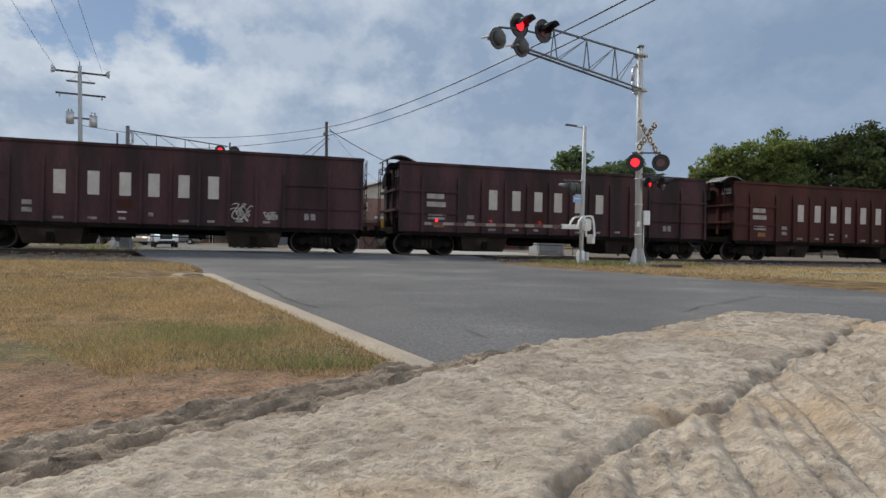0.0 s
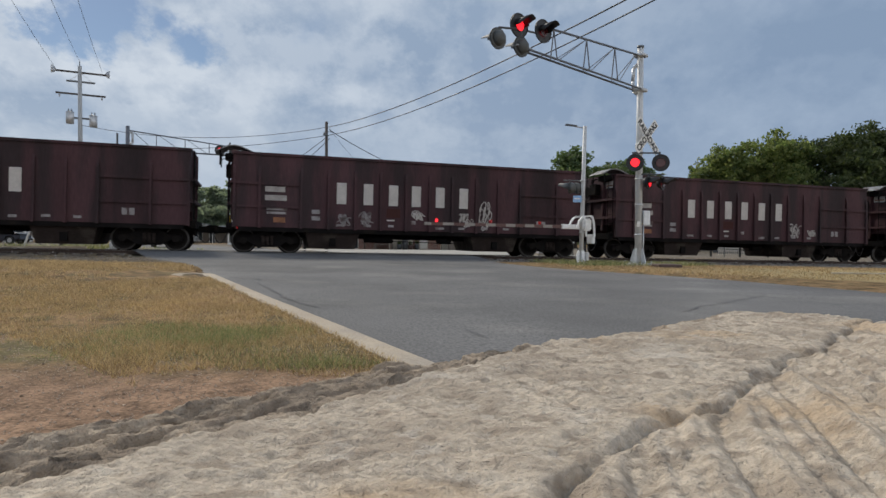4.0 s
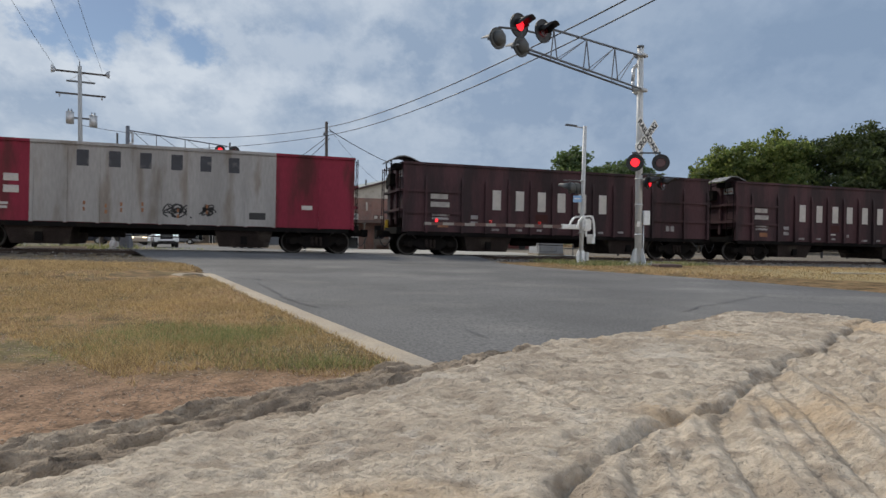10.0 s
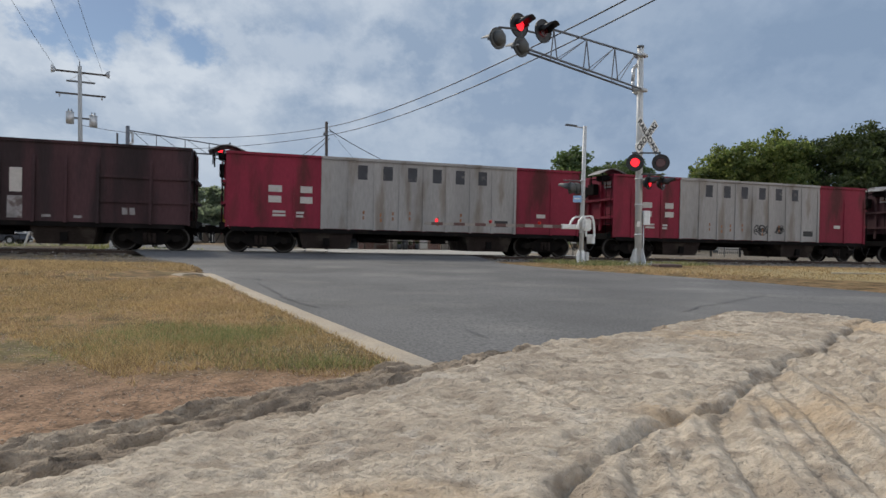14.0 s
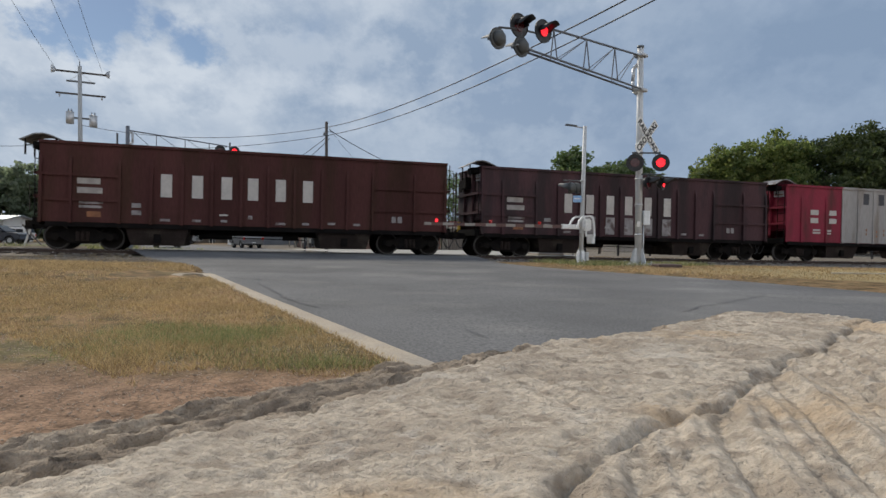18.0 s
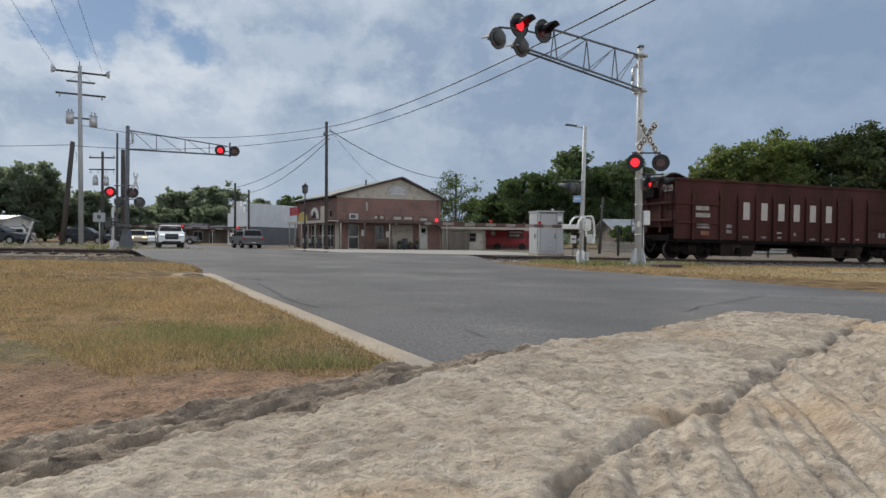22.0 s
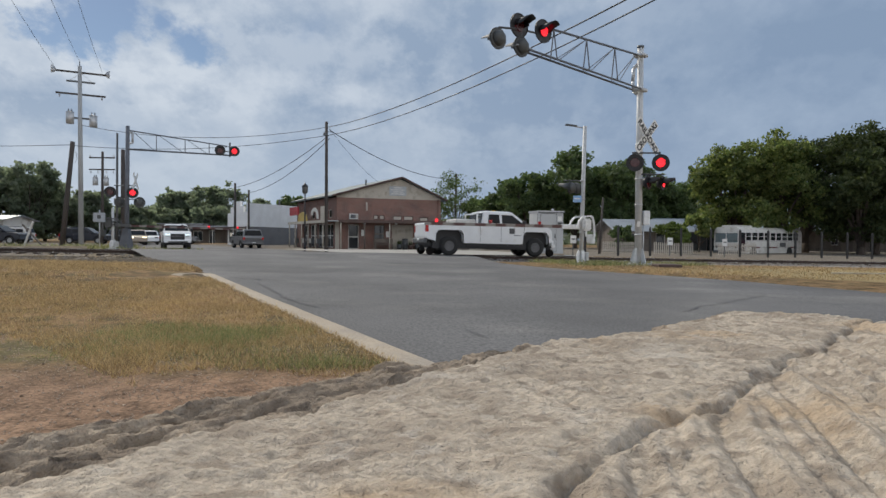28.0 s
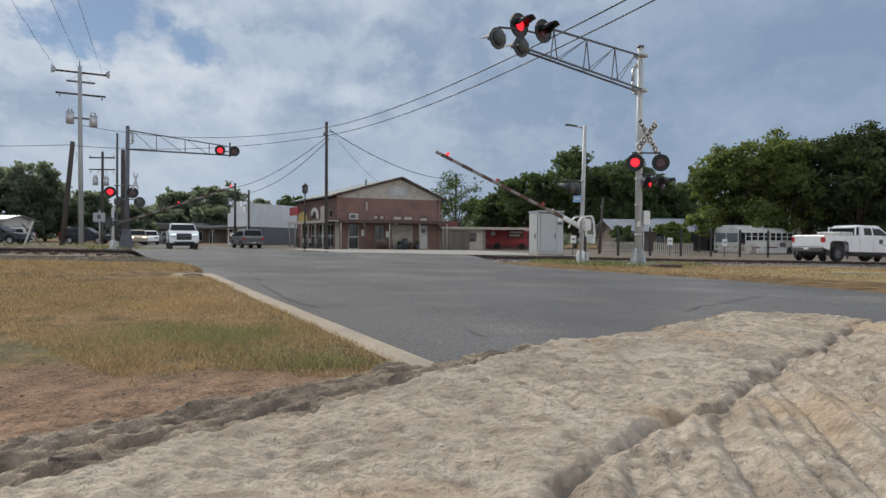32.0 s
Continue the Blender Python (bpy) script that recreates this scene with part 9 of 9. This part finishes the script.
def far_weeds(r, n):
    x, y = r.uniform(-29, -17, n), r.uniform(33.5, 46, n)
    keep = wobble(x, y, 1.2, 6) > 0.15
    return x[keep], y[keep]


blades("lot_weeds", 4500, far_weeds, lambda r, x, y: r.uniform(0.1, 0.36, len(x)), 0.014, M["blade_green"], 26, "dry weeds at the edge of the parking lot")
# ---- what moves ----
FLASH, FIRST, LEFT_ON = 1.225, -0.11, 0.67


def flash_rows(where, lit_first):
    """A lamp's lens turns its lit face out and away, twice in each period."""
    rows, ang = [], 0.0 if lit_first else 180.0
    rows.append((0.0, where @ pose(0, 0, 0, 0, 0, ang)))
    changes = sorted([FIRST + LEFT_ON + k * FLASH for k in range(27)] + [FIRST + k * FLASH for k in range(1, 27)])
    for t in changes:
        if t > 31.9:
            break
        whole = round(t)
        if abs(t - whole) < 0.09:
            t = whole + (0.09 if t > whole else -0.09)
        for dt, da in ((-0.05, 0), (-0.0167, 60), (0.0167, 120), (0.05, 180)):
            rows.append((t + dt, where @ pose(0, 0, 0, 0, 0, ang + da)))
        ang += 180.0
    rows.append((32.0, where @ pose(0, 0, 0, 0, 0, ang)))
    return rows


GONE = ((0.0, 0.0), (3.5, 23.0), (5.5, 36.1), (8.5, 55.72), (11.4, 74.86), (14.5, 95.44), (16.5, 108.6), (19.0, 124.93), (20.5, 134.65), (23.0, 150.72), (24.0, 156.85), (24.5, 159.95), (32.0, 206.5))


def gone(t):
    return float(np.interp(t, [a for a, b in GONE], [b for a, b in GONE]))


def on_track(s):
    x, y = at(s, MID)
    return pose(x, y, railtop(s), 0, 0, ANG) @ pose(0, 0, 0, 0, DROP, 0)


def motions():
    for s0, car, extra in TRAIN:
        walk(car, [(t, on_track(s0 + d)) for t, d in GONE])
    times = [k / 10 for k in range(321)]
    turn = [math.degrees(gone(t) / 0.457) for t in times]
    for x, ob in AXLE_OBS:
        walk(ob, [(t, pose(x, 0, 0.457, 0, a, 0)) for t, a in zip(times, turn)])
    for ob, where, first in LAMPS:
        walk(ob, flash_rows(where, first))
    for fn in LATER:
        fn()


motions()
